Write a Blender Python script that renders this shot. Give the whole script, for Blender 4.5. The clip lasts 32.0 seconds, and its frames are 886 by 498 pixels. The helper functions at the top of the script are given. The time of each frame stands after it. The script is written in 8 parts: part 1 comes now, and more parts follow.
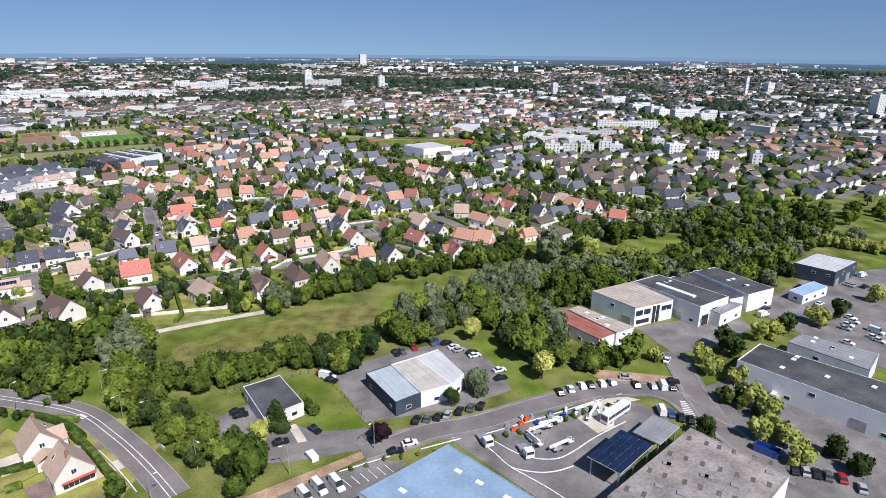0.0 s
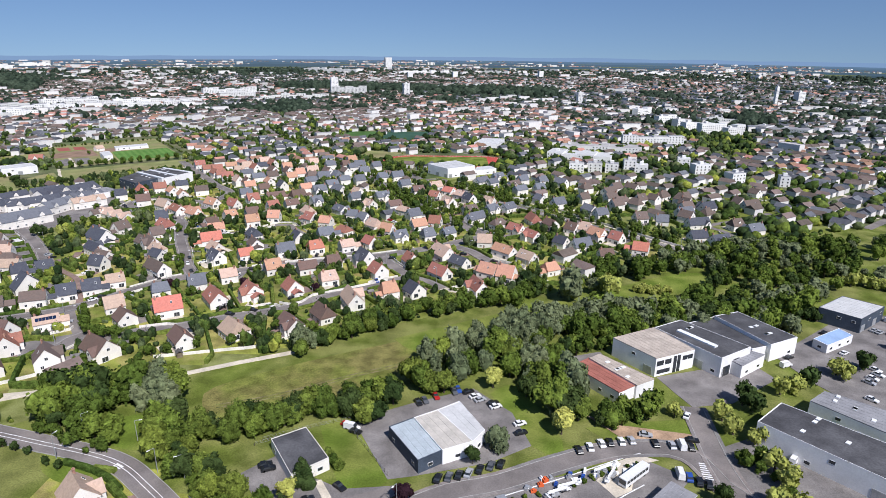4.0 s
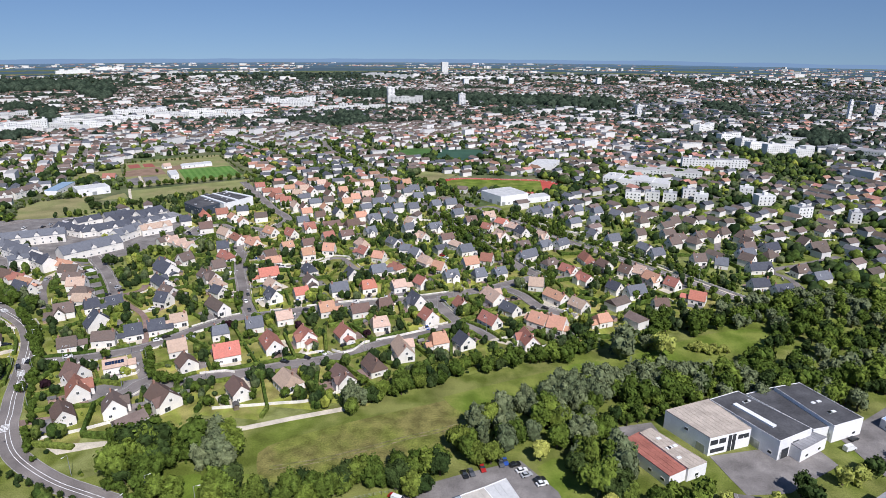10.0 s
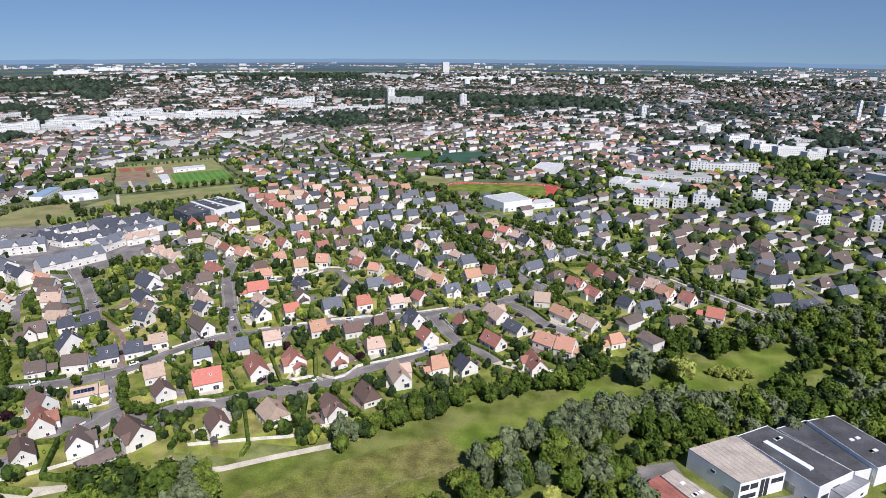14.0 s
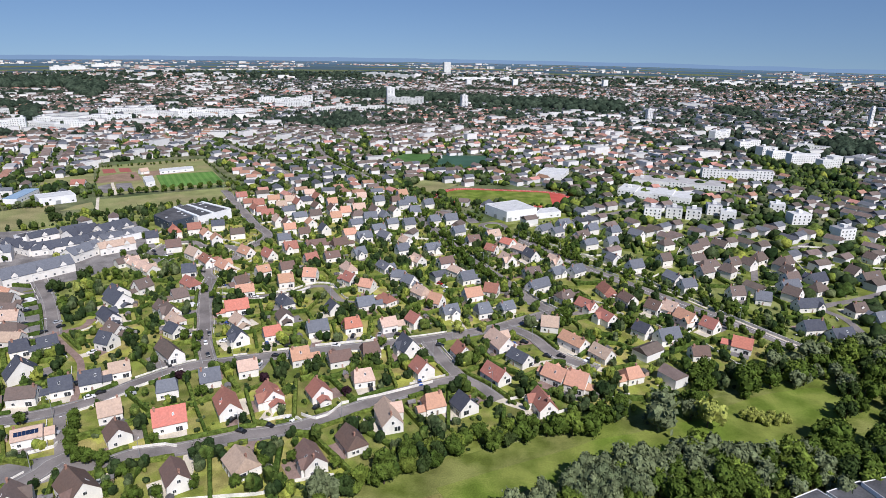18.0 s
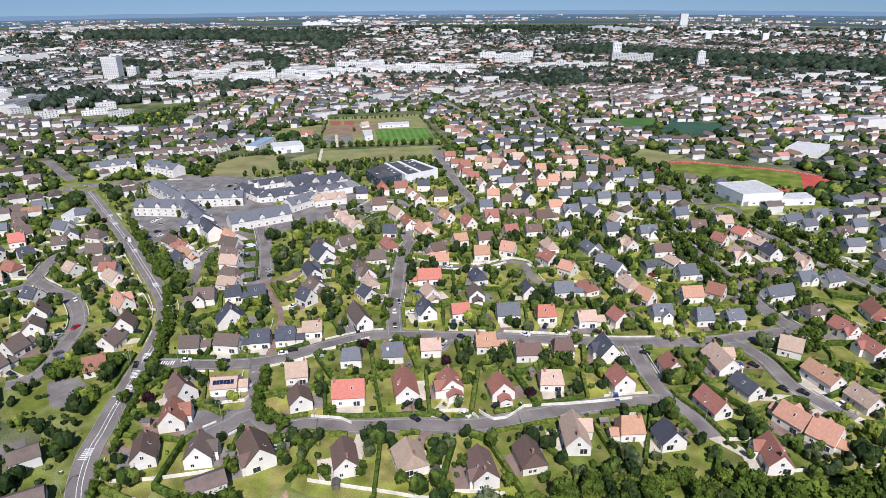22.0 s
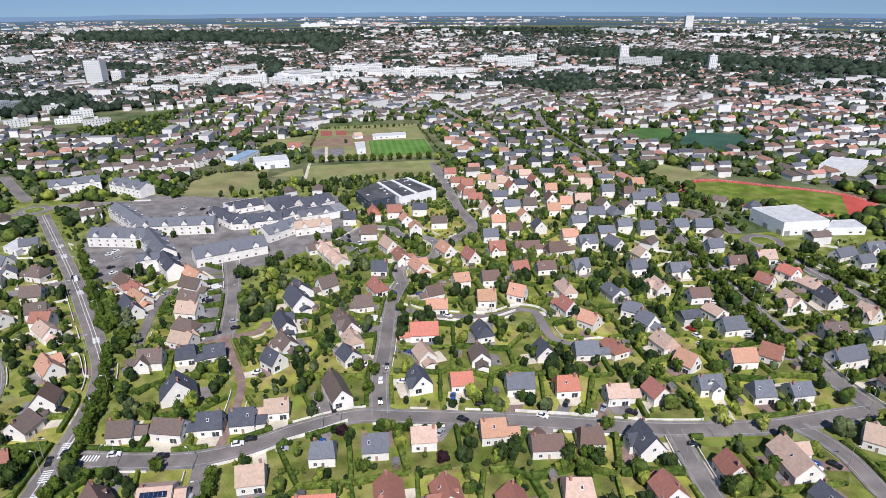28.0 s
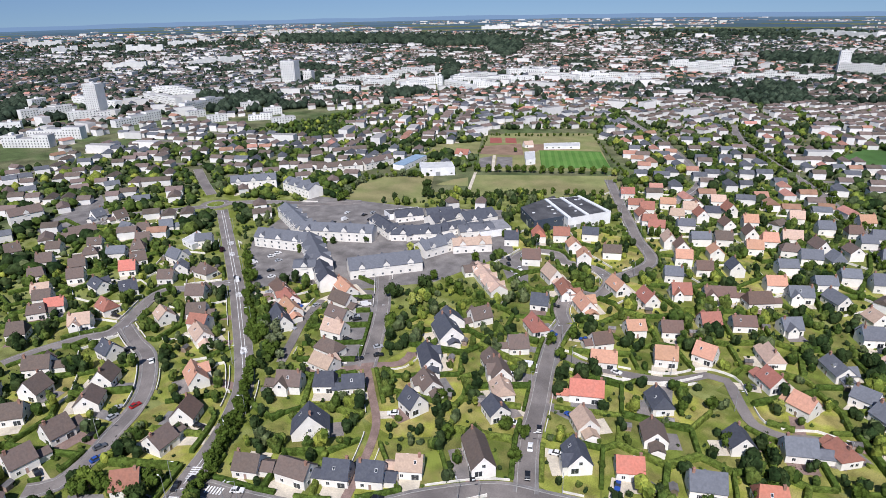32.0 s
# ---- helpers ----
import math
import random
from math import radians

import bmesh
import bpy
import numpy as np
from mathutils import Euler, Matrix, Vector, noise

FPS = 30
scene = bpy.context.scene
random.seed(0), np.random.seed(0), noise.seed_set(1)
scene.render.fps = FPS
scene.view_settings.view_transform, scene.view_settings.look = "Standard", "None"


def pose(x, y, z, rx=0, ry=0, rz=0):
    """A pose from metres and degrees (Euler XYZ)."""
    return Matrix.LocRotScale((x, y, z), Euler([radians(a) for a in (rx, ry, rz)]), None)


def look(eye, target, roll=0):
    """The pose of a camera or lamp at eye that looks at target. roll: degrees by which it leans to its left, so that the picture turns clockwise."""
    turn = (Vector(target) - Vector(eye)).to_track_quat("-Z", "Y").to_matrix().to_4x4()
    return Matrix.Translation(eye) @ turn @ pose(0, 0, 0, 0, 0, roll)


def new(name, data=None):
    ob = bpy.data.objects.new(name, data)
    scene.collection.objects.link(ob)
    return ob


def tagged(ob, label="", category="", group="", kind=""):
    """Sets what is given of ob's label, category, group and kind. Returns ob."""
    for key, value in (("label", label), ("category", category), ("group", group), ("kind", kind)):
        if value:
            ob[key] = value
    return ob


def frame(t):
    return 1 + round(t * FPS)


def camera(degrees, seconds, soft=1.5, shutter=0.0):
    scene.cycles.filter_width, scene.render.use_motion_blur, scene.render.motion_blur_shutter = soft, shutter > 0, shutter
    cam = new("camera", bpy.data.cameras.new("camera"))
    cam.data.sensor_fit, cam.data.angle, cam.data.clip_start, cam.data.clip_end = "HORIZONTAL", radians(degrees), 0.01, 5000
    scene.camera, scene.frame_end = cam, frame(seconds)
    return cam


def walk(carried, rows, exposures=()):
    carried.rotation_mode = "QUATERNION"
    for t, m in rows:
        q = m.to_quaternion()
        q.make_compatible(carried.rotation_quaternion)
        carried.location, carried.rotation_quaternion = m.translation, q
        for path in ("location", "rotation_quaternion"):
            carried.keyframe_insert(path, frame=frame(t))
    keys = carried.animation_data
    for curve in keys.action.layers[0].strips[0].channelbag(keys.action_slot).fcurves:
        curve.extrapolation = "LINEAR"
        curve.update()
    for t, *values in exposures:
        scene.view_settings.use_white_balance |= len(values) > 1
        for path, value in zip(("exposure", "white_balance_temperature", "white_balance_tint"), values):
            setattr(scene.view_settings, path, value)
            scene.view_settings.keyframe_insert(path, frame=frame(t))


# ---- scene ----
# Camera and walk: seconds, place, heading to the left of north, pitch, roll.
PATH = [
    (0, 0.00, -0.00, 99.99, -0.000, -18.339, 0.474),
    (0.5, -0.01, 0.02, 102.20, 0.040, -18.288, 0.451),
    (1, -0.13, 0.31, 104.59, 0.026, -18.346, 0.478),
    (1.5, -0.32, 0.55, 106.83, 0.007, -18.335, 0.539),
    (2, -0.24, 0.67, 109.33, 0.045, -18.352, 0.540),
    (2.5, -0.26, 0.91, 111.54, 0.059, -18.345, 0.569),
    (3, -0.27, 1.14, 113.98, 0.090, -18.357, 0.590),
    (3.5, -0.34, 1.34, 116.25, 0.404, -18.349, 0.591),
    (4, -0.44, 1.61, 118.66, 2.223, -18.414, 0.510),
    (4.5, -0.44, 1.96, 120.86, 3.927, -18.440, 0.419),
    (6.5, -0.42, 2.54, 130.30, 5.015, -18.496, 0.403),
    (7, -0.79, 2.70, 132.59, 6.150, -18.510, 0.389),
    (7.5, -0.80, 3.17, 134.70, 7.177, -18.522, 0.390),
    (8, -0.69, 3.30, 137.06, 7.287, -18.542, 0.350),
    (8.5, -0.89, 3.56, 139.35, 7.268, -18.554, 0.351),
    (9, -1.05, 4.72, 141.53, 7.263, -18.559, 0.352),
    (9.5, -1.01, 6.39, 143.09, 7.278, -18.545, 0.350),
    (10, -1.05, 8.43, 143.68, 7.286, -18.523, 0.354),
    (10.5, -1.09, 10.88, 143.78, 7.332, -18.535, 0.352),
    (11, -1.09, 13.69, 143.77, 7.369, -18.518, 0.302),
    (11.5, -1.29, 16.61, 143.53, 7.393, -18.503, 0.330),
    (12, -2.02, 20.24, 143.47, 7.369, -18.523, 0.389),
    (12.5, -2.51, 23.96, 143.57, 7.369, -18.528, 0.317),
    (13, -3.07, 27.24, 143.56, 7.372, -18.533, 0.378),
    (13.5, -3.36, 30.00, 143.40, 7.363, -18.511, 0.326),
    (14, -3.47, 33.01, 143.35, 7.401, -18.525, 0.303),
    (14.5, -3.79, 36.66, 143.25, 7.423, -18.522, 0.307),
    (16.5, -6.11, 54.15, 141.87, 7.316, -18.475, 0.954),
    (17, -6.44, 58.51, 141.83, 7.338, -18.507, 0.957),
    (17.5, -6.88, 62.84, 141.67, 7.350, -18.509, 0.965),
    (18, -7.35, 67.29, 141.58, 7.343, -18.515, 0.983),
    (18.5, -7.79, 71.81, 141.32, 7.379, -18.505, 0.970),
    (19, -8.32, 76.21, 141.14, 7.357, -18.518, 0.981),
    (19.5, -8.75, 80.52, 141.35, 7.354, -18.565, 0.982),
    (20, -10.17, 84.47, 141.46, 15.715, -18.618, 0.465),
    (20.5, -10.47, 88.50, 141.44, 26.594, -18.602, -0.120),
    (21, -11.69, 92.60, 141.03, 27.381, -18.587, -0.270),
    (21.5, -13.49, 96.04, 140.81, 27.384, -19.764, -0.318),
    (22, -15.43, 100.18, 140.88, 27.429, -22.529, -0.341),
    (22.5, -17.80, 104.23, 141.02, 27.412, -22.577, -0.396),
    (23, -19.91, 108.23, 140.69, 27.417, -22.536, -0.361),
    (23.5, -21.91, 112.27, 140.60, 27.430, -22.523, -0.381),
    (24, -23.58, 116.17, 140.42, 27.478, -22.466, -0.367),
    (24.5, -25.47, 120.22, 140.40, 27.499, -22.474, -0.445),
    (25, -27.73, 124.73, 140.36, 27.501, -22.472, -0.345),
    (25.5, -30.11, 129.03, 140.19, 27.470, -22.466, -0.249),
    (27.5, -38.86, 147.70, 139.71, 27.455, -22.424, -0.230),
    (28, -40.85, 152.13, 139.67, 27.473, -22.406, -0.253),
    (28.5, -43.20, 156.66, 139.50, 27.442, -22.408, -0.234),
    (29, -46.72, 160.74, 139.34, 33.478, -22.290, -0.506),
    (29.5, -48.21, 164.77, 139.21, 42.742, -22.146, -0.990),
    (30, -50.72, 168.14, 138.94, 43.382, -22.126, -1.032),
    (30.5, -53.78, 171.29, 138.79, 43.335, -22.118, -0.997),
    (31, -56.69, 174.84, 138.80, 43.372, -22.113, -1.035),
    (31.5, -59.97, 178.46, 138.82, 43.364, -22.093, -1.079),
    (32, -63.50, 182.63, 138.65, 43.404, -22.071, -1.084),
]


def aim(x, y, z, heading, pitch, roll):
    h, p = radians(heading), radians(pitch)
    way = Vector((-math.sin(h) * math.cos(p), math.cos(h) * math.cos(p), math.sin(p)))
    return look((x, y, z), Vector((x, y, z)) + way * 100, roll)


cam = camera(71.427, 32.0, soft=0.5)
walk(cam, [(t, aim(*row)) for t, *row in PATH], exposures=[(0, 0.16, 6000, 15), (6, 0.14, 6000, 15), (9.5, 0.10, 6000, 15), (32, 0.10, 6000, 15)])

# World, sun
world = bpy.data.worlds.new("sky")
scene.world = world
world.use_nodes = True
wn = world.node_tree
sky = wn.nodes.new("ShaderNodeTexSky")
sky.sky_type = "NISHITA"
sky.sun_disc = False
SUN_EL, SUN_AZ = 49, 146   # degrees; azimuth clockwise from north
sky.sun_elevation, sky.sun_rotation = radians(SUN_EL), radians(SUN_AZ)
sky.air_density, sky.dust_density, sky.ozone_density = 1.15, 0.2, 4.0
wn.nodes["Background"].inputs["Strength"].default_value = 0.058
coord, lift, norm = wn.nodes.new("ShaderNodeTexCoord"), wn.nodes.new("ShaderNodeVectorMath"), wn.nodes.new("ShaderNodeVectorMath")
lift.operation, norm.operation = "ADD", "NORMALIZE"
lift.inputs[1].default_value = (0, 0, 0.12)
wn.links.new(coord.outputs["Generated"], lift.inputs[0])
wn.links.new(lift.outputs[0], norm.inputs[0])
wn.links.new(norm.outputs[0], sky.inputs["Vector"])
tint = wn.nodes.new("ShaderNodeMix")
tint.data_type, tint.blend_type = "RGBA", "MULTIPLY"
tint.inputs["Factor"].default_value = 1.0
tint.inputs["B"].default_value = (1.02, 1.10, 1.25, 1)
wn.links.new(sky.outputs[0], tint.inputs["A"])
wn.links.new(tint.outputs["Result"], wn.nodes["Background"].inputs[0])
sun = new("sun", bpy.data.lights.new("sun", "SUN"))
sun.data.energy, sun.data.angle, sun.data.color = 5.0, radians(0.5), (1.0, 0.95, 0.87)
az, el = radians(SUN_AZ), radians(SUN_EL)
to_sun = Vector((math.sin(az) * math.cos(el), math.cos(az) * math.cos(el), math.sin(el)))
sun.matrix_world = look(to_sun * 300, (0, 0, 0))

# Materials
def material(name, colour, rough=0.8, spread=0.25, scale=0.5, fine=6.0, bump=0.3, per_object=0.0, per_island=0.0, second=None, mix_scale=0.08, metal=0.0, spec=0.08, stretch=(1, 1, 1)):
    """Noise at two scales on a base colour; second is a colour that shows in patches."""
    m = bpy.data.materials.new(name)
    m.use_nodes = True
    nt = m.node_tree
    n, l = nt.nodes, nt.links
    b = n["Principled BSDF"]
    b.inputs["Roughness"].default_value, b.inputs["Metallic"].default_value, b.inputs["Specular IOR Level"].default_value = rough, metal, spec
    geo = n.new("ShaderNodeNewGeometry")
    vec = n.new("ShaderNodeMapping")
    vec.inputs["Scale"].default_value = stretch
    l.new(geo.outputs["Position"], vec.inputs["Vector"])

    def noise_at(s, detail=4):
        t = n.new("ShaderNodeTexNoise")
        t.inputs["Scale"].default_value, t.inputs["Detail"].default_value = s, detail
        l.new(vec.outputs[0], t.inputs["Vector"])
        return t.outputs["Fac"]

    def mixed(kind, fac, a, c):
        x = n.new("ShaderNodeMix")
        x.data_type, x.blend_type = "RGBA", kind
        for sock, v in ((x.inputs["Factor"], fac), (x.inputs["A"], a), (x.inputs["B"], c)):
            if isinstance(v, (float, int)):
                sock.default_value = v
            elif isinstance(v, tuple):
                sock.default_value = (*v, 1)
            else:
                l.new(v, sock)
        return x.outputs["Result"]

    def ramp(fac, lo, hi, a=0.35, c=0.65):
        r = n.new("ShaderNodeMapRange")
        for k, v in (("From Min", a), ("From Max", c), ("To Min", lo), ("To Max", hi)):
            r.inputs[k].default_value = v
        l.new(fac, r.inputs["Value"])
        return r.outputs[0]

    def grey(v):
        c = n.new("ShaderNodeCombineColor")
        for i in range(3):
            l.new(v, c.inputs[i])
        return c.outputs[0]

    col = colour
    if second:
        col = mixed("MIX", ramp(noise_at(mix_scale), 0.0, 1.0, 0.42, 0.58), colour, second)
    big, small = noise_at(scale), noise_at(fine)
    col = mixed("MULTIPLY", 1.0, col, grey(ramp(big, 1 - spread, 1 + spread)))
    col = mixed("MULTIPLY", 1.0, col, grey(ramp(small, 1 - spread * 0.7, 1 + spread * 0.7)))
    for amount, node, out in ((per_object, "ShaderNodeObjectInfo", "Random"), (per_island, "ShaderNodeNewGeometry", "Random Per Island")):
        if amount:
            src = n.new(node).outputs[out]
            hsv = n.new("ShaderNodeHueSaturation")
            l.new(ramp(src, 1 - amount, 1 + amount, 0, 1), hsv.inputs["Value"])
            l.new(ramp(src, 0.5 + amount * 0.06, 0.5 - amount * 0.06, 0, 1), hsv.inputs["Hue"])
            l.new(col, hsv.inputs["Color"])
            col = hsv.outputs[0]
    if isinstance(col, tuple):
        b.inputs["Base Color"].default_value = (*col, 1)
    else:
        l.new(col, b.inputs["Base Color"])
    if bump:
        bp = n.new("ShaderNodeBump")
        bp.inputs["Strength"].default_value, bp.inputs["Distance"].default_value = bump, 0.15
        l.new(small, bp.inputs["Height"])
        l.new(bp.outputs[0], b.inputs["Normal"])
    return m


MAT = {
    "ground": material("town ground", (0.085, 0.115, 0.045), 0.95, 0.35, 0.05, 1.5, 0.4, second=(0.14, 0.145, 0.075), mix_scale=0.02),
    "grass": material("garden lawn", (0.15, 0.178, 0.034), 0.95, 0.3, 0.12, 2.5, 0.4, second=(0.19, 0.205, 0.07), mix_scale=0.06),
    "lawn": material("park lawn", (0.125, 0.178, 0.025), 0.95, 0.25, 0.1, 2.0, 0.4, second=(0.16, 0.185, 0.04), mix_scale=0.05),
    "verge": material("verge grass", (0.125, 0.158, 0.028), 0.95, 0.3, 0.1, 2.0, 0.5, second=(0.16, 0.17, 0.05), mix_scale=0.05),
    "meadow": material("rough meadow", (0.148, 0.165, 0.036), 0.95, 0.3, 0.2, 1.6, 0.7, second=(0.172, 0.158, 0.052), mix_scale=0.045),
    "field": material("dry sports grass", (0.225, 0.24, 0.095), 0.95, 0.2, 0.06, 1.0, 0.3, second=(0.23, 0.21, 0.10), mix_scale=0.03),
    "pitch": material("mown pitch", (0.09, 0.19, 0.04), 0.9, 0.15, 0.05, 1.0, 0.2),
    "pitch_far": material("green pitch", (0.07, 0.14, 0.04), 0.9, 0.15, 0.05, 1.0, 0.2),
    "pitch_dark": material("synthetic pitch", (0.045, 0.095, 0.065), 0.9, 0.15, 0.05, 1.0, 0.1),
    "asphalt": material("asphalt", (0.175, 0.162, 0.155), 0.9, 0.22, 0.12, 3.0, 0.2, second=(0.215, 0.2, 0.19), mix_scale=0.1),
    "road": material("road asphalt", (0.182, 0.164, 0.155), 0.9, 0.18, 0.1, 3.0, 0.2, second=(0.215, 0.192, 0.178), mix_scale=0.07),
    "kerb": material("concrete kerb", (0.34, 0.33, 0.31), 0.9, 0.2, 0.3, 3.0, 0.2),
    "footway": material("footway asphalt", (0.20, 0.19, 0.185), 0.9, 0.2, 0.2, 2.0, 0.2, second=(0.235, 0.205, 0.19), mix_scale=0.05),
    "redpath": material("reddish court paving", (0.24, 0.17, 0.145), 0.9, 0.2, 0.2, 2.0, 0.2),
    "shed": material("weathered shed boards", (0.26, 0.20, 0.15), 0.8, 0.25, 0.8, 6.0, 0.2, per_object=0.5), "shed_roof": material("grey shed felt", (0.16, 0.15, 0.145), 0.9, 0.2, 0.8, 4.0, 0.1, per_object=0.4),
    "court_red": material("red hard court", (0.30, 0.10, 0.08), 0.85, 0.1, 0.1, 1.0, 0.05),
    "plot": material("garden plots", (0.195, 0.222, 0.044), 0.95, 0.3, 0.15, 2.5, 0.4, second=(0.235, 0.22, 0.07), mix_scale=0.12, per_object=0.36),
    "clay": material("clay court", (0.25, 0.17, 0.12), 0.9, 0.15, 0.1, 1.0, 0.1),
    "sand": material("earth track", (0.38, 0.26, 0.17), 0.95, 0.25, 0.2, 2.0, 0.3),
    "path": material("gravel path", (0.56, 0.50, 0.40), 0.95, 0.15, 0.2, 2.0, 0.2),
    "path_worn": material("worn grass track", (0.19, 0.165, 0.085), 0.95, 0.35, 0.4, 2.0, 0.4, second=(0.15, 0.16, 0.05), mix_scale=0.3),
    "track": material("red running track", (0.44, 0.085, 0.065), 0.85, 0.15, 0.05, 1.0, 0.1),
    "paint": material("white road paint", (0.75, 0.75, 0.74), 0.7, 0.2, 0.6, 4.0, 0.0),
    "wall": material("rendered house wall", (0.77, 0.735, 0.675), 0.9, 0.06, 0.3, 3.0, 0.1, per_object=0.10),
    "wall_far": material("far rendered wall", (0.70, 0.68, 0.65), 0.9, 0.04, 0.3, 3.0, 0.0, per_island=0.16),
    "wall_block": material("apartment wall", (0.74, 0.73, 0.705), 0.85, 0.08, 0.1, 1.0, 0.05, per_object=0.12),
    "garden_wall": material("white garden wall", (0.72, 0.69, 0.63), 0.9, 0.15, 0.3, 3.0, 0.1),
    "frame": material("white window frame", (0.8, 0.8, 0.79), 0.5, 0.05, 1.0, 4.0, 0.0),
    "glass": material("dark window glass", (0.03, 0.035, 0.04), 0.08, 0.2, 0.5, 2.0, 0.0, spec=0.6),
    "brick": material("chimney brick", (0.33, 0.19, 0.14), 0.9, 0.25, 0.8, 8.0, 0.4),
    "door": material("painted door", (0.30, 0.22, 0.17), 0.6, 0.2, 0.8, 5.0, 0.0, per_object=0.5),
    "hedge": material("clipped hedge", (0.085, 0.122, 0.024), 0.95, 0.45, 0.7, 3.5, 1.0, per_object=0.35, spec=0.03),
    "leaf": material("broad leaves", (0.084, 0.118, 0.021), 0.85, 0.42, 0.45, 3.0, 0.8, per_object=0.30, spec=0.03),
    "leaf_grey": material("grey-green leaves", (0.125, 0.15, 0.075), 0.85, 0.35, 0.45, 3.0, 0.8, per_object=0.2, spec=0.03),
    "leaf_dark": material("dark leaves", (0.040, 0.062, 0.018), 0.85, 0.4, 0.45, 3.0, 0.8, per_object=0.25, spec=0.03),
    "leaf_fresh": material("fresh green leaves", (0.118, 0.16, 0.027), 0.85, 0.4, 0.45, 3.0, 0.8, per_object=0.25, spec=0.03),
    "leaf_lime": material("yellow-green leaves", (0.35, 0.36, 0.085), 0.85, 0.3, 0.5, 3.0, 0.8, per_object=0.18, spec=0.03),
    "leaf_purple": material("purple leaves", (0.03, 0.014, 0.02), 0.85, 0.4, 0.5, 3.0, 0.8, per_object=0.2, spec=0.03),
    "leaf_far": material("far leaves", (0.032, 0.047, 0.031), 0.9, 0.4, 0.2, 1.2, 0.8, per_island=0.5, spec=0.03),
    "bark": material("bark", (0.10, 0.08, 0.06), 0.95, 0.3, 0.5, 6.0, 0.5),
    "metal": material("galvanised steel", (0.45, 0.46, 0.47), 0.45, 0.1, 1.0, 5.0, 0.0, metal=0.5),
    "clad": material("white wall cladding", (0.80, 0.79, 0.78), 0.5, 0.06, 0.2, 2.0, 0.05, per_object=0.06),
    "clad_dark": material("dark blue-grey cladding", (0.06, 0.075, 0.10), 0.5, 0.15, 0.2, 2.0, 0.05),
    "solar": material("solar panel glass", (0.012, 0.022, 0.055), 0.18, 0.2, 0.3, 1.0, 0.0, spec=0.6),
    "tyre": material("black tyre rubber", (0.02, 0.02, 0.02), 0.9, 0.1, 1.0, 5.0, 0.0),
    "skylight": material("white skylight", (0.75, 0.76, 0.76), 0.3, 0.05, 0.5, 2.0, 0.0),
    "tarp": material("orange plastic", (0.6, 0.12, 0.04), 0.6, 0.1, 0.5, 2.0, 0.0),
}
ROOF = {}
for key, rname, col, sec in (
        ("o", "orange tiles", (0.51, 0.285, 0.19), (0.46, 0.265, 0.185)), ("R", "salmon red tiles", (0.50, 0.19, 0.135), (0.45, 0.19, 0.14)),
        ("r", "brown-red tiles", (0.35, 0.155, 0.115), (0.29, 0.14, 0.11)), ("p", "pale terracotta tiles", (0.50, 0.365, 0.28), (0.44, 0.325, 0.26)),
        ("b", "dark brown tiles", (0.165, 0.11, 0.09), (0.145, 0.105, 0.09)), ("k", "weathered grey-brown tiles", (0.155, 0.118, 0.10), (0.135, 0.11, 0.098)),
        ("g", "grey slates", (0.155, 0.163, 0.185), (0.135, 0.142, 0.16)), ("d", "dark slates", (0.075, 0.08, 0.10), (0.095, 0.10, 0.115))):
    ROOF[key] = material(rname, col, 0.75, 0.09, 1.3, 7.0, 0.5, per_object=0.12, second=tuple(0.5 * (p + q) for p, q in zip(col, sec)), mix_scale=0.5)
ROOF["s"] = ROOF["p"]
ROOF_FAR = {k: material("far roofs " + k, c, 0.8, 0.12, 0.3, 2.0, 0.0, per_island=0.3) for k, c in (("o", (0.37, 0.205, 0.15)), ("k", (0.155, 0.122, 0.105)), ("g", (0.115, 0.12, 0.135)))}
FLAT = {
    "blue": material("pale blue sheet roof", (0.25, 0.345, 0.45), 0.6, 0.1, 0.15, 1.5, 0.1), "slab": material("old grey sheet roof", (0.265, 0.24, 0.22), 0.9, 0.2, 0.15, 1.2, 0.2, second=(0.31, 0.275, 0.245)),
    "white": material("white sheet roof", (0.54, 0.54, 0.53), 0.6, 0.08, 0.2, 1.5, 0.1), "dark": material("dark roofing felt", (0.075, 0.075, 0.08), 0.9, 0.2, 0.15, 1.5, 0.2, second=(0.10, 0.10, 0.105)),
    "bluep": material("pale blue-grey sheet roof", (0.41, 0.46, 0.485), 0.6, 0.1, 0.2, 1.5, 0.1), "cream": material("cream sheet roof", (0.50, 0.465, 0.41), 0.6, 0.1, 0.2, 1.5, 0.1),
    "tan": material("beige sheet roof", (0.44, 0.38, 0.32), 0.8, 0.15, 0.2, 1.5, 0.2), "red": material("faded red sheet roof", (0.33, 0.13, 0.10), 0.8, 0.15, 0.2, 1.5, 0.2),
    "redroof": material("bright red roof sheet", (0.42, 0.10, 0.07), 0.6, 0.12, 0.8, 3.0, 0.0), "patch": material("dark grey roof patch", (0.12, 0.11, 0.105), 0.8, 0.1, 0.5, 2.0, 0.0), "pale": material("pale gravel roof", (0.36, 0.35, 0.34), 0.9, 0.1, 0.1, 1.0, 0.0, per_island=0.3), "grey": material("grey sheet roof", (0.27, 0.27, 0.28), 0.7, 0.12, 0.2, 1.5, 0.1), "bluew": material("light blue roof", (0.30, 0.42, 0.62), 0.6, 0.1, 0.2, 1.5, 0.1)}
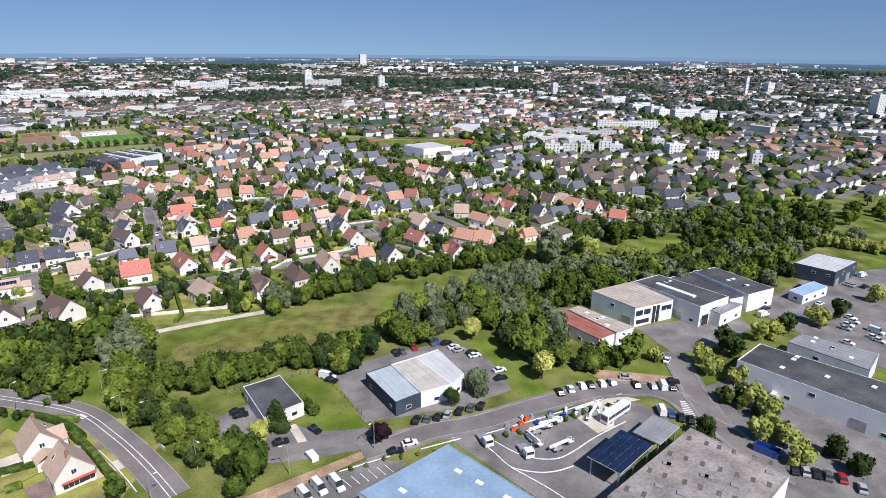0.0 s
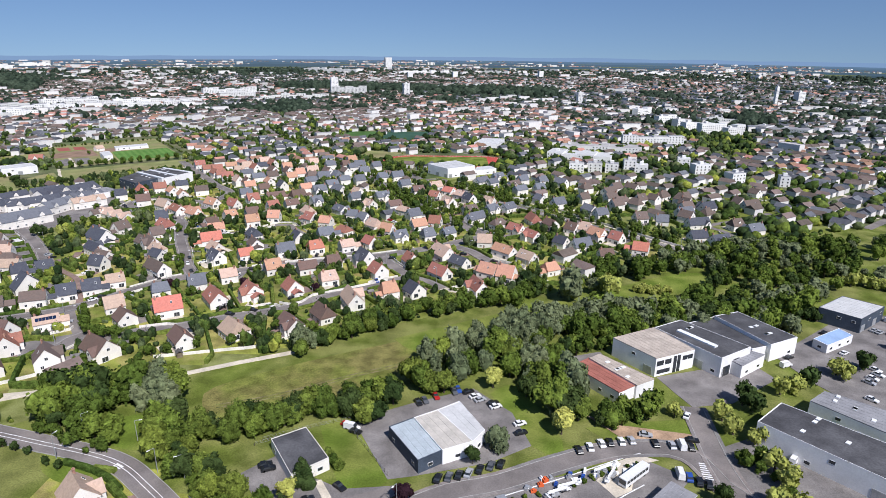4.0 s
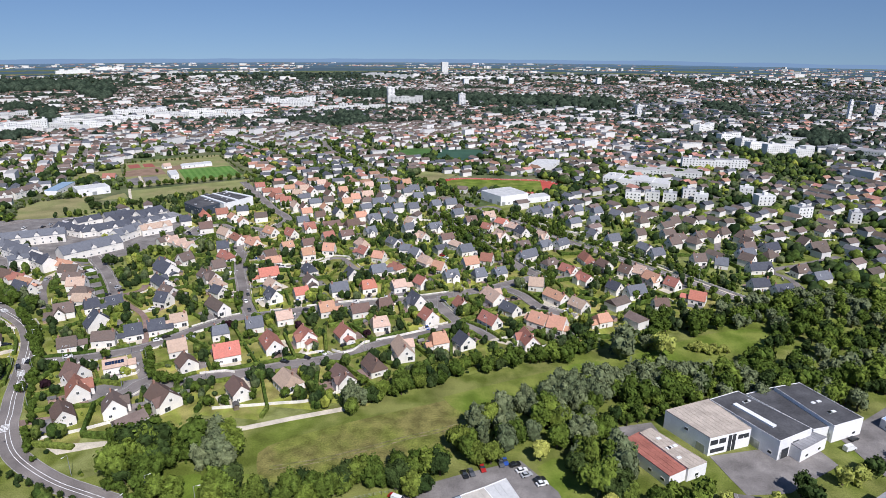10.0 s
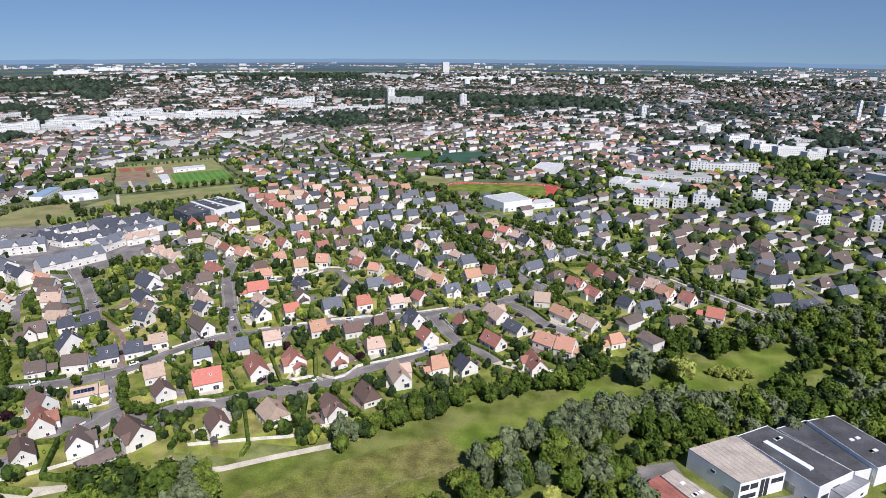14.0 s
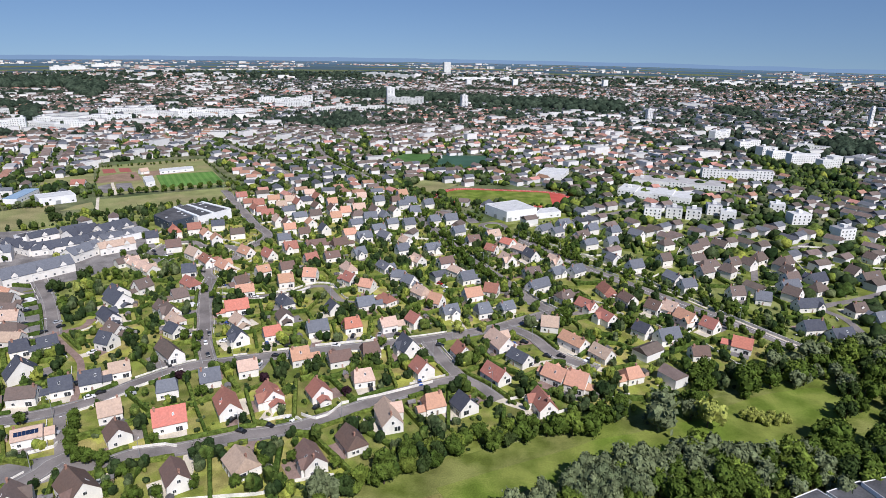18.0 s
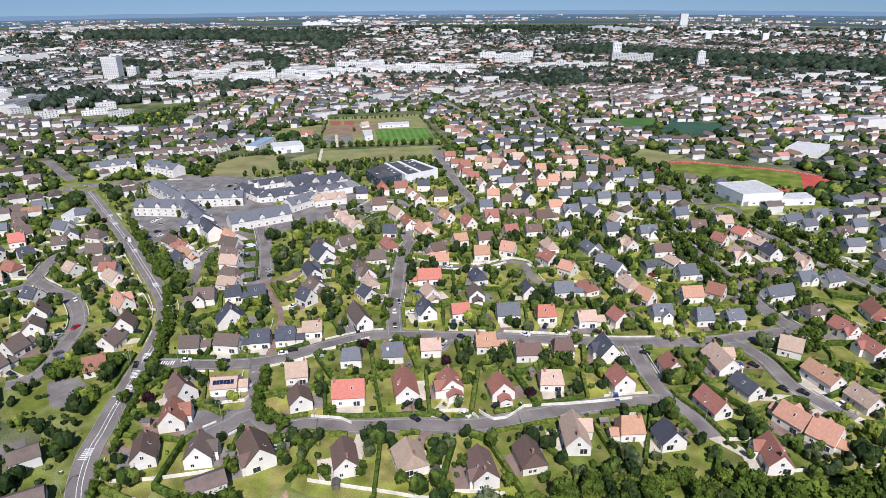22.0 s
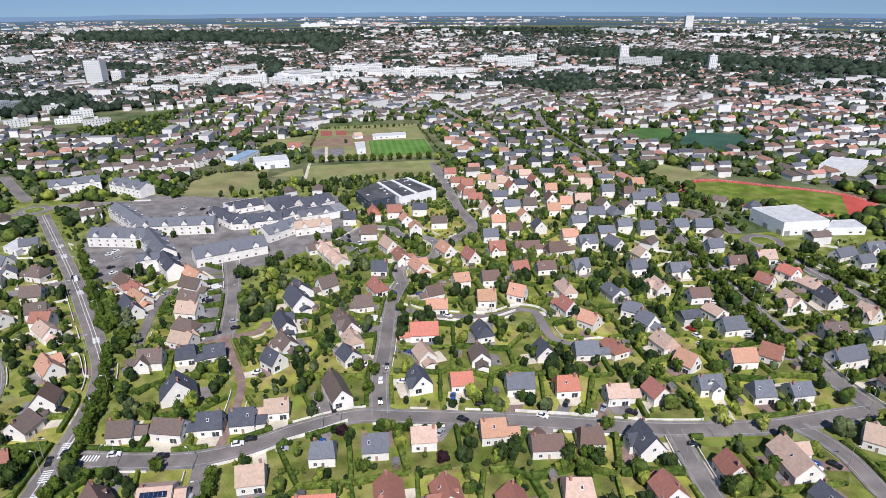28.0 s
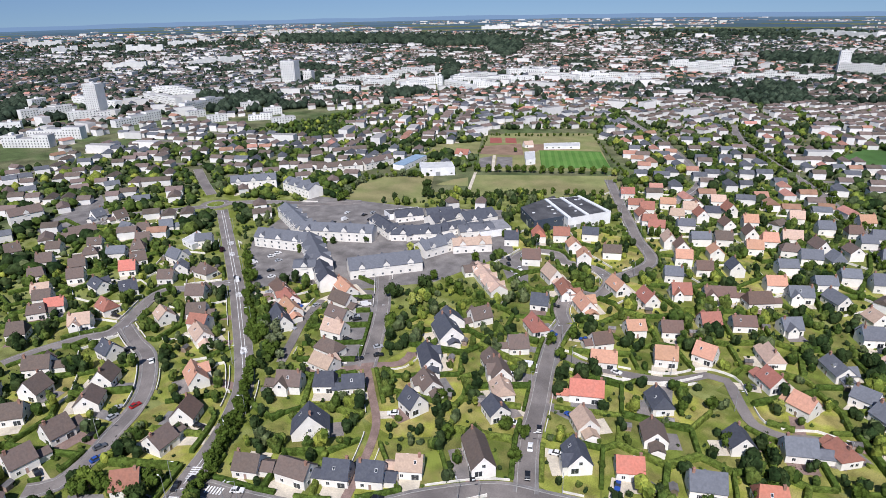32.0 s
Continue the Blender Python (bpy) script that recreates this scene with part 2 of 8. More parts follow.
CARPAINT = {k: material("car paint " + k, c, 0.25, 0.05, 1.0, 5.0, 0.0, spec=0.6) for k, c in (
    ("k", (0.015, 0.016, 0.018)), ("w", (0.75, 0.75, 0.74)), ("s", (0.38, 0.39, 0.41)), ("n", (0.10, 0.105, 0.115)), ("r", (0.35, 0.02, 0.02)), ("b", (0.03, 0.08, 0.32)))}


def mesh_of(name, verts, faces, mats, index=None, smooth=False):
    me = bpy.data.meshes.new(name)
    me.from_pydata([tuple(v) for v in verts], [], faces)
    for m in mats:
        me.materials.append(m)
    if index is not None:
        me.polygons.foreach_set("material_index", index)
    if smooth:
        me.polygons.foreach_set("use_smooth", [True] * len(me.polygons))
    me.update()
    return me


def part(name, me, parent, m=None, label=""):
    ob = new(name, me)
    ob.parent = parent
    if m is not None:
        ob.matrix_local = m
    return tagged(ob, label)


def box_vf(x0, x1, y0, y1, z0, z1):
    v = [(x, y, z) for z in (z0, z1) for y in (y0, y1) for x in (x0, x1)]
    return v, [(0, 2, 3, 1), (4, 5, 7, 6), (0, 1, 5, 4), (2, 6, 7, 3), (0, 4, 6, 2), (1, 3, 7, 5)]


def boxes(name, rows, mats, index=None):
    """One mesh from several boxes; index picks a material for each box."""
    vs, fs, ix = [], [], []
    for i, r in enumerate(rows):
        v, f = box_vf(*r)
        fs += [tuple(k + len(vs) for k in q) for q in f]
        vs += v
        ix += [index[i] if index else 0] * 6
    return mesh_of(name, vs, fs, mats, ix)


def prism(name, pts, z0, z1, mats, top=0, side=0):
    n = len(pts)
    if sum(a[0] * b[1] - b[0] * a[1] for a, b in zip(pts, pts[1:] + pts[:1])) < 0:
        pts = pts[::-1]
    v = [(x, y, z0) for x, y in pts] + [(x, y, z1) for x, y in pts]
    f = [tuple(range(n, 2 * n)), tuple(range(n - 1, -1, -1))] + [(i, (i + 1) % n, n + (i + 1) % n, n + i) for i in range(n)]
    return mesh_of(name, v, f, mats, [top, side] + [side] * n)

# Plan in metres: roads, grounds, houses, trees, cars
ROADS = [
    (7.5, [(-597.8, 427), (-548.4, 408.2), (-513.1, 396.1)]),
    (7.5, [(-471.4, 382), (-407.3, 351.6), (-350.4, 324.2), (-313.9, 305.5), (-284.8, 290.3), (-261.7, 277.1), (-247.1, 264), (-236, 250.6), (-219.5, 225.9), (-210.2, 211.3), (-201.3, 199.1), (-195.3, 190.5), (-179.6, 176.3), (-157, 165.5), (-136, 159.9), (-105, 151.9), (-88.1, 140.9), (-73.2, 128.3), (-61.9, 117.3)]),
    (6.5, [(-222.6, 230.4), (-222.8, 237.4), (-205.3, 245.5), (-187.3, 255.8), (-175.9, 267.5), (-166.4, 282.7), (-153, 298.3), (-138.7, 305.5), (-111.7, 317.9), (-90.9, 326.6), (-70.2, 334.5), (-50.1, 343), (-20.6, 359.6), (-0.9, 375.4), (13.5, 387.3)]),
    (6, [(-145.5, 303.5), (-158.2, 322.9), (-167.5, 341.4), (-178.7, 362.3), (-189, 383.9), (-194.1, 401.1)]),
    (5, [(-179.3, 367.8), (-179.8, 376.6), (-167.1, 376.9), (-142.4, 386.4), (-133.6, 395.3), (-129.8, 401.7), (-122.5, 403.1), (-113.7, 391.5), (-105.3, 382.2), (-93.8, 382.9), (-84.6, 389.4), (-78.8, 377.1)]),
    (5.5, [(-194.1, 401.1), (-203.4, 412.3), (-208, 430.3), (-197.1, 435.7), (-201.6, 455.7), (-216.5, 463.8), (-232.3, 461), (-243.6, 468.3), (-257.6, 461.3), (-256.8, 446.3)]),
    (6, [(-201.6, 455.7), (-196.2, 491.9), (-218.9, 520.7), (-241.2, 551.1), (-267.1, 586.4), (-297.5, 627.9)]),
    (7, [(13.5, 387.3), (1.4, 401), (-7.6, 416), (-20.7, 438.4), (-39, 465.1), (-62.7, 508.3), (-88.3, 556.4), (-131.7, 642.8), (-175, 713.2), (-223.6, 777.7), (-270.2, 847), (-303.7, 920.8)]),
    (8, [(-12.7, 527.9), (13.2, 493.8), (32.3, 470), (89, 410.8), (113.8, 387.1), (133.2, 364.2)]),
    (7, [(-44.3, 558.4), (-59.8, 584.7), (-78.2, 590.5)]),
    (5.5, [(-50.1, 343), (-45.4, 333.8), (-37.2, 319.4), (-29.4, 308.6), (-21, 302.5), (-12, 293.1)]),
    (6.5, [(-30.1, 307.3), (-42.3, 299.6), (-58.1, 287.9), (-71.3, 276.3), (-82.6, 266), (-94.5, 258.1), (-107.6, 252.8), (-108.5, 251.8), (-126.2, 241.7), (-140.7, 235.9), (-149.2, 228.6), (-162.4, 231.5), (-164.7, 222.9), (-167.5, 215.7)]),
    (5, [(-161.1, 228.8), (-169.5, 238.8), (-177.3, 248.1), (-183.8, 256.5)]),
    (5.5, [(-11.7, 364.2), (-5.7, 361.2), (2.8, 353.6), (11.2, 339.9), (21.6, 331.2), (31.7, 325.5)]),
    (5.5, [(-351.8, 323), (-363.4, 302.9), (-369.1, 293.4), (-363.3, 282.2), (-351.4, 269.1), (-344.3, 257.4), (-349.1, 245.9), (-351.5, 228.5), (-351.2, 216.9)]),
    (5.5, [(-345.6, 264.7), (-327.7, 262.1), (-311.5, 260.7), (-290.7, 251.4), (-278.3, 242), (-270.2, 231.9), (-261.4, 220.5), (-256.7, 208.9), (-260.9, 200.7)]),
    (6, [(-295.7, 381.2), (-269.1, 356.4), (-249, 334.2), (-234.6, 317)]),
    (3, [(-234.6, 317), (-219.1, 306.2), (-203.5, 294.7), (-190.8, 276.9), (-183.1, 263)]),
    (4.5, [(-253.6, 297.9), (-240.9, 308.7), (-235.4, 317.9), (-226.3, 327.9), (-228.8, 337)]),
    (4, [(-298.2, 341.7), (-286.9, 322.7), (-274, 307.2), (-264.3, 295.6)]),
    (7, [(-484.1, 392.1), (-460.2, 415.7), (-429.3, 434.4), (-407.7, 459.5)]),
    (6, [(-487.6, 380.4), (-494.2, 366.2), (-509.5, 340), (-528.9, 312.4)]),
    (8, [(-232.8, 602.1), (-240.7, 672.4), (-309.3, 767.6), (-388.3, 853.2), (-430.9, 899.8)]),
    (7, [(-20.5, 134.1), (-12.1, 138.2), (-3.3, 143.4), (10.8, 148), (27.8, 156.8), (46.1, 164.5), (63.8, 166.1), (71.1, 159.9), (73.8, 149.8), (78.1, 143.2)]),
    (7, [(79.2, 190.1), (77.7, 173.1), (76.7, 156.9), (78.1, 143.2), (81.7, 134.7), (88, 125)]),
    (5, [(-51.1, 134.1), (-38.3, 135.5), (-27.2, 139.2), (-18.6, 143.1)]),
    (5, [(226.8, 457.6), (194.1, 436), (168.3, 420.2), (174.1, 404.9), (174.6, 386.5)]),
    (5, [(143.8, 458.2), (155.1, 493.9), (168, 521.9), (182.5, 553.2)]),
]
GROUNDS = {}
GROUNDS['asphalt'] = [
    [(-450, 445.5), (-363.2, 479.1), (-316.4, 511.2), (-263.7, 454.9), (-270.5, 393.1), (-302.4, 350.7), (-362.9, 336.5), (-401.8, 365.4)],
    [(-426.9, 619.3), (-422.1, 632.1), (-397, 599.2), (-405.6, 592.1)],
    [(-417.3, 633), (-404.6, 640.3), (-382.5, 611), (-393.8, 601.8)],
    [(1.3, 140.9), (15.5, 147), (35.6, 154), (55.2, 160.2), (66, 152.4), (51.2, 135.5), (40.8, 118.1), (22.3, 117.9)],
    [(-35.7, 174.7), (-24.9, 183.1), (-15.9, 188.4), (3.5, 198.1), (16.5, 183.1), (21.3, 165.4), (8, 156.5), (-14.5, 149.3), (-21.5, 147.6)],
    [(-64.5, 147.8), (-56.4, 156.4), (-49.9, 150.8), (-33.9, 142.9), (-19.6, 144.9), (-20.7, 135.7), (-31.7, 131.7), (-49.4, 128.6)],
    [(72.4, 210), (90.6, 216.4), (113.9, 219.9), (117.3, 210.9), (94.1, 193.3), (79.2, 190.1), (76.1, 198.5)],
    [(125, 229.4), (167.2, 264.1), (212.4, 278), (145.5, 179.5), (137.4, 193.2), (129.9, 208.7)],
    [(78.1, 166.3), (93.4, 174), (120.3, 142.5), (104.2, 118.9), (94.9, 125.1), (81.9, 138.3)],
    [(-39.3, 117.2), (-17.4, 131.8), (-8.7, 130.2), (-18.4, 117.4)],
    [(79.2, 118.6), (88.7, 131.4), (107.2, 123.2), (104.2, 118.9)],
    [(-396.3, 364.4), (-365.5, 370.4), (-334.9, 351.4), (-330, 339.3), (-338.3, 321.6)],
    [(-296.3, 361), (-278.4, 369.9), (-230.9, 318.9), (-243.1, 310.8)],
    [(-424.8, 426.5), (-385.1, 462.6), (-354.3, 431.3), (-391.1, 403.1)],
    [(-266.3, 442.6), (-255.2, 457.7), (-230.6, 423.3), (-240.4, 419.4)],
    [(-249, 209.8), (-241.4, 217.2), (-226.1, 214.8), (-222.3, 205.7), (-232.4, 200.6)],
    [(-188.4, 220), (-166.4, 232.7), (-153, 224.3), (-163.2, 216), (-173.9, 210.5)],
    [(-581.8, 339), (-503.5, 318.3), (-509, 278.1), (-533.4, 278.3)],
    [(38.7, 222.9), (55.1, 229.2), (58.4, 218), (42.1, 201.7)],
]
GROUNDS['lawn'] = [
    [(-47, 172.8), (-33.6, 178.4), (-20.8, 148.4), (-28, 144.3), (-33.9, 142.9)],
    [(9.4, 195.2), (19.8, 200.6), (31.3, 168.9), (28.6, 162.3), (21.3, 165.4)],
    [(39.6, 176), (74.5, 182.1), (72.9, 172.3), (48.9, 169.2)],
    [(76, 299), (97.7, 313.8), (114.1, 321), (127.4, 325), (131, 314.5), (125, 299.9), (112, 290), (100, 275), (83, 270), (68, 272), (66, 285)],
    [(-119.7, 170.1), (-85.9, 177.8), (-84.3, 160.1), (-104.4, 157.4)],
    [(-48.4, 345.6), (-20.7, 360.9), (-31.4, 342.9), (-45, 338)],
    [(-129.3, 156.9), (-103.8, 147.2), (-109.1, 140.6), (-121.6, 145.6)],
    [(-30, 236), (-7, 250.6), (14, 263.5), (27.1, 272.2), (40.4, 277.9), (54.7, 286.1), (70, 292), (79, 299), (72, 275), (58, 270), (47, 265), (33, 260), (20, 252.5), (10.3, 245.5), (-6, 236), (-20, 226)],
    [(-118.8, 169.9), (-107.5, 175.4), (-101.3, 163.5), (-112.3, 161.7)],
]
GROUNDS['meadow'] = [
    [(-90.4, 183.5), (-90.4, 193.8), (-64.7, 212.6), (-26.1, 235.1), (-2.3, 247.9), (23, 259), (12.4, 240.5), (-16.9, 213.3), (-21.7, 196.3), (-56.2, 181.8), (-82.7, 175.1)],
]
GROUNDS['field'] = [
    [(-433.2, 467.6), (-457.7, 499.8), (-447.1, 522.7), (-416.2, 545.8), (-370.2, 491), (-411.6, 452.7)],
    [(-357.9, 524.3), (-392.3, 570.2), (-295.2, 645.2), (-268, 585.8)],
    [(-442.1, 637.4), (-486.4, 704.1), (-470.5, 732.6), (-402.7, 781.9), (-317.7, 666.5), (-307.1, 657.3), (-398.3, 582.6)],
    [(-116.9, 716.3), (-75.4, 701.9), (-91.8, 652.6), (-120.2, 680)],
    [(-474.3, 596), (-499.5, 634.5), (-471.5, 674.5), (-438.7, 630.8)],
    [(-397.5, 529), (-396.8, 547.6), (-391.2, 561.5), (-374.1, 541.7)],
]
GROUNDS['pitch'] = [
    [(-401.5, 679.6), (-353.4, 711.9), (-315.3, 663.3), (-361.8, 625.3)],
]
GROUNDS['pitch_dark'] = [
    [(-117.4, 788.6), (-114.1, 875.8), (-55.2, 882.9), (-55.6, 795.7)],
]
GROUNDS['pitch_far'] = [
    [(-178.9, 809.4), (-165.3, 877.5), (-122, 879.3), (-123.4, 800.8)],
]
GROUNDS['clay'] = [
    [(-457.6, 657.7), (-434, 693.7), (-401.8, 654.5), (-437.4, 631.8)],
    [(-428.5, 691.2), (-388.6, 729.9), (-373.9, 708.2), (-402.3, 678.9), (-398.2, 663.5)],
]
GROUNDS['court_red'] = [
    [(-476.8, 696.2), (-467.2, 703.8), (-450.8, 683.9), (-460.5, 676.1)],
    [(-463.9, 706.5), (-453.5, 710.9), (-437.2, 691.2), (-448.1, 686.1)],
]
GROUNDS['sand'] = [
    [(-45.8, 117.1), (-20.6, 134.6), (-18.2, 133.2), (-40.2, 115.7)],
    [(-125.2, 199.5), (-126.3, 208.1), (-119.9, 202.9)],
    [(41, 183.5), (51, 178), (75.2, 173.7), (70.8, 166.2), (49.6, 171.9)],
]
GROUNDS['path'] = [
    [(16.5, 150), (18.2, 149.5), (23.6, 157.6), (21.8, 158.8)],
    [(-42.2, 145.4), (-40.3, 146.5), (-35.3, 138.4), (-37.1, 136.7)],
    [(38.4, 150.1), (42.5, 143.2), (47.6, 146.4), (51.6, 157.8), (59, 160.3), (52.9, 162.7), (43.9, 157.6)],
    [(2.8, 140.4), (17.1, 147.6), (17.5, 149), (2.9, 141.9)],
    [(-424.6, 636.1), (-422.5, 637.8), (-387.1, 591.8), (-389.4, 589.9)],
    [(-397.2, 576), (-395.3, 577.6), (-365.3, 534.3), (-367.4, 532.6)],
    [(-126.2, 197), (-104.2, 204.7), (-88.7, 213.3), (-69, 223.3), (-68.1, 220.4), (-87.7, 210.6), (-103, 202.1), (-124.9, 194.6)],
    [(-173.7, 182.4), (-151.3, 188.3), (-150.5, 185.5), (-164.7, 178.3)],
]
GROUNDS['path'] += [
    [(-2.6, 523), (48, 476), (88.2, 423), (118, 385), (139, 360), (140.2, 361), (119.2, 386.2), (89.6, 424.2), (49.2, 477.2), (-1.6, 524.2)],
]
GROUNDS['track'] = [
    [(-96.4, 658.2), (-85.5, 688.3), (-43.4, 704.7), (16.6, 702.2), (42, 669), (29, 634.6), (7.2, 629.8), (-66.8, 628.5)],
]
HOUSES = []  # x, y, ridge heading, length, span, roof
HOUSES += [(-135.7, 254.7, 32, 12, 9, 'R'), (-119.1, 268.1, 127, 14.1, 9, 'r'), (-104.8, 277, 130, 9.8, 9, 'r'), (-86.3, 283.4, 129, 8.5, 9, 'r'), (-71.3, 297.7, 27, 9.1, 9, 'p'), (-149.2, 275.5, 32, 8.5, 8, 'g'), (-135.6, 285.9, 32, 8.6, 8, 'g'), (-123.7, 296.9, 32, 8.5, 8, 'p'), (-104.3, 310.1, 33, 8.5, 8, 'o'), (-86.1, 312.2, 31, 10.4, 8, 'b'), (-74, 321.9, 29, 8.6, 8, 'b'), (-57, 327.2, 129, 10.4, 9.5, 'd')]
HOUSES += [(-47.1, 308.5, 130, 8.5, 9, 'r'), (-31.2, 327.3, 123, 8.5, 8, 'r'), (-13.7, 339.9, 124, 15, 10, 'p'), (-3.7, 326.3, 137, 10.9, 8, 'd'), (-14, 309.4, 134, 12.2, 8, 'r'), (-25.4, 283.3, 128, 8.5, 9, 'd'), (-37.9, 281.9, 30, 8.5, 8, 'o'), (12.3, 312.9, 146, 10.8, 9, 'o'), (21.5, 308.1, 156, 9.2, 10, 'o'), (11.2, 365.2, 176, 9, 9, 'p'), (22.2, 346.6, 135, 14.3, 8, 'o'), (34.9, 336.9, 132, 10.8, 8, 'p')]
HOUSES += [(45.7, 318.8, 29, 8.5, 8, 'o'), (6.2, 289, 112, 12.5, 8, 'r'), (-144.1, 214.6, 148, 13.1, 10, 'b'), (-160.1, 206, 126, 9, 9, 'k'), (-116.2, 224.9, 132, 11.1, 8, 'b'), (-97.7, 234.7, 136, 11.2, 10, 'p'), (-75.2, 240.8, 129, 12.5, 8.5, 'b'), (-63.9, 253.3, 130, 11.2, 8.5, 'b'), (-53.7, 269.6, 117, 14, 8.5, 'p'), (-177, 198.3, 135, 11.1, 8, 'b'), (-216.8, 253.1, 33, 8.5, 8, 'k'), (-202.8, 261.2, 21, 11, 8, 'k')]
HOUSES += [(-192.7, 269.7, 34, 8.5, 8, 'd'), (-184.2, 276.2, 35, 8.5, 8, 'd'), (-181.6, 238.2, 34, 9.9, 9, 's'), (-193.2, 227.4, 162, 9.8, 9, 'b'), (-183.1, 215.1, 130, 10.3, 9, 'r'), (-161.6, 256.3, 37, 8.5, 8, 'p'), (-149.8, 243.5, 137, 8.5, 8.5, 'b'), (-273.7, 203.8, 95, 8.5, 9, 'k'), (-369.9, 317.4, 12, 10.3, 8, 'k'), (-347.9, 301.5, 40, 9.7, 8, 'k'), (-336.2, 279.5, 172, 9.2, 8, 'p'), (-306.1, 282.4, 168, 12.7, 8, 'p')]
HOUSES += [(-276.9, 265.4, 165, 11.5, 8, 'o'), (-379.9, 300.7, 43, 8.5, 8, 'k'), (-402.7, 316.9, 5, 12.3, 8, 'g'), (-245.1, 287.8, 36, 9.7, 8, 'k'), (-235.5, 297.1, 42, 8.5, 8, 'd'), (-226.6, 303.7, 48, 8.5, 8, 'd'), (-217.7, 277.4, 142, 8.5, 13, 'd'), (-225.9, 356.2, 149, 14.5, 11, 'd'), (-224, 376.2, 67, 9.7, 8, 'k'), (-217, 335.3, 144, 14.2, 8, 'd'), (-205, 322.8, 154, 10.7, 8, 'k'), (-196.4, 351, 145, 8.5, 8, 'k')]
HOUSES += [(-188.8, 346, 141, 9.5, 8, 'k'), (-181.5, 337.9, 142, 9.6, 8, 'p'), (-175.8, 327.2, 153, 8.5, 8, 'd'), (-196.4, 368.1, 47, 8.5, 8, 'k'), (-199.8, 386.2, 148, 12, 8, 'r'), (-212, 406.7, 27, 8.5, 8, 'd'), (-224.6, 436, 148, 12.2, 8, 'p'), (-209.3, 425.2, 138, 13.5, 8, 'r'), (-194, 417.8, 143, 12.1, 8, 'o'), (-171.9, 394, 53, 8.5, 8, 'b'), (-164.1, 382.4, 31, 10.3, 8, 'o'), (-157.3, 357.7, 32, 12.3, 8, 'R')]
HOUSES += [(-148.5, 342, 141, 8.9, 8, 'p'), (-141, 324.5, 136, 10, 8, 'd'), (-126.8, 332.1, 35, 8.5, 8, 'R'), (-166.1, 412.9, 45, 8.5, 8, 'o'), (-145.9, 399.6, 31, 9, 8, 'o'), (-134.7, 369.8, 134, 10.2, 8, 'd'), (-128, 351.7, 126, 9.2, 8, 'k'), (-154.1, 423.1, 37, 9.2, 8, 'b'), (-175, 443.9, 143, 10.8, 8, 'r'), (-192.2, 446.4, 147, 11.8, 8, 'o'), (-166.1, 460.5, 39, 9.5, 8, 'r'), (-151.4, 471.2, 35, 14.6, 8, 'b')]
HOUSES += [(-134.6, 475.1, 45, 12.5, 8, 'b'), (-144.1, 440.1, 44, 8.9, 8, 'r'), (-132.4, 448.5, 37, 10.3, 8, 'b'), (-134.6, 412.3, 1, 8.5, 8, 'o'), (-114.3, 427.3, 130, 10.4, 8, 'p'), (-108.4, 409.2, 142, 9.2, 8, 'r'), (-95.5, 400.6, 165, 8.5, 8, 'o'), (-105.7, 366.6, 131, 8.5, 8, 'd'), (-90.3, 375.3, 33, 9.9, 8, 'g'), (-106, 340, 32, 10.6, 8, 'g'), (-90, 347.1, 33, 9.2, 8, 'R'), (-121.8, 494.2, 37, 11.4, 8, 'g')]
HOUSES += [(-116.2, 459.1, 44, 8.9, 8, 'g'), (-107.1, 500.4, 141, 11.7, 8, 'g'), (-92.5, 434.8, 134, 12, 8, 'g'), (-88.1, 470.6, 38, 9.2, 8, 'g'), (-67.6, 477.9, 35, 11.5, 8, 'g'), (-89.9, 490.7, 138, 8.5, 8, 'p'), (-73.4, 450, 133, 9.8, 8, 'p'), (-80.3, 420.6, 172, 8.5, 8, 'g'), (-72.2, 412.4, 146, 8.5, 8, 'g'), (-54.9, 449.8, 35, 10.5, 8, 'b'), (-45.8, 434.9, 141, 9.6, 8, 's'), (-38.2, 424.1, 38, 10, 8, 'g')]
HOUSES += [(-62.2, 395.4, 138, 10.4, 8, 'p'), (-79.4, 382.3, 143, 8.5, 8, 'r'), (-51.7, 384.9, 155, 8.5, 8, 'o'), (-32.4, 397.8, 33, 10.6, 8, 'o'), (-21.6, 406.9, 167, 8.5, 8, 'r'), (-72, 350.6, 33, 8.5, 8, 'p'), (-59, 358.2, 136, 8.5, 8, 'r'), (-42.4, 372.2, 33, 9.4, 8, 'g'), (-24.6, 376, 33, 8.5, 8, 'g'), (-12.2, 383.6, 36, 8.5, 8, 'g'), (-41.2, 502.7, 32, 10.1, 8, 'b'), (-27.3, 516.5, 36, 11.2, 8, 'p')]
HOUSES += [(-15.4, 501.1, 142, 9.6, 8, 'R'), (-26.2, 482.5, 154, 8.5, 8, 'r'), (-14.3, 462.5, 124, 12.3, 8, 'p'), (-5.2, 487.2, 138, 9.4, 8, 'p'), (1.4, 473.6, 126, 11.1, 8, 'd'), (17.1, 465, 139, 9.4, 8, 'p'), (1.7, 440.5, 33, 11.5, 8, 'k'), (18.2, 445, 43, 10.7, 8, 'g'), (30.5, 449.6, 45, 11.3, 8, 'g'), (5.8, 418.9, 43, 15.1, 8, 'g'), (21.3, 405.2, 39, 11.1, 8, 'k'), (-54.4, 521.9, 39, 9.8, 8, 'g')]
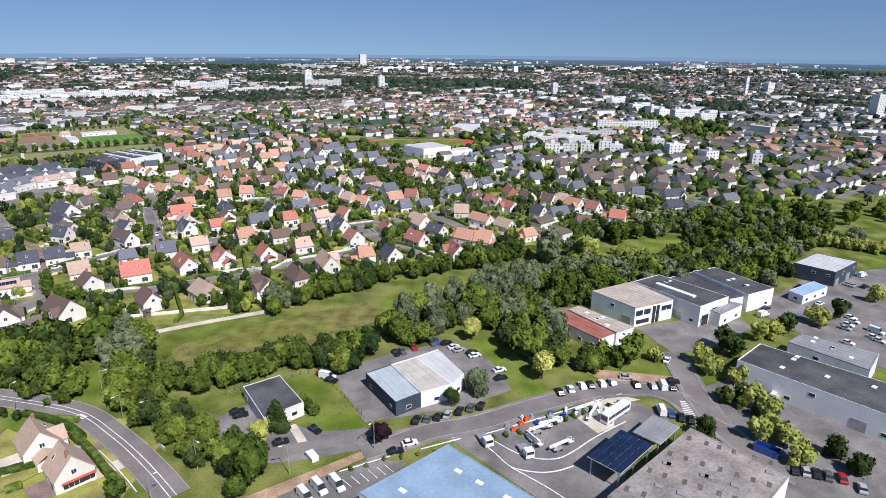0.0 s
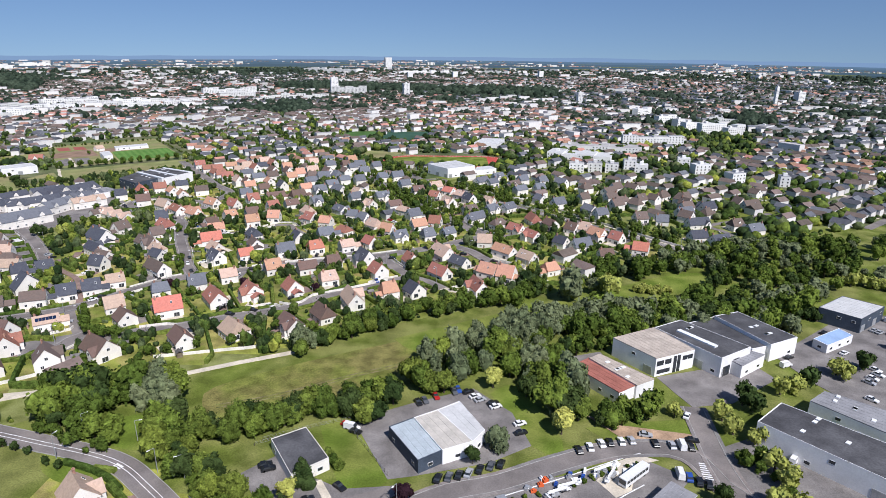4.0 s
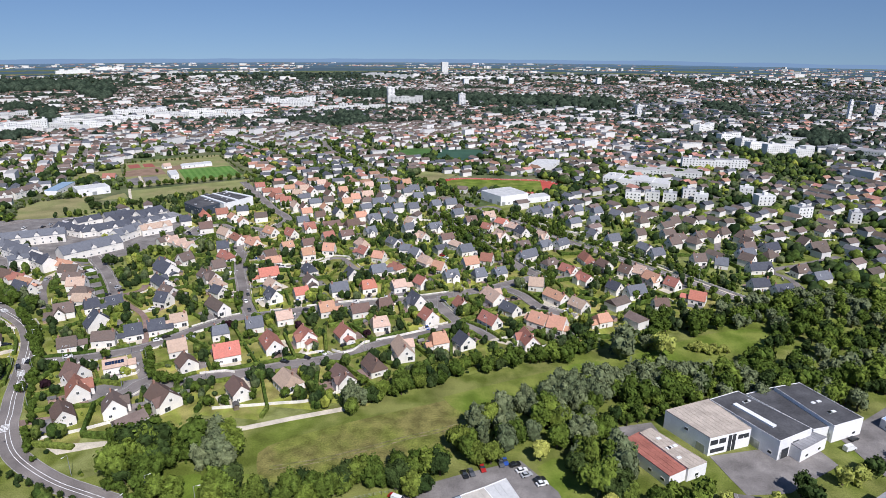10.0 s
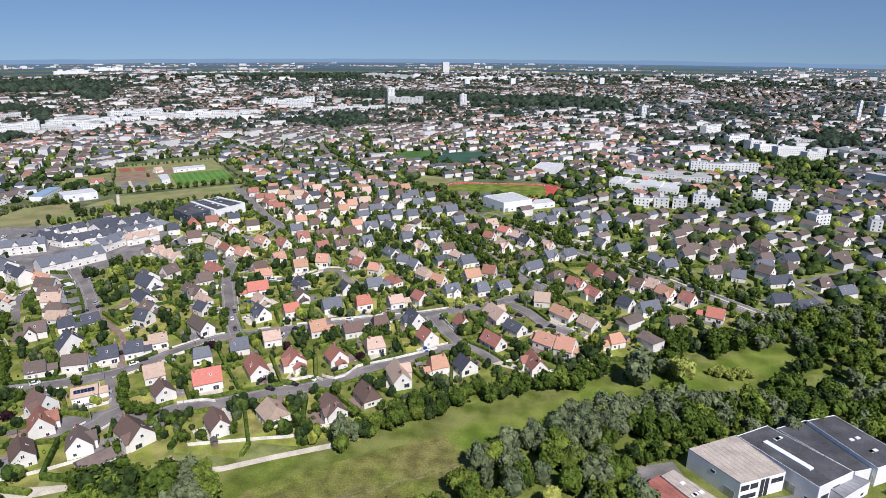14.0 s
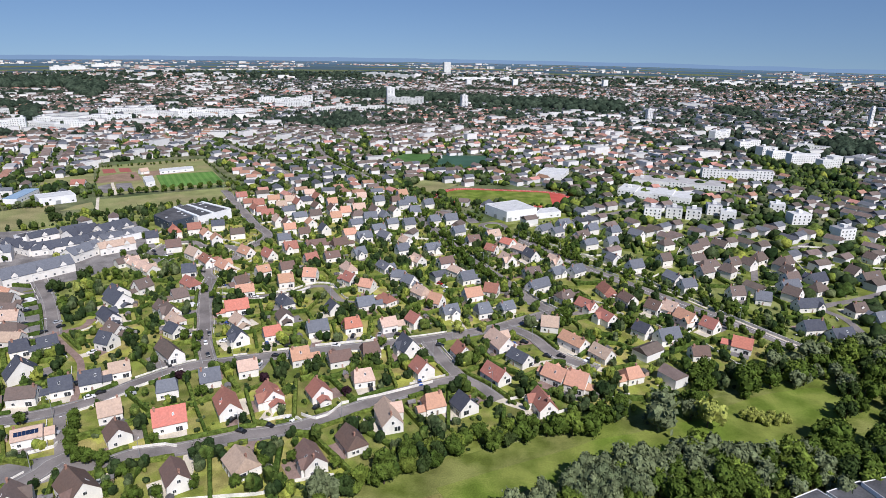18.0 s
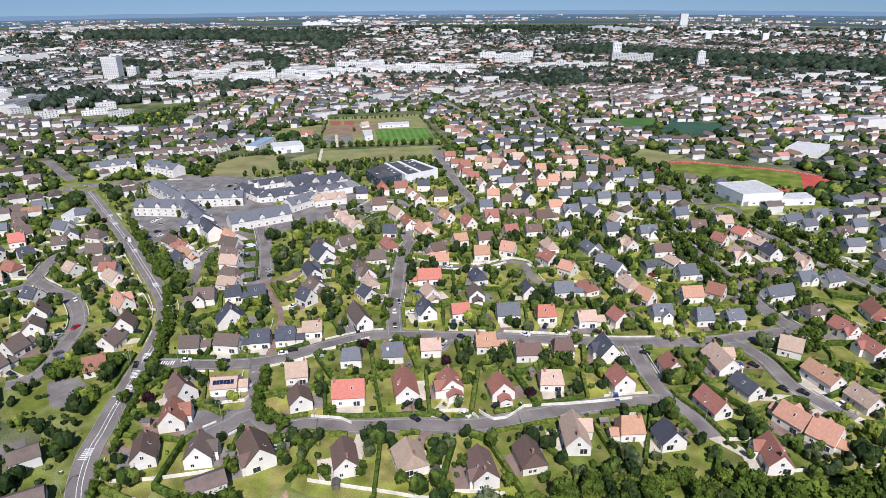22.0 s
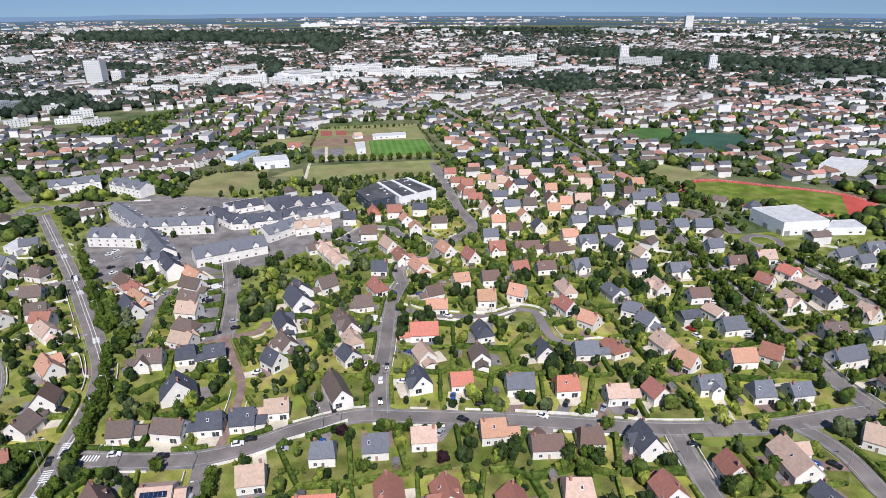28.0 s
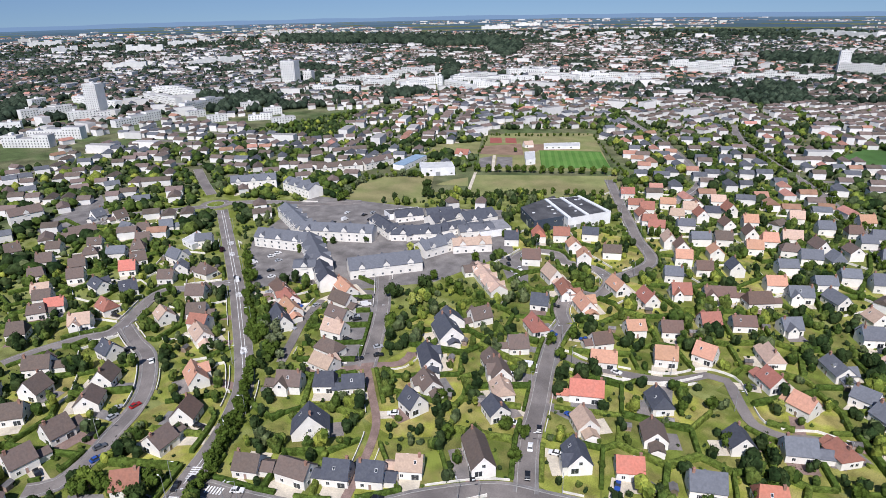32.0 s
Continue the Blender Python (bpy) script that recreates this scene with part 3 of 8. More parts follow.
HOUSES += [(12.2, 542.7, 50, 14.7, 8, 'g'), (27.6, 557.1, 37, 11.1, 8, 'g'), (21.5, 536.1, 42, 10.3, 8, 'g'), (40.2, 530.8, 43, 12.4, 8, 'k'), (119.9, 476.3, 25, 13.9, 8, 'k'), (136.5, 481.7, 34, 8.9, 8, 'k'), (117.5, 509.2, 41, 13.3, 8, 'k'), (158.2, 496.8, 42, 12.1, 8, 'k'), (173.2, 490.8, 40, 12.3, 8, 'k'), (167.6, 469.3, 116, 9.2, 8, 'k'), (158.8, 445, 23, 13, 8, 'g'), (180.3, 459.1, 32, 13.6, 8, 'd')]
HOUSES += [(173.8, 442.2, 34, 9.3, 8, 'k'), (122.2, 426.9, 16, 9.3, 8, 'k'), (136, 421.9, 168, 8.5, 8, 'g'), (158.2, 415.6, 16, 16, 8, 'd'), (147.4, 384.2, 17, 11.8, 8, 'd'), (158.7, 377.5, 22, 12.7, 8, 'd'), (182.7, 412.2, 20, 9.6, 8, 'k'), (190.9, 402.7, 27, 13.1, 8, 'g'), (211.2, 477.7, 112, 8.5, 8, 'k'), (215.1, 466.3, 29, 16, 8, 'k'), (237.8, 510.7, 121, 8.5, 8, 'k'), (84, 385.2, 128, 11.4, 8, 'o')]
HOUSES += [(94.7, 377.5, 133, 8.5, 8, 'r'), (104.5, 357, 156, 9.2, 8, 'R'), (81.2, 345.5, 9, 8.5, 8, 'b'), (45.9, 417.9, 111, 11.5, 8, 'r'), (56.7, 406.3, 120, 10.3, 8, 'b'), (69.7, 397.3, 139, 8.5, 8, 'b'), (77.9, 395.4, 141, 8.5, 8, 'p'), (41.4, 377.9, 126, 11.1, 8, 'r'), (58.2, 365.5, 136, 8.5, 8, 'd'), (69.3, 359.7, 28, 12.5, 8, 'g'), (32.4, 393.4, 136, 11.4, 8, 'r'), (-491.4, 295.9, 72, 16, 8, 'k')]
HOUSES += [(-475.4, 274.6, 49, 8.5, 8, 'k'), (-462.7, 293.6, 54, 8.5, 8, 'k'), (-446.8, 316.1, 54, 8.5, 8, 'k'), (-477.5, 318.3, 18, 8.9, 8, 'g'), (-467.9, 324.9, 63, 8.5, 8, 'k'), (-517.6, 314.2, 104, 8.5, 8, 'g'), (-504.7, 324.2, 93, 8.5, 8, 'k'), (-460, 336.7, 63, 8.5, 8, 'g'), (-434, 307.5, 61, 8.5, 8, 'k'), (-447.1, 285, 69, 8.5, 8, 'k'), (-455.5, 263.6, 61, 8.5, 8, 'k'), (-433.6, 273.7, 66, 8.5, 8, 'k')]
HOUSES += [(-418.5, 268.1, 60, 8.5, 8, 'k'), (-417.4, 300.7, 75, 8.5, 8, 'k'), (-407.1, 291.1, 56, 8.7, 8, 'R'), (-436, 253.5, 72, 8.5, 8, 'k'), (-413.2, 249.6, 62, 8.5, 8, 'p'), (-402, 247.4, 57, 8.5, 8, 'k'), (-388.1, 248.7, 63, 8.5, 8, 'R'), (-387.7, 240.6, 65, 8.5, 8, 'k'), (-329.2, 292.4, 48, 9.1, 8, 'k'), (-380.5, 280.6, 72, 8.5, 8, 'd'), (-395.9, 271.8, 3, 11.5, 8, 'd'), (-367, 265, 4, 10.1, 8, 'r')]
HOUSES += [(-359.3, 250.7, 58, 9.4, 8, 'p'), (-372.2, 228.5, 56, 8.5, 8, 'k'), (-488.5, 255.6, 80, 8.5, 8, 'k'), (-322.4, 249.8, 7, 8.5, 8, 'd'), (-332.2, 225.9, 53, 10.5, 8, 'k'), (-315.2, 219.9, 119, 8.5, 9, 'k'), (-303.4, 241.1, 134, 8.5, 8.5, 'k'), (-292.1, 231.4, 143, 9.1, 9, 'k'), (-281.8, 217.1, 100, 8.5, 9, 'k'), (-303.8, 209.6, 57, 8.5, 8, 'k'), (-249.5, 238.9, 108, 8.5, 9, 'k'), (-238.1, 223.8, 53, 8.5, 9, 'r')]
HOUSES += [(-257.5, 252, 129, 8.5, 9, 'b'), (-232.2, 364.3, 151, 8.5, 12, 'd'), (-102.4, 132.9, 135, 9.1, 9, 'p'), (-89.2, 123.4, 137, 8.5, 9, 'p'), (-295.4, 354.8, 163, 16, 8, 'o'), (-285, 344.7, 4, 12.4, 8, 'k'), (-275.1, 334.7, 8, 11.6, 8, 'k'), (-265, 324.7, 16, 10.8, 8, 'p'), (-254.3, 313.6, 8, 11.7, 8, 'k'), (-246.8, 305.2, 8, 11, 8, 'p'), (-318.7, 332.3, 166, 12.4, 8, 'b'), (-308.5, 329.5, 164, 14, 8, 'r')]
HOUSES += [(-298.1, 323.6, 166, 13.5, 8, 'o'), (-292.1, 314.3, 159, 16, 8, 'd'), (-200.3, 310, 168, 8.5, 8, 'd'), (-165.3, 304.9, 143, 15.7, 8, 'k'), (-178.4, 287.1, 37, 8.5, 8, 'p')]
FURTHER_HOUSES = []
FURTHER_HOUSES += [(-272.3, 463.9, 'd'), (-263.7, 479.8, 'R'), (-252.7, 488.2, 'r'), (-237.8, 478.2, 'o'), (-224.4, 467.3, 'o'), (-240.6, 501.8, 'd'), (-216.6, 484.6, 'k'), (-246, 447.5, 'b'), (-247.2, 573.6, 'r'), (-233.3, 555.7, 'r'), (-224.5, 547.5, 'r'), (-215.4, 538.3, 'r'), (-199.8, 522, 'p'), (-231.1, 589.6, 'o'), (-250.1, 607.8, 'b'), (-215.9, 569.8, 'p'), (-227.7, 612.2, 'p'), (-214, 597.9, 'k'), (-201, 590.4, 'd'), (-184.1, 571, 'b')]
FURTHER_HOUSES += [(-189.8, 516.4, 'b'), (-182.3, 501.7, 'o'), (-172.1, 520.8, 'o'), (-168.4, 495.2, 'b'), (-156, 505.3, 'd'), (-177.5, 477.9, 'g'), (-202.9, 552.9, 'g'), (-186.8, 536.2, 'g'), (-282.7, 652.4, 'g'), (-266.1, 655.2, 'g'), (-265.6, 674.2, 'g'), (-244.9, 633.3, 'g'), (-289.7, 802.9, 'g'), (-274.5, 790.5, 'k'), (-260, 778.6, 'g'), (-246.1, 767.3, 'g'), (-232.8, 756.4, 'k'), (-220, 746, 'g'), (-257.7, 721.6, 'k'), (-240.2, 730.1, 'k')]
FURTHER_HOUSES += [(-238.3, 687.5, 'g'), (-227.6, 695.4, 'g'), (-216.8, 703.5, 'g'), (-206, 711.5, 'g'), (-304.6, 795.8, 'g'), (-284.1, 763.1, 'k'), (-265.6, 733.4, 'g'), (-214, 660.5, 'g'), (-206.1, 669.3, 'g'), (-188.9, 692.9, 'g'), (-188.7, 649.2, 'o'), (-174.1, 661, 'r'), (-164.4, 672.7, 'R'), (-164.3, 632.7, 'o'), (-194.4, 635.1, 'g'), (-155.3, 613, 'p'), (-136.5, 603.4, 'g'), (-132.4, 644.2, 'r'), (-120.1, 630.3, 'o'), (-121.4, 605.5, 'b')]
FURTHER_HOUSES += [(-112.1, 592.7, 'g'), (-174.7, 584.6, 'o'), (-167.2, 562.1, 'b'), (-155.3, 559.8, 'o'), (-158.4, 542.5, 'o'), (-146.8, 572.2, 'p'), (-130.1, 546, 'g'), (-119.3, 551.4, 'g'), (-108.6, 531.5, 'g'), (-136.2, 524.6, 'g'), (-116, 514.8, 'g'), (-134.4, 499.4, 'o'), (-97.7, 572.6, 'g'), (-90.4, 600.1, 'g'), (-76.8, 547.3, 'g'), (-64.1, 553.6, 'g'), (-394.3, 802.2, 'g'), (-370.3, 776.1, 'k'), (-348.2, 752, 'r'), (-327.8, 729.8, 'g')]
FURTHER_HOUSES += [(-309, 709.2, 'k'), (-291.4, 690.1, 'r'), (-486.3, 758.1, 'k'), (-470, 771.5, 'k'), (-453.5, 784.9, 'k'), (-436.9, 798.5, 'k'), (-420, 812.2, 'k'), (-502.3, 806.2, 'k'), (-491.7, 813.3, 'g'), (-481.2, 820.5, 'k'), (-470.6, 827.6, 'g'), (-459.9, 834.8, 'k'), (-449.3, 842.1, 'g'), (-438.6, 849.3, 'k'), (-427.8, 856.6, 'g'), (48.9, 545.4, 'g'), (65.6, 541, 'g'), (82, 536.7, 'g'), (43.8, 507, 'g'), (60.5, 513.1, 'g')]
FURTHER_HOUSES += [(99.8, 515.5, 'k'), (125.5, 519.3, 'k'), (56.8, 476, 'g'), (69.4, 462.8, 'g'), (91.8, 481.2, 'k'), (113.8, 484.5, 'k'), (139.6, 521.5, 'k'), (148.9, 531.8, 'k'), (160.9, 533.6, 'k'), (170.1, 526.1, 'k'), (112.6, 459.2, 'k'), (128, 464.3, 'k'), (146.9, 481.8, 'k'), (167.6, 481.9, 'k'), (199.1, 513.3, 'k'), (213.8, 523.9, 'k'), (194.7, 488.9, 'k'), (163.4, 455.7, 'k'), (154.9, 429, 'k'), (244.9, 520.2, 'k')]
FURTHER_HOUSES += [(254.7, 513.5, 'k'), (272.8, 516.2, 'k'), (244.3, 481.6, 'k'), (213.9, 456.5, 'k'), (275.7, 501, 'k'), (258.2, 469.7, 'k'), (225.9, 433.5, 'k'), (228.6, 416.9, 'k'), (89.8, 444.9, 'g'), (95.4, 432.6, 'g'), (231.7, 553.6, 'k'), (265.4, 568.4, 'k'), (-617.1, 290.6, 'k'), (-604.4, 298.7, 'k'), (-591.9, 306.8, 'k'), (-579.5, 314.7, 'k'), (-567.2, 322.6, 'k'), (-657.4, 309, 'k'), (-650.6, 329.8, 'k'), (-647.1, 340.4, 'k')]
FURTHER_HOUSES += [(-676.7, 340.7, 'k'), (-664.5, 350.6, 'k'), (-652.3, 360.5, 'k'), (-695, 365.6, 'g'), (-705.3, 379.2, 'g'), (-716.2, 393.5, 'g'), (-727.8, 408.7, 'g'), (-669.3, 386.3, 'k'), (-672.5, 397.9, 'k'), (-675.8, 409.8, 'k'), (-679.2, 422.2, 'k'), (-682.7, 435, 'k'), (-585.8, 367.9, 'k'), (-578.3, 376.3, 'k'), (-570.8, 384.7, 'k'), (-632.8, 474.9, 'p'), (-627.7, 486.3, 'p'), (-622.5, 498, 'p'), (-617.2, 509.8, 'p'), (-608.3, 349.5, 'k')]
FURTHER_HOUSES += [(-558.1, 339.6, 'k'), (-533.4, 350.8, 'g'), (-640.7, 438, 'k'), (-650.8, 460.4, 'k'), (-690.1, 462, 'k'), (-680.7, 469.5, 'k'), (-567.4, 496.9, 'g'), (-580.7, 276.1, 'k'), (-558.7, 286.2, 'k'), (-515.6, 284.4, 'k'), (-561.5, 531.8, 'k'), (-514.6, 485.3, 'k'), (-466, 314.1, 'k'), (-493.4, 341.3, 'k'), (-534.6, 377.2, 'k'), (-591.6, 398.4, 'k'), (-415.3, 340.2, 'g'), (-560.8, 352.6, 'k'), (-634.1, 393.6, 'k'), (-382.8, 309.9, 'g')]
FURTHER_HOUSES += [(-315.7, 287, 'r'), (-435.2, 295.9, 'g'), (-451, 327, 'p'), (-615.2, 556.5, 'k'), (-608, 565.8, 'g'), (-600.7, 575.2, 'k'), (-593.5, 584.6, 'g'), (-586.1, 594.1, 'k'), (-578.8, 603.6, 'g'), (-551.5, 524.5, 'k'), (-542, 544.3, 'k'), (-537.2, 554.3, 'k'), (-532.3, 564.5, 'k'), (-585.6, 617.4, 'k'), (-585.3, 630.8, 'k'), (-585, 644.6, 'k'), (-584.6, 658.7, 'k'), (-654.2, 649.3, 'k'), (-647.4, 661.2, 'g'), (-640.5, 673.2, 'k')]
FURTHER_HOUSES += [(-633.5, 685.4, 'g'), (-626.5, 697.6, 'k'), (-619.4, 710, 'g'), (-612.2, 722.5, 'k'), (-605, 735.1, 'g'), (-321.3, 708.9, 'p'), (-306.3, 693.1, 'p'), (-292.3, 678.3, 'p'), (-385.3, 813.2, 'p'), (-365, 792.5, 'g'), (-346.2, 773.4, 'p'), (-328.8, 755.7, 'g'), (-312.6, 739.3, 'p'), (-297.5, 723.9, 'g'), (-283.4, 709.6, 'p'), (-270.2, 696.2, 'g'), (-347.6, 803.4, 'p'), (-328.7, 780, 'g'), (-311.4, 758.5, 'k'), (-295.5, 738.7, 'p')]
FURTHER_HOUSES += [(-280.8, 720.4, 'g'), (-254.5, 687.7, 'p'), (-242.6, 673, 'g'), (-231.6, 659.2, 'k'), (-263.8, 593.3, 'r'), (-236.4, 568.7, 'r'), (-254.6, 620.1, 'r'), (-214.6, 586.8, 'p'), (-203.1, 577.2, 'r'), (-220, 629.6, 'r'), (-206.1, 614.5, 'p'), (-193.4, 600.7, 'r'), (-176, 631.3, 'r'), (-182.7, 682.3, 'r'), (-154.8, 655, 'k'), (-146.4, 646.8, 'r'), (-176.8, 545.2, 'k'), (-141.6, 551.7, 'k'), (-130.9, 566.5, 'k'), (-114.7, 569.2, 'k')]
FURTHER_HOUSES += [(-107.4, 604.2, 'g'), (-95.1, 532.4, 'g'), (-146.3, 635, 'g')]
TREE_BELTS = [  # kind, line, width, count, smallest and largest crown radius
    ('wood', [(42, 226), (59, 238.4), (78.9, 249.1), (104.8, 261.3)], 9, 20, 3.6, 5.4),
    ('wood', [(129.8, 257.6), (138.6, 253.5), (145, 250.5)], 12, 12, 3.6, 5.4),
    ('wood', [(44.5, 242.3), (63.7, 252.1), (88.2, 261.8), (112.7, 268.2), (138.3, 276.3), (156.6, 282.5)], 16, 40, 4, 6.2),
    ('bush', [(12, 139), (21.1, 143.2), (34.5, 149.4), (45.3, 154.7), (54.3, 157.9)], 2, 34, 0.7, 1.2),
    ('wood', [(-74.6, 145.9), (-66.4, 136.9), (-60.8, 130)], 6, 9, 3, 4.5),
    ('bush', [(-22.3, 127.2), (-14.4, 131), (-5.9, 133), (1.3, 135.9)], 1.5, 16, 0.6, 1.0),
    ('wood', [(14.7, 246.2), (33.4, 259.9), (54, 264.7), (74.9, 269.7), (94.8, 271.1), (115.4, 274.4), (131.3, 280.2)], 26, 64, 4, 6.5),
    ('poplar', [(21.6, 239.4), (41.1, 248), (60.8, 253.4), (80.4, 257)], 14, 24, 4, 6.5),
    ('wood', [(-423.5, 449), (-435.8, 472.8), (-449.4, 499.3), (-441.8, 524.7), (-416.5, 540.6)], 7, 34, 2.6, 4),
    ('dark', [(-356, 516.8), (-343.4, 527.3), (-335.7, 545.6), (-313.8, 555.8)], 4, 20, 1.8, 3),
    ('wood', [(-287.4, 623.6), (-289.9, 644.5), (-269, 611.1), (-265.6, 593.9)], 10, 12, 2.5, 4),
    ('bush', [(-490.3, 701.9), (-440.4, 733.2), (-400.8, 772.2)], 2, 26, 1.4, 2.2),
    ('bush', [(-392.3, 767.2), (-325.5, 685.3), (-292.8, 646.9)], 2, 24, 1.4, 2.2),
    ('bush', [(-477.1, 692.7), (-430.5, 621), (-399.9, 579.1)], 2, 16, 1.4, 2.2),
    ('wood', [(-472.8, 586.9), (-462.2, 595.4), (-470.3, 620.3)], 6, 9, 2, 3.2),
    ('wood', [(-294.1, 484.8), (-277.1, 477.6), (-269.6, 495.2)], 5, 8, 2.2, 3.4),
    ('wood', [(-251.3, 513.7), (-245.7, 525.7), (-248.8, 546.3)], 6, 10, 2.2, 3.4),
    ('wood', [(-67, 221), (-51, 235), (-29.5, 253), (-5.5, 267), (22, 277.5), (40, 287)], 8, 44, 3.8, 5.8),
    ('poplar', [(-12, 223), (6, 236), (22, 247), (40, 256.5), (60, 263.5), (82, 262), (104, 268)], 6, 38, 4.6, 6.4),
    ('wood', [(-18.9, 199.4), (-1.6, 216.7), (21, 225.9), (38.9, 226.3)], 26, 46, 4, 6.5),
    ('poplar', [(-17.4, 218.5), (5, 234.5), (24.2, 241.7)], 14, 18, 4, 6),
    ('wood', [(16, 215.2), (28.1, 205.9), (34.4, 190.3), (38.5, 179.3)], 14, 22, 4.5, 6.5),
    ('wood', [(38.4, 263.6), (60.7, 261.5), (84, 257.2), (107.2, 262.9), (139.3, 277.8), (174.6, 291)], 26, 60, 4, 6.5),
    ('wood', [(59.1, 299), (82.2, 316), (119, 333.7), (155.8, 353.3), (219.7, 379.8)], 22, 55, 4, 6.5),
    ('wood', [(144.5, 327.8), (167.9, 342.2), (199.9, 358.9)], 30, 30, 4, 6.5),
    ('wood', [(-82.3, 160.6), (-64.8, 170.8), (-51, 178), (-32.8, 187.4), (-23, 190.4)], 9, 28, 3.2, 5),
    ('wood', [(-137.1, 171.5), (-129, 179.1), (-116.6, 184.2), (-98.1, 186.8)], 16, 30, 3.5, 6),
    ('wood', [(-92.5, 158.7), (-82.5, 151.3), (-72, 143.2), (-60.7, 133.4), (-50.9, 123.6), (-45.1, 115.8)], 9, 26, 3, 4.6),
    ('wood', [(-93.9, 165.1), (-81.8, 158.9)], 10, 8, 4, 6),
    ('wood', [(-136.2, 167.8), (-121.3, 166.4), (-106.5, 158.5)], 6, 12, 3, 4.5),
    ('wood', [(-80.9, 164.7), (-67.1, 169.7), (-56.5, 175.6), (-41.3, 181.2), (-25.9, 176.8)], 7, 22, 3, 4.5),
    ('wood', [(-143.8, 184.5), (-134.5, 190.9), (-120.7, 187), (-103.7, 191.5)], 10, 18, 3.5, 5.5),
    ('dark', [(23.5, 198.2), (34.9, 194), (41.2, 185.8)], 12, 9, 4, 6),
    ('wood', [(45.3, 178.1), (57.4, 182.1), (63.7, 178.4)], 6, 10, 3, 4.5),
    ('wood', [(-18.2, 219.7), (3.8, 231.4), (28, 244.4), (54.4, 256.5), (68.7, 264.1)], 12, 34, 3.5, 5.5),
    ('bush', [(-136.2, 163.9), (-120.6, 158.9), (-107.8, 153.9)], 4, 10, 2, 3),
    ('bush', [(85.6, 161.5), (88.1, 152.4), (90.5, 141.6)], 6, 8, 2, 3.5),
    ('wood', [(115.9, 331.9), (170.9, 348.7), (230.5, 365.8), (298.9, 389)], 34, 60, 4, 6.5),
    ('wood', [(94.1, 310.2), (139.3, 311.5), (184.9, 312.7), (221.9, 324)], 24, 50, 4, 6.5),
    ('lime', [(200.1, 313.1), (214.1, 306.6), (232.4, 295.1)], 6, 12, 3, 4),
    ('dark', [(155.3, 272.2), (159.3, 264.7), (147.3, 272.1)], 8, 8, 3, 4.5),
    ('row', [(-66.4, 519.9), (-45.7, 469.6), (-29.2, 441.6), (-13.1, 422.4), (-2.4, 401.4)], 3, 22, 2.2, 3.6),
    ('row', [(-66.5, 487.4), (-39.7, 440), (-25.1, 419.6)], 3, 14, 2.2, 3.2),
    ('row', [(18.1, 377.8), (28.2, 355.3)], 5, 9, 3, 4),
    ('row', [(-20, 462), (10, 427), (35, 397), (52, 379), (75, 352)], 6, 26, 2.2, 3.6),
    ('row', [(4, 529), (52, 482), (94, 428), (124, 389)], 3, 26, 2.0, 3.2),
    ('row', [(-19.8, 537.4), (4.8, 513.3), (25.3, 484.3), (39, 472.3)], 4, 26, 1.8, 2.8),
    ('row', [(-168.8, 689.5), (-133.6, 649.9), (-103.2, 591.1), (-73.8, 534.3)], 4, 22, 2.2, 3.5),
    ('row', [(-103.9, 654.3), (-81.4, 610.1), (-58.5, 586.7), (-38.2, 564.8)], 4, 18, 2.2, 3.5),
    ('row', [(-276.6, 769.8), (-230.6, 698.6), (-174.1, 619.7)], 4, 14, 2.2, 3.5),
    ('dark', [(-403.7, 524.6), (-374.9, 498.2), (-371.6, 500.9)], 5, 9, 3, 4.5),
    ('row', [(-269.6, 285.5), (-251.1, 270.9), (-235.7, 254.5), (-223.9, 243.2)], 2.5, 30, 2.1, 3.2),
    ('row', [(-374.7, 345.8), (-327.1, 318.3), (-285.9, 295.3)], 2.5, 34, 2.0, 3.0),
    ('bush', [(-248.3, 272.5), (-213.9, 228.3), (-189.1, 194.8), (-178.8, 180.9), (-168.1, 172.1)], 2, 34, 1.7, 2.6),
    ('wood', [(-292, 305.7), (-273.7, 300.8), (-262.9, 287)], 8, 9, 3, 4.5),
    ('wood', [(-244, 211.6), (-243.3, 219.1), (-235.8, 224.8), (-223.9, 225.4)], 9, 10, 3.5, 5),
    ('wood', [(-225, 208.1), (-213.9, 210.6)], 5, 4, 2.5, 3.5),
    ('row', [(-208.6, 214.9), (-213.8, 227), (-222.9, 242.9)], 3, 9, 2, 3),
]
SINGLE_TREES = []
SINGLE_TREES += [('round', -173.6, 251.7, 3.2), ('round', -170, 246.6, 3.2), ('round', -166.7, 241.6, 3.2), ('round', -163.7, 236.9, 3.2), ('round', -160.3, 232.6, 3.2), ('round', -156, 230.2, 3.2), ('round', -151.4, 230.4, 3.2), ('round', -146.2, 229.8, 3.2), ('willow', 50.2, 282, 9), ('willow2', 70, 286.5, 7.2), ('lime', 86.2, 182.3, 4.2), ('lime', 86.7, 174.7, 4.2), ('lime', 91.4, 156.5, 4.2), ('lime', 91.9, 149.2, 4.2), ('lime', 90.3, 138.6, 4.2), ('lime', 84.8, 141.1, 4.2), ('lime', 89.9, 130.3, 4.2), ('lime', 113.5, 200.1, 4), ('lime', 119.7, 201.6, 4), ('lime', 141.3, 215.3, 4)]
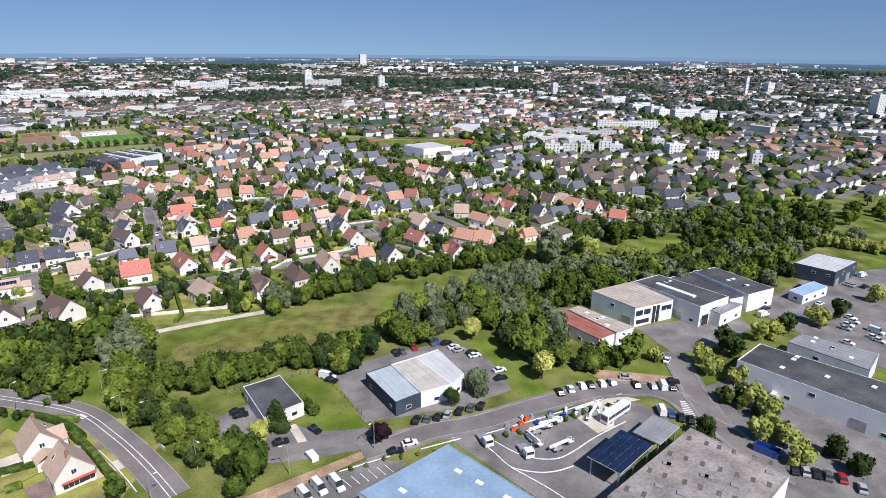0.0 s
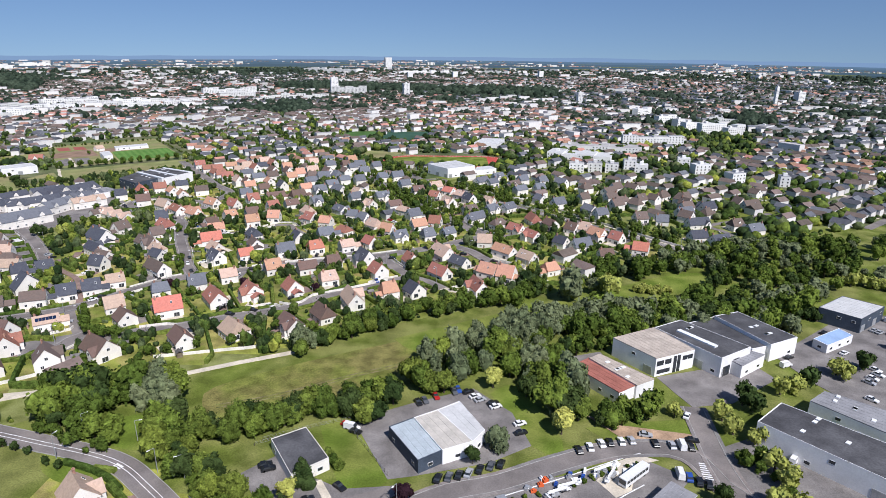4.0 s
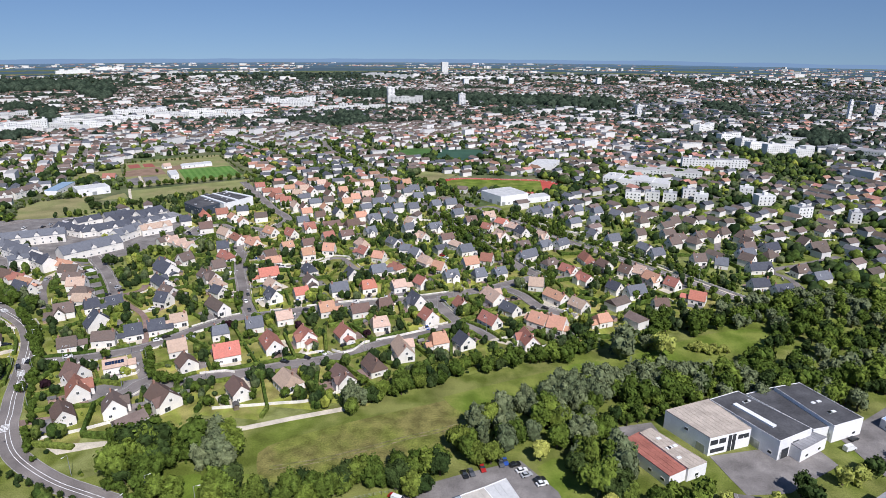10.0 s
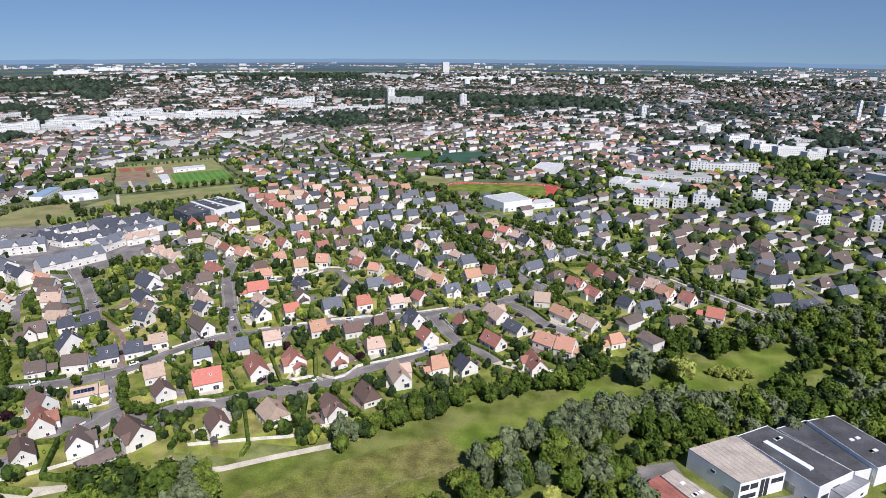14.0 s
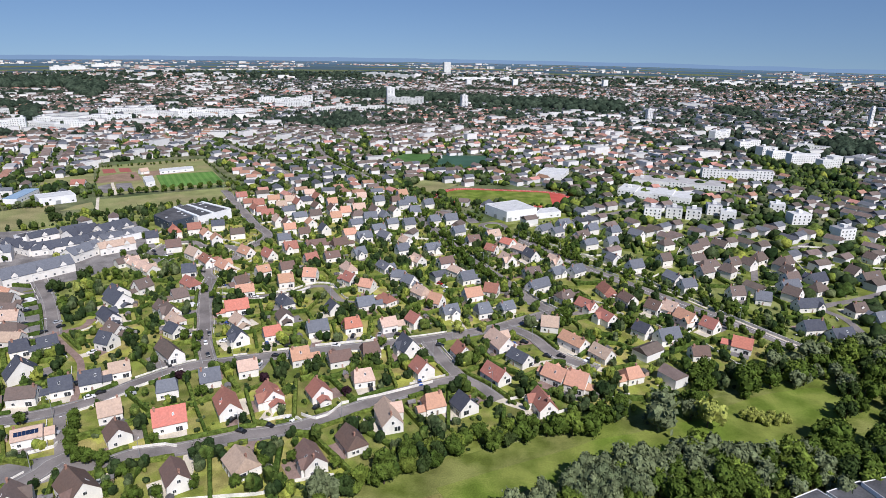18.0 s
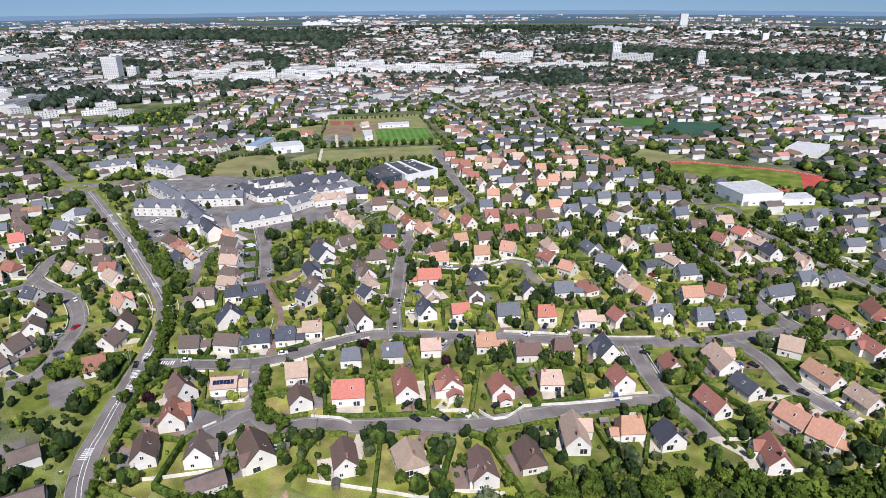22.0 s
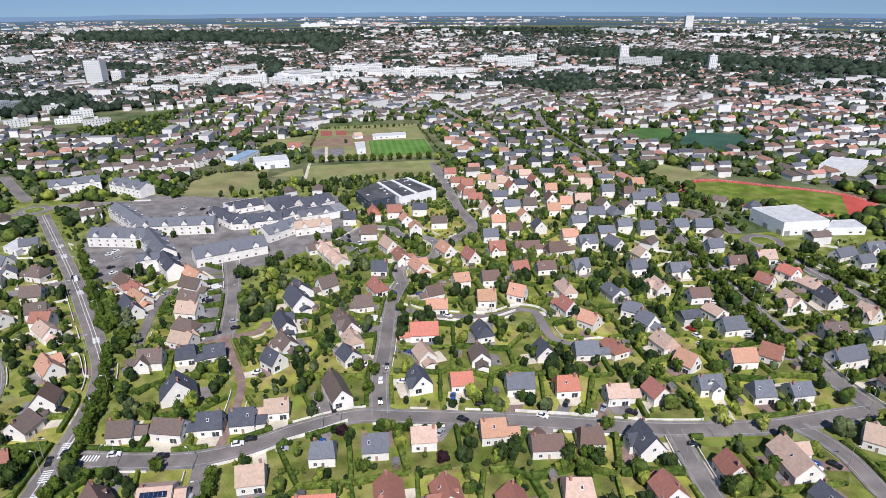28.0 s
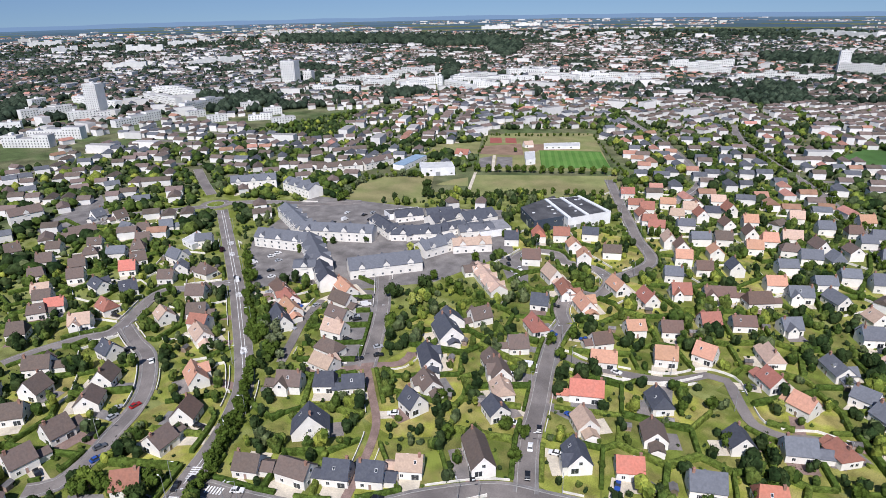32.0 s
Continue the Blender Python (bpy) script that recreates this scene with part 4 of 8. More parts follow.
SINGLE_TREES += [('lime', 142.5, 211.8, 4), ('lime', 178.6, 235.8, 4), ('lime', 92.6, 169.8, 4), ('dark', 96.9, 192.2, 4.5), ('dark', 98.9, 188, 4.5), ('dark', 125.8, 206.4, 4.5), ('dark', 154.7, 219.8, 4.5), ('dark', 70.9, 141.9, 3.5), ('dark', 100.8, 133.7, 3.5), ('dark', 102.3, 127, 3.5), ('pine', -45.1, 144.6, 3.6), ('bush', -38.3, 153.3, 2.2), ('bush', -36.2, 151.3, 2.2), ('bush', -40.5, 156.2, 2.2), ('wood', -74.5, 116.7, 3.2), ('purple', -15.8, 138.3, 3.4), ('dark', -44.8, 144.6, 3.2), ('pine', -46.7, 129.9, 3.2), ('willow', 10.7, 163.4, 5), ('dark', 3, 155.6, 3)]
SINGLE_TREES += [('lime2', 10.5, 199, 3.6), ('lime2', 31.5, 172, 4.2), ('lime2', 71.1, 184.3, 3), ('lime2', -47.4, 137.2, 3), ('wood', 38.2, 179.9, 5), ('wood', 36.8, 194.4, 5), ('purple', -150.5, 287.8, 2.6), ('purple', -113.9, 292.2, 2.6), ('purple', -75.2, 287.1, 2.6), ('purple', -201.5, 219, 2.6), ('purple', -396.4, 341.2, 2), ('wood', -134.4, 276.3, 3), ('wood', -192.7, 246.7, 3), ('wood', -208.6, 233.1, 3), ('wood', -133, 296, 3), ('wood', -111.9, 307.5, 3), ('wood', -72.8, 315.2, 3), ('wood', -70.9, 305, 3), ('wood', -29.5, 322.4, 3), ('wood', -24, 321.8, 3)]
SINGLE_TREES += [('wood', 1.4, 304.8, 3), ('wood', 17.5, 369, 3), ('wood', 20, 354.8, 3), ('wood', -182.1, 337.2, 3), ('wood', -168, 323.3, 3), ('wood', -156.8, 312.8, 3), ('wood', -161, 324, 3), ('wood', -271.7, 395.2, 3), ('wood', -260.9, 395.3, 3), ('wood', -178.8, 373.9, 3), ('wood', -188.3, 381, 3), ('wood', -126.9, 371.5, 3), ('wood', -120.5, 381.4, 3), ('wood', -108.7, 364.9, 3), ('wood', -92.6, 345.3, 3), ('wood', -90.9, 351.3, 3), ('wood', -180, 306.2, 3), ('wood', -196, 320.8, 3), ('wood', -183.8, 391.6, 3), ('wood', -141.1, 421.7, 3)]
SINGLE_TREES += [('wood', -60.5, 372.1, 3), ('wood', -54.7, 380.5, 3), ('wood', -71.4, 366.5, 3), ('wood', -71.1, 332.5, 3), ('dark', -95.3, 307.1, 3.4), ('dark', -97.8, 301.9, 3.4), ('dark', -78.3, 311.8, 3.4), ('dark', -69.4, 314.3, 3.4), ('dark', -31.1, 319.3, 3.4), ('dark', -18.3, 316, 3.4), ('lime2', -268.6, 386.4, 3), ('lime2', -101.7, 394.4, 3), ('lime2', -23, 357, 3), ('lime2', -35, 353.1, 3), ('wood', -135.6, 243.8, 2.5), ('wood', -135.6, 225.3, 2.8), ('wood', -135.5, 217.1, 2.8), ('wood', -81.7, 241.3, 2.8), ('wood', -124.5, 215.8, 2.8), ('wood', -65.5, 240.4, 2.8)]
SINGLE_TREES += [('wood', -48.9, 245.4, 2.8), ('wood', -146.5, 206.9, 2.8), ('wood', -90.5, 236.5, 2.8), ('wood', -109.4, 224.1, 2.8), ('wood', -96, 226.2, 2.8), ('wood', -118.6, 217.9, 2.8), ('conifer', -176, 164.9, 1.6), ('conifer', -171.4, 164.6, 1.6), ('conifer', -166.5, 163.1, 1.6), ('conifer', -161.7, 161.7, 1.6), ('conifer', -156.9, 160.5, 1.6), ('conifer', -152.1, 159.2, 1.6), ('conifer', -146.9, 157.9, 1.6), ('conifer', -141.3, 156.4, 1.6), ('conifer', -136.2, 154.9, 1.6), ('conifer', -131.2, 153.5, 1.6), ('conifer', -122.5, 148.7, 1.6), ('conifer', -117.7, 147.3, 1.6), ]
SINGLE_TREES += [('row', -396.7, 580.7, 3.7), ('row', -388.5, 584.8, 3.7), ('row', -382.1, 590.1, 3.7), ('row', -375.6, 595.4, 3.7), ('row', -369.9, 600, 3.7), ('row', -365, 604, 3.7), ('row', -358.2, 607.1, 3.7), ('row', -350.7, 610.7, 3.7), ('row', -344.7, 615.6, 3.7), ('row', -338.4, 620.8, 3.7), ('row', -331.7, 626.2, 3.7), ('row', -324.3, 629.7, 3.7), ('row', -317, 635.8, 3.7), ('row', -308.6, 640.1, 3.7), ('row', -300.4, 644.4, 3.7), ('wood', -311.4, 567.5, 2.6), ('wood', -300.5, 570.6, 2.6), ('wood', -296.4, 576, 2.6)]
SINGLE_TREES += [('wood', -284.9, 581.6, 2.6), ('wood', -280, 585.6, 2.6), ('wood', -313.8, 559.6, 2.6), ('wood', -415.9, 659.7, 2.6), ('lime2', -310.4, 415.6, 3.2), ('lime2', -302.2, 414.1, 3.2), ('lime2', -299.6, 640.3, 3.2)]
SINGLE_TREES += [('dark', -273.6, 366.8, 4.4), ('dark', -265.7, 383.2, 5), ('wood', -251.0, 392.0, 4), ('lime2', -258.1, 367.5, 4), ('wood', -269.8, 295.6, 5), ('wood', -286.1, 300.2, 4.5), ('wood', -344.3, 331.3, 3.6), ('wood', -251.2, 346.0, 4), ('wood', -360.1, 372.3, 3), ('dark', -355.6, 393.3, 2.6), ('dark', -341.8, 407.8, 2.6), ('wood', -359.8, 389.7, 2.4), ('wood', -281.8, 470.0, 3), ('wood', -271.7, 429.5, 3), ('dark', -268.5, 495.7, 3), ('wood', -538.1, 436.3, 3.4), ('wood', -526.3, 446.0, 3), ('wood', -296.6, 318.4, 3.2), ('wood', -230.1, 384.9, 3)]
SINGLE_TREES += [('gold', round(95 + 9.5 * math.cos(k * 2.4) * math.sqrt(k / 18), 1), round(295 + 4.2 * math.sin(k * 2.4) * math.sqrt(k / 18), 1), 1.7 + 0.15 * (k % 5)) for k in range(18)]
CARS = []
CARS += [(-7, 148.1, 76, 'k'), (-3.9, 148.9, 75, 'n'), (-1, 149.8, 75, 'k'), (1.8, 150.9, 74, 's'), (5.1, 152.7, 73, 'k'), (8.4, 154.5, 72, 'n'), (11.4, 155.4, 72, 'k'), (35.6, 163.4, 97, 'k'), (39.3, 165.1, 96, 'w'), (43.2, 167.1, 95, 'w'), (46, 167.8, 94, 'k'), (49.7, 168.5, 93, 'w'), (53, 169.2, 92, 's'), (60.1, 168, 90, 'k'), (65.1, 167.4, 89, 's'), (68.1, 167.5, 88, 'w'), (70.7, 166.8, 87, 'k'), (58.3, 172.4, -9, 's'), (72.2, 170.2, -9, 'k'), (-37.9, 172.9, -18, 'r')]
CARS += [(-36, 171.2, -18, 'w'), (-34.5, 169.2, -18, 'k'), (-56.6, 149.8, 28, 'k'), (-58.1, 151.5, 28, 'k'), (-42.2, 137.6, 25, 'k'), (-34.4, 143.2, -40, 'k'), (-11.8, 134.2, 20, 'k'), (-8.3, 137.6, 20, 'w'), (-15.8, 187.2, -66, 'k'), (-13.6, 188.5, -67, 'n'), (-9.9, 191.4, -68, 'r'), (-3.5, 194.9, -70, 'n'), (-2.1, 196.2, -70, 'b'), (1.5, 195, 29, 'k'), (4, 192.1, 29, 'w'), (5.7, 190, 28, 's'), (10.1, 188.1, 28, 'k'), (11, 186.1, 28, 'w'), (18.6, 176.4, 26, 'w'), (18.5, 171.4, 26, 'k')]
CARS += [(63.2, 153.8, 82, 'w'), (65.5, 152.4, 81, 'b'), (67.7, 150.5, 80, 'k'), (70, 149.4, 79, 'k'), (87.6, 128.1, 72, 'k'), (90.1, 127.5, 71, 's'), (92.4, 126.7, 71, 'k'), (94.7, 125.9, 70, 'n'), (97.7, 125.1, 69, 'r'), (100.2, 121.5, 67, 's'), (125.5, 221.2, 30, 'w'), (129.9, 227.8, 31, 'k'), (149, 235.7, 30, 'w'), (154.4, 232.8, 30, 'w'), (156.4, 251.4, 32, 'k'), (178.2, 260.8, 31, 'w'), (179.9, 255.3, 31, 's'), (181.1, 253.3, 30, 's'), (185.3, 252.1, 30, 'k'), (183, 264.5, 31, 'w')]
CARS += [(193.1, 266.1, 31, 'w'), (158.6, 219.2, -57, 'w'), (157.4, 215.6, -56, 'w'), (153.4, 212.6, -55, 'w'), (150.5, 209.6, -54, 's'), (160.3, 206.9, -56, 'w'), (156.2, 202.2, -54, 'w'), (156.4, 199.5, -54, 'w'), (144.1, 197.6, -52, 'w'), (75.2, 184, 60, 'w'), (99.8, 161.9, 52, 'w'), (-107.6, 255.5, -14, 'k'), (-98.7, 260.6, -16, 'k'), (-92.5, 265.5, -17, 'w'), (-114.3, 262.3, 70, 'k'), (-84.7, 275.8, 66, 'k'), (-211.4, 245.5, 41, 'w'), (-196.6, 252.2, 41, 'k'), (-179.1, 267.9, 41, 'w'), (-177, 271.8, 41, 'k')]
CARS += [(-164, 272.7, 41, 's'), (-227.2, 233.6, -51, 'k'), (-115.2, 324.4, 2, 'k'), (-93.2, 333.2, 1, 'k'), (-92.9, 328.8, 2, 'w'), (-117.4, 314.1, 3, 'k'), (-65, 345.2, 0, 'k'), (-77.8, 338.7, 1, 'w'), (-13.1, 374.7, -3, 's'), (-17.8, 375.7, -3, 'w'), (-42.8, 337.1, 1, 'k'), (-149.2, 309.6, 122, 'k'), (-159.4, 330.6, 121, 'k'), (-156.4, 321.1, 122, 'w'), (-186.8, 351.2, 27, 'w'), (-184.9, 361.3, 27, 'w'), (-201.7, 365.6, 27, 'r'), (-50.7, 413.1, -28, 'w'), (-48.3, 405.9, -27, 'w'), (-54, 418.1, -28, 'r')]
CARS += [(0.7, 325.5, -18, 's'), (-7.3, 343.5, -21, 'w'), (-1.8, 347.4, -22, 'k'), (9.3, 334.6, -20, 'k'), (15.9, 335.4, -21, 'k'), (-276.8, 352.5, 64, 'w'), (-268.5, 339.9, 63, 'k'), (-284, 353.3, 65, 'k'), (-242.5, 330.2, 60, 's'), (-237.3, 325.8, 60, 'k'), (-241.3, 318.3, 60, 'k'), (-278.2, 351.8, 64, 'w'), (-366.5, 356.4, 80, 'w'), (-367.6, 361.4, 80, 'w'), (-357.6, 355.5, 79, 's'), (-365.9, 343.9, 80, 'w'), (-348.7, 344.5, 78, 'k'), (-341.1, 340.4, 77, 'w'), (-305.5, 259.7, 153, 'w'), (-355.2, 326.7, 148, 'k')]
CARS += [(-351.4, 325.8, 148, 'w'), (-275.1, 227.5, 90, 'k'), (-282.5, 237.3, 91, 's'), (-264.4, 224.6, 88, 'n'), (-365, 400.5, 93, 'w'), (-385.2, 425.7, 95, 'w'), (-395.1, 436.1, 96, 'w'), (-382.1, 440.7, 95, 'k'), (-371.9, 437, 94, 'k'), (-381.3, 447.7, 95, 's'), (-386.6, 417.1, 95, 'k'), (-253.9, 437.1, -34, 'k'), (-248.1, 431.9, -34, 's'), (-241.3, 428, -34, 'w'), (-245.5, 436.2, -35, 'w'), (-258.8, 443.5, -34, 'k'), (-255.2, 452.1, -36, 'w'), (-308.2, 322.1, 98, 'k'), (-294.9, 336, 96, 's'), (-285.3, 346, 94, 'k')]
CARS += [(-225.7, 339.3, 86, 'n'), (-248, 341.9, 89, 'k'), (-265.3, 326.8, 92, 'w'), (-368.8, 277.4, 114, 'k'), (-362.2, 287.4, 113, 'k'), (-279, 242.3, 101, 'r'), (-278.4, 234, 101, 's'), (-273, 225.4, 100, 'k'), (-258.9, 221.7, 97, 'b'), (-226, 239.1, 90, 'k')]
SPORTS_GROUND = [(-429.3, 451.1), (-469.2, 509.5), (-453.2, 535.1), (-431.6, 545.3), (-402.8, 576.4), (-445.6, 634.6), (-507.7, 728.2), (-411.7, 803.4), (-293.5, 661), (-260.9, 578.8), (-344.6, 508.8), (-362.4, 483), (-404.5, 444.2)]
LONG_BUILDINGS = [  # ends of the ridge, ridge height, eaves height, span, roof
    (-391.7, 364.8, -360, 378.7, 10.5, 6.5, 12, 'g'),
    (-361.1, 380.3, -325.1, 362.4, 10.5, 6.5, 12, 'g'),
    (-381, 389.3, -341.3, 414.7, 10, 6.5, 12, 'g'),
    (-425.3, 406.2, -380.9, 391.3, 9.5, 6, 12, 'g'),
    (-332.9, 350, -324.9, 359, 9, 7.5, 12, 'g'),
    (-323, 359.6, -303.2, 350.3, 10, 6.5, 9, 'd'),
    (-311.9, 370.1, -291, 404, 10, 5.5, 14, 'g'),
    (-301.4, 414.3, -296.9, 437.6, 9, 5.5, 12, 'g'),
    (-292.3, 432.5, -277.5, 450, 8, 5, 10, 'p'),
    (-332.7, 454.9, -327.3, 477.8, 8, 4, 14, 'd'),
    (-357.8, 446.8, -348, 463.4, 7, 4, 10, 'd'),
    (-344.7, 464, -333.8, 478.2, 7.5, 4, 12, 'd'),
    (-328.2, 426.6, -323.5, 444.9, 7, 4, 11, 'd'),
    (-318.4, 444.9, -311.8, 462.2, 7, 4, 11, 'd'),
    (-307.7, 454.8, -294.4, 473.2, 6, 4.5, 16, 'g'),
    (-447.4, 610, -435, 613.8, 8, 4, 9, 'r'),
    (-421.8, 681.6, -416.7, 689.2, 6, 3, 7, 'p'),
    (-320.1, 471.5, -311.9, 493.9, 8, 4, 16, 'd'),
    (-361.5, 433.6, -332.2, 424.2, 8, 5, 10, 'd'),
    (-335.9, 423.8, -313.5, 445.4, 8, 4.5, 12, 'd'),
    (-262.2, 419.9, -233.7, 403, 6, 3, 9, 'p'),
    (-515.7, 415.2, -496.3, 444.4, 10.5, 7, 13, 'g'),
    (-478.7, 445.5, -443.7, 445.1, 10.5, 7, 13, 'g'),
    (-499.9, 487.2, -480.2, 521.2, 9, 6, 10, 'k'),
    (-480.2, 521.2, -478.2, 553, 9, 6, 10, 'k'),
    (-550.4, 268.9, -549.5, 289, 12, 8, 11, 'k'),
    (-264.8, 411.1, -257.5, 421.4, 5.5, 3, 8, 'k'),
]
FLAT_BUILDINGS = [  # height, roof, corners
    (6, 'blue', [(1.7, 129.9), (24.6, 106.9), (7.5, 91.2), (-18.1, 112.2)]),
    (7, 'slab', [(64.1, 136.2), (79.8, 117.8), (58.2, 97.6), (36.3, 110.6)]),
    (4.8, 'bluep', [(-23.3, 166.5), (-16, 171.9), (-6, 155.5), (-12.9, 150.4)]),
    (5.2, 'cream', [(-15.9, 171.2), (-8.6, 176.1), (3, 159.7), (-6, 154.9)]),
    (5.2, 'white', [(-8.6, 176.1), (-1.4, 181.6), (6.8, 165.6), (3, 159.7)]),
    (4.2, 'dark', [(-58.5, 159.1), (-49.4, 165.8), (-38.9, 151), (-47.9, 143.1)]),
    (8, 'tan', [(59.2, 226.5), (78.4, 237.3), (88.6, 218.5), (71.6, 210.2)]),
    (8.4, 'dark', [(78.3, 236.3), (91.5, 244.5), (110.8, 220.8), (95.9, 210.8)]),
    (5, 'red', [(40.3, 208.6), (47.6, 214.9), (60.8, 195.7), (53.6, 190.4)]),
    (5.6, 'tan', [(47.5, 213.5), (52.3, 217.3), (68, 199.2), (60.6, 194.5)]),
    (7.5, 'dark', [(108.4, 251.4), (120.4, 256.7), (134.3, 232.3), (120.5, 224.9)]),
    (6, 'dark', [(95.9, 246.8), (109.3, 254.1), (121.7, 227.4), (112.9, 223.7)]),
    (5.5, 'grey', [(101.3, 214.8), (112.3, 223.2), (116.4, 220.5), (103.7, 210.8)]),
    (8, 'dark', [(91.6, 170.8), (104, 182), (135.6, 151), (120.4, 138.5)]),
    (7, 'grey', [(115.3, 185.4), (123.6, 191.9), (140.6, 177.9), (130.4, 166.9)]),
    (7, 'white', [(160, 265.1), (178.4, 279.2), (190.6, 267.4), (171.9, 252.9)]),
    (4, 'bluew', [(144.5, 238.7), (160.7, 249.4), (163, 242.9), (147, 232.7)]),
    (8, 'dark', [(-296.2, 505.6), (-293.8, 542.2), (-263.2, 511.6), (-273.2, 488.7)]),
    (8.5, 'dark', [(-293, 528.9), (-278, 551.9), (-245.7, 535.7), (-258.8, 505.2)]),
    (9, 'white', [(-38.3, 589), (-11.9, 609.6), (6.5, 584.4), (-18.6, 566.6)]),
    (5, 'white', [(9, 598), (22, 606), (27.5, 592.5), (5, 579.5)]),
    (6, 'white', [(7.1, 749.8), (17.9, 786.7), (45.7, 785.3), (34.6, 745.3)]),
    (5, 'blue', [(-460.2, 539.7), (-470.6, 577.8), (-459.1, 581.3), (-448.1, 541.8)]),
    (7, 'white', [(-439.1, 551.7), (-419.6, 572.7), (-404.6, 559.7), (-424.2, 538.9)]),
    (3.2, 'white', [(-409, 698.2), (-382.9, 722.4), (-374.1, 709.2), (-400.1, 685.2)]),
    (5, 'white', [(-397.1, 648.8), (-391, 656.8), (-373.5, 632.9), (-377.7, 624)]),
    (3.6, 'white', [(-426.2, 331), (-434.2, 345.4), (-417.4, 343.6), (-412.1, 330.6)]),
    (5, 'grey', [(-307.6, 465.5), (-295.7, 485.5), (-282.4, 477.1), (-292.1, 458.2)]),
    (4, 'dark', [(-371.7, 450), (-358.9, 470.4), (-350.4, 464.6), (-361.5, 445.9)]),
]
BLOCKS = []  # foot of the long wall, storeys' height
BLOCKS += [(-1031, 401, -1039, 466, 15), (-965, 436, -950, 484, 15), (-868, 459, -881, 521, 15), (-851, 336, -809, 369, 16), (-880, 367, -830, 407, 16), (-954, 357, -944, 378, 14), (-1146, 500, -1031, 520, 14), (-1134, 442, -1141, 463, 16), (-1076, 579, -978, 585, 16), (-907, 566, -941, 644, 16), (-1151, 625, -1044, 647, 18), (-998, 681, -983, 707, 14), (-864, 627, -857, 650, 12), (-797, 622, -790, 643, 12), (-860, 547, -858, 570, 11), (-808, 548, -802, 571, 11), (-781, 587, -764, 611, 11), (-728, 590, -719, 616, 11)]
BLOCKS += [(-1639, 725, -1589, 801, 20), (-1552, 886, -1544, 1024, 20), (-2289, 812, -2289, 884, 30), (-2138, 972, -2074, 1058, 30), (-2790, 877, -2770, 984, 30), (-2454, 974, -2458, 1060, 28), (-2268, 1165, -2256, 1261, 28), (-1001, 865, -973, 934, 14), (-907, 885, -879, 932, 14), (-987, 1032, -955, 1112, 18), (-834, 1030, -793, 1109, 16), (-803, 1156, -750, 1250, 16), (-658, 1202, -558, 1241, 15), (-935, 798, -870, 843, 14), (-976, 937, -941, 999, 14), (-862, 947, -834, 1003, 16), (-815, 1011, -746, 1089, 16), (-791, 1169, -735, 1228, 16)]
BLOCKS += [(-673, 1171, -623, 1215, 18), (-584, 1212, -543, 1251, 16), (-334, 1531, -249, 1519, 25), (-555, 1393, -478, 1391, 22), (-443, 1328, -406, 1356, 14), (99, 603, 113, 601, 12), (118, 606, 131, 604, 12), (134, 604, 146, 601, 12), (157, 624, 169, 623, 12), (164, 609, 176, 606, 10), (215, 640, 227, 637, 12), (221, 604, 237, 607, 12), (240, 562, 254, 568, 12), (278, 553, 286, 551, 12), (194, 789, 269, 786, 14), (296, 1116, 330, 1152, 16), (305, 1020, 339, 1037, 16), (316, 960, 343, 980, 16)]
BLOCKS += [(322, 940, 350, 955, 16), (332, 903, 373, 919, 18), (362, 885, 391, 899, 18), (395, 1047, 437, 1036, 10), (428, 958, 481, 904, 8), (87, 685, 151, 661, 8), (110, 746, 200, 721, 7), (-747, 986, -709, 1008, 16), (-739, 1068, -704, 1101, 16), (-741, 1161, -656, 1157, 16), (-631, 1132, -577, 1161, 15), (-571, 1162, -531, 1189, 15), (-606, 1425, -513, 1517, 22), (-418, 1393, -312, 1387, 14), (-803, 976, -732, 966, 14), (-832, 901, -804, 939, 14), (362, 1689, 427, 1670, 14), (-90, 1737, 33, 1801, 14)]
BLOCKS += [(-705, 2704, -568, 2645, 25), (-559, 2603, -453, 2544, 25), (-288, 2503, -70, 2635, 20), (45, 2663, 157, 2608, 20), (681, 2615, 843, 2729, 20), (-2073, 2610, -2003, 2741, 25), (-2090, 2902, -2001, 2993, 25)]
TOWERS = [  # x, y, side, height
    (-989, 476, 15, 42),
    (-1066, 839, 19, 40),
    (-1058, 875, 12, 20),
    (-326, 1534, 12, 40),
    (-147, 1495, 10, 30),
    (-403, 3195, 22, 52),
    (-794, 955, 6, 20),
    (234, 1339, 8, 25),
    (639, 1343, 5, 40),
    (735, 1431, 14, 25),
    (642, 926, 12, 36),
    (-50, 2278, 12, 26),
    (262, 2348, 12, 28),
    (-207, 2242, 12, 24),
]
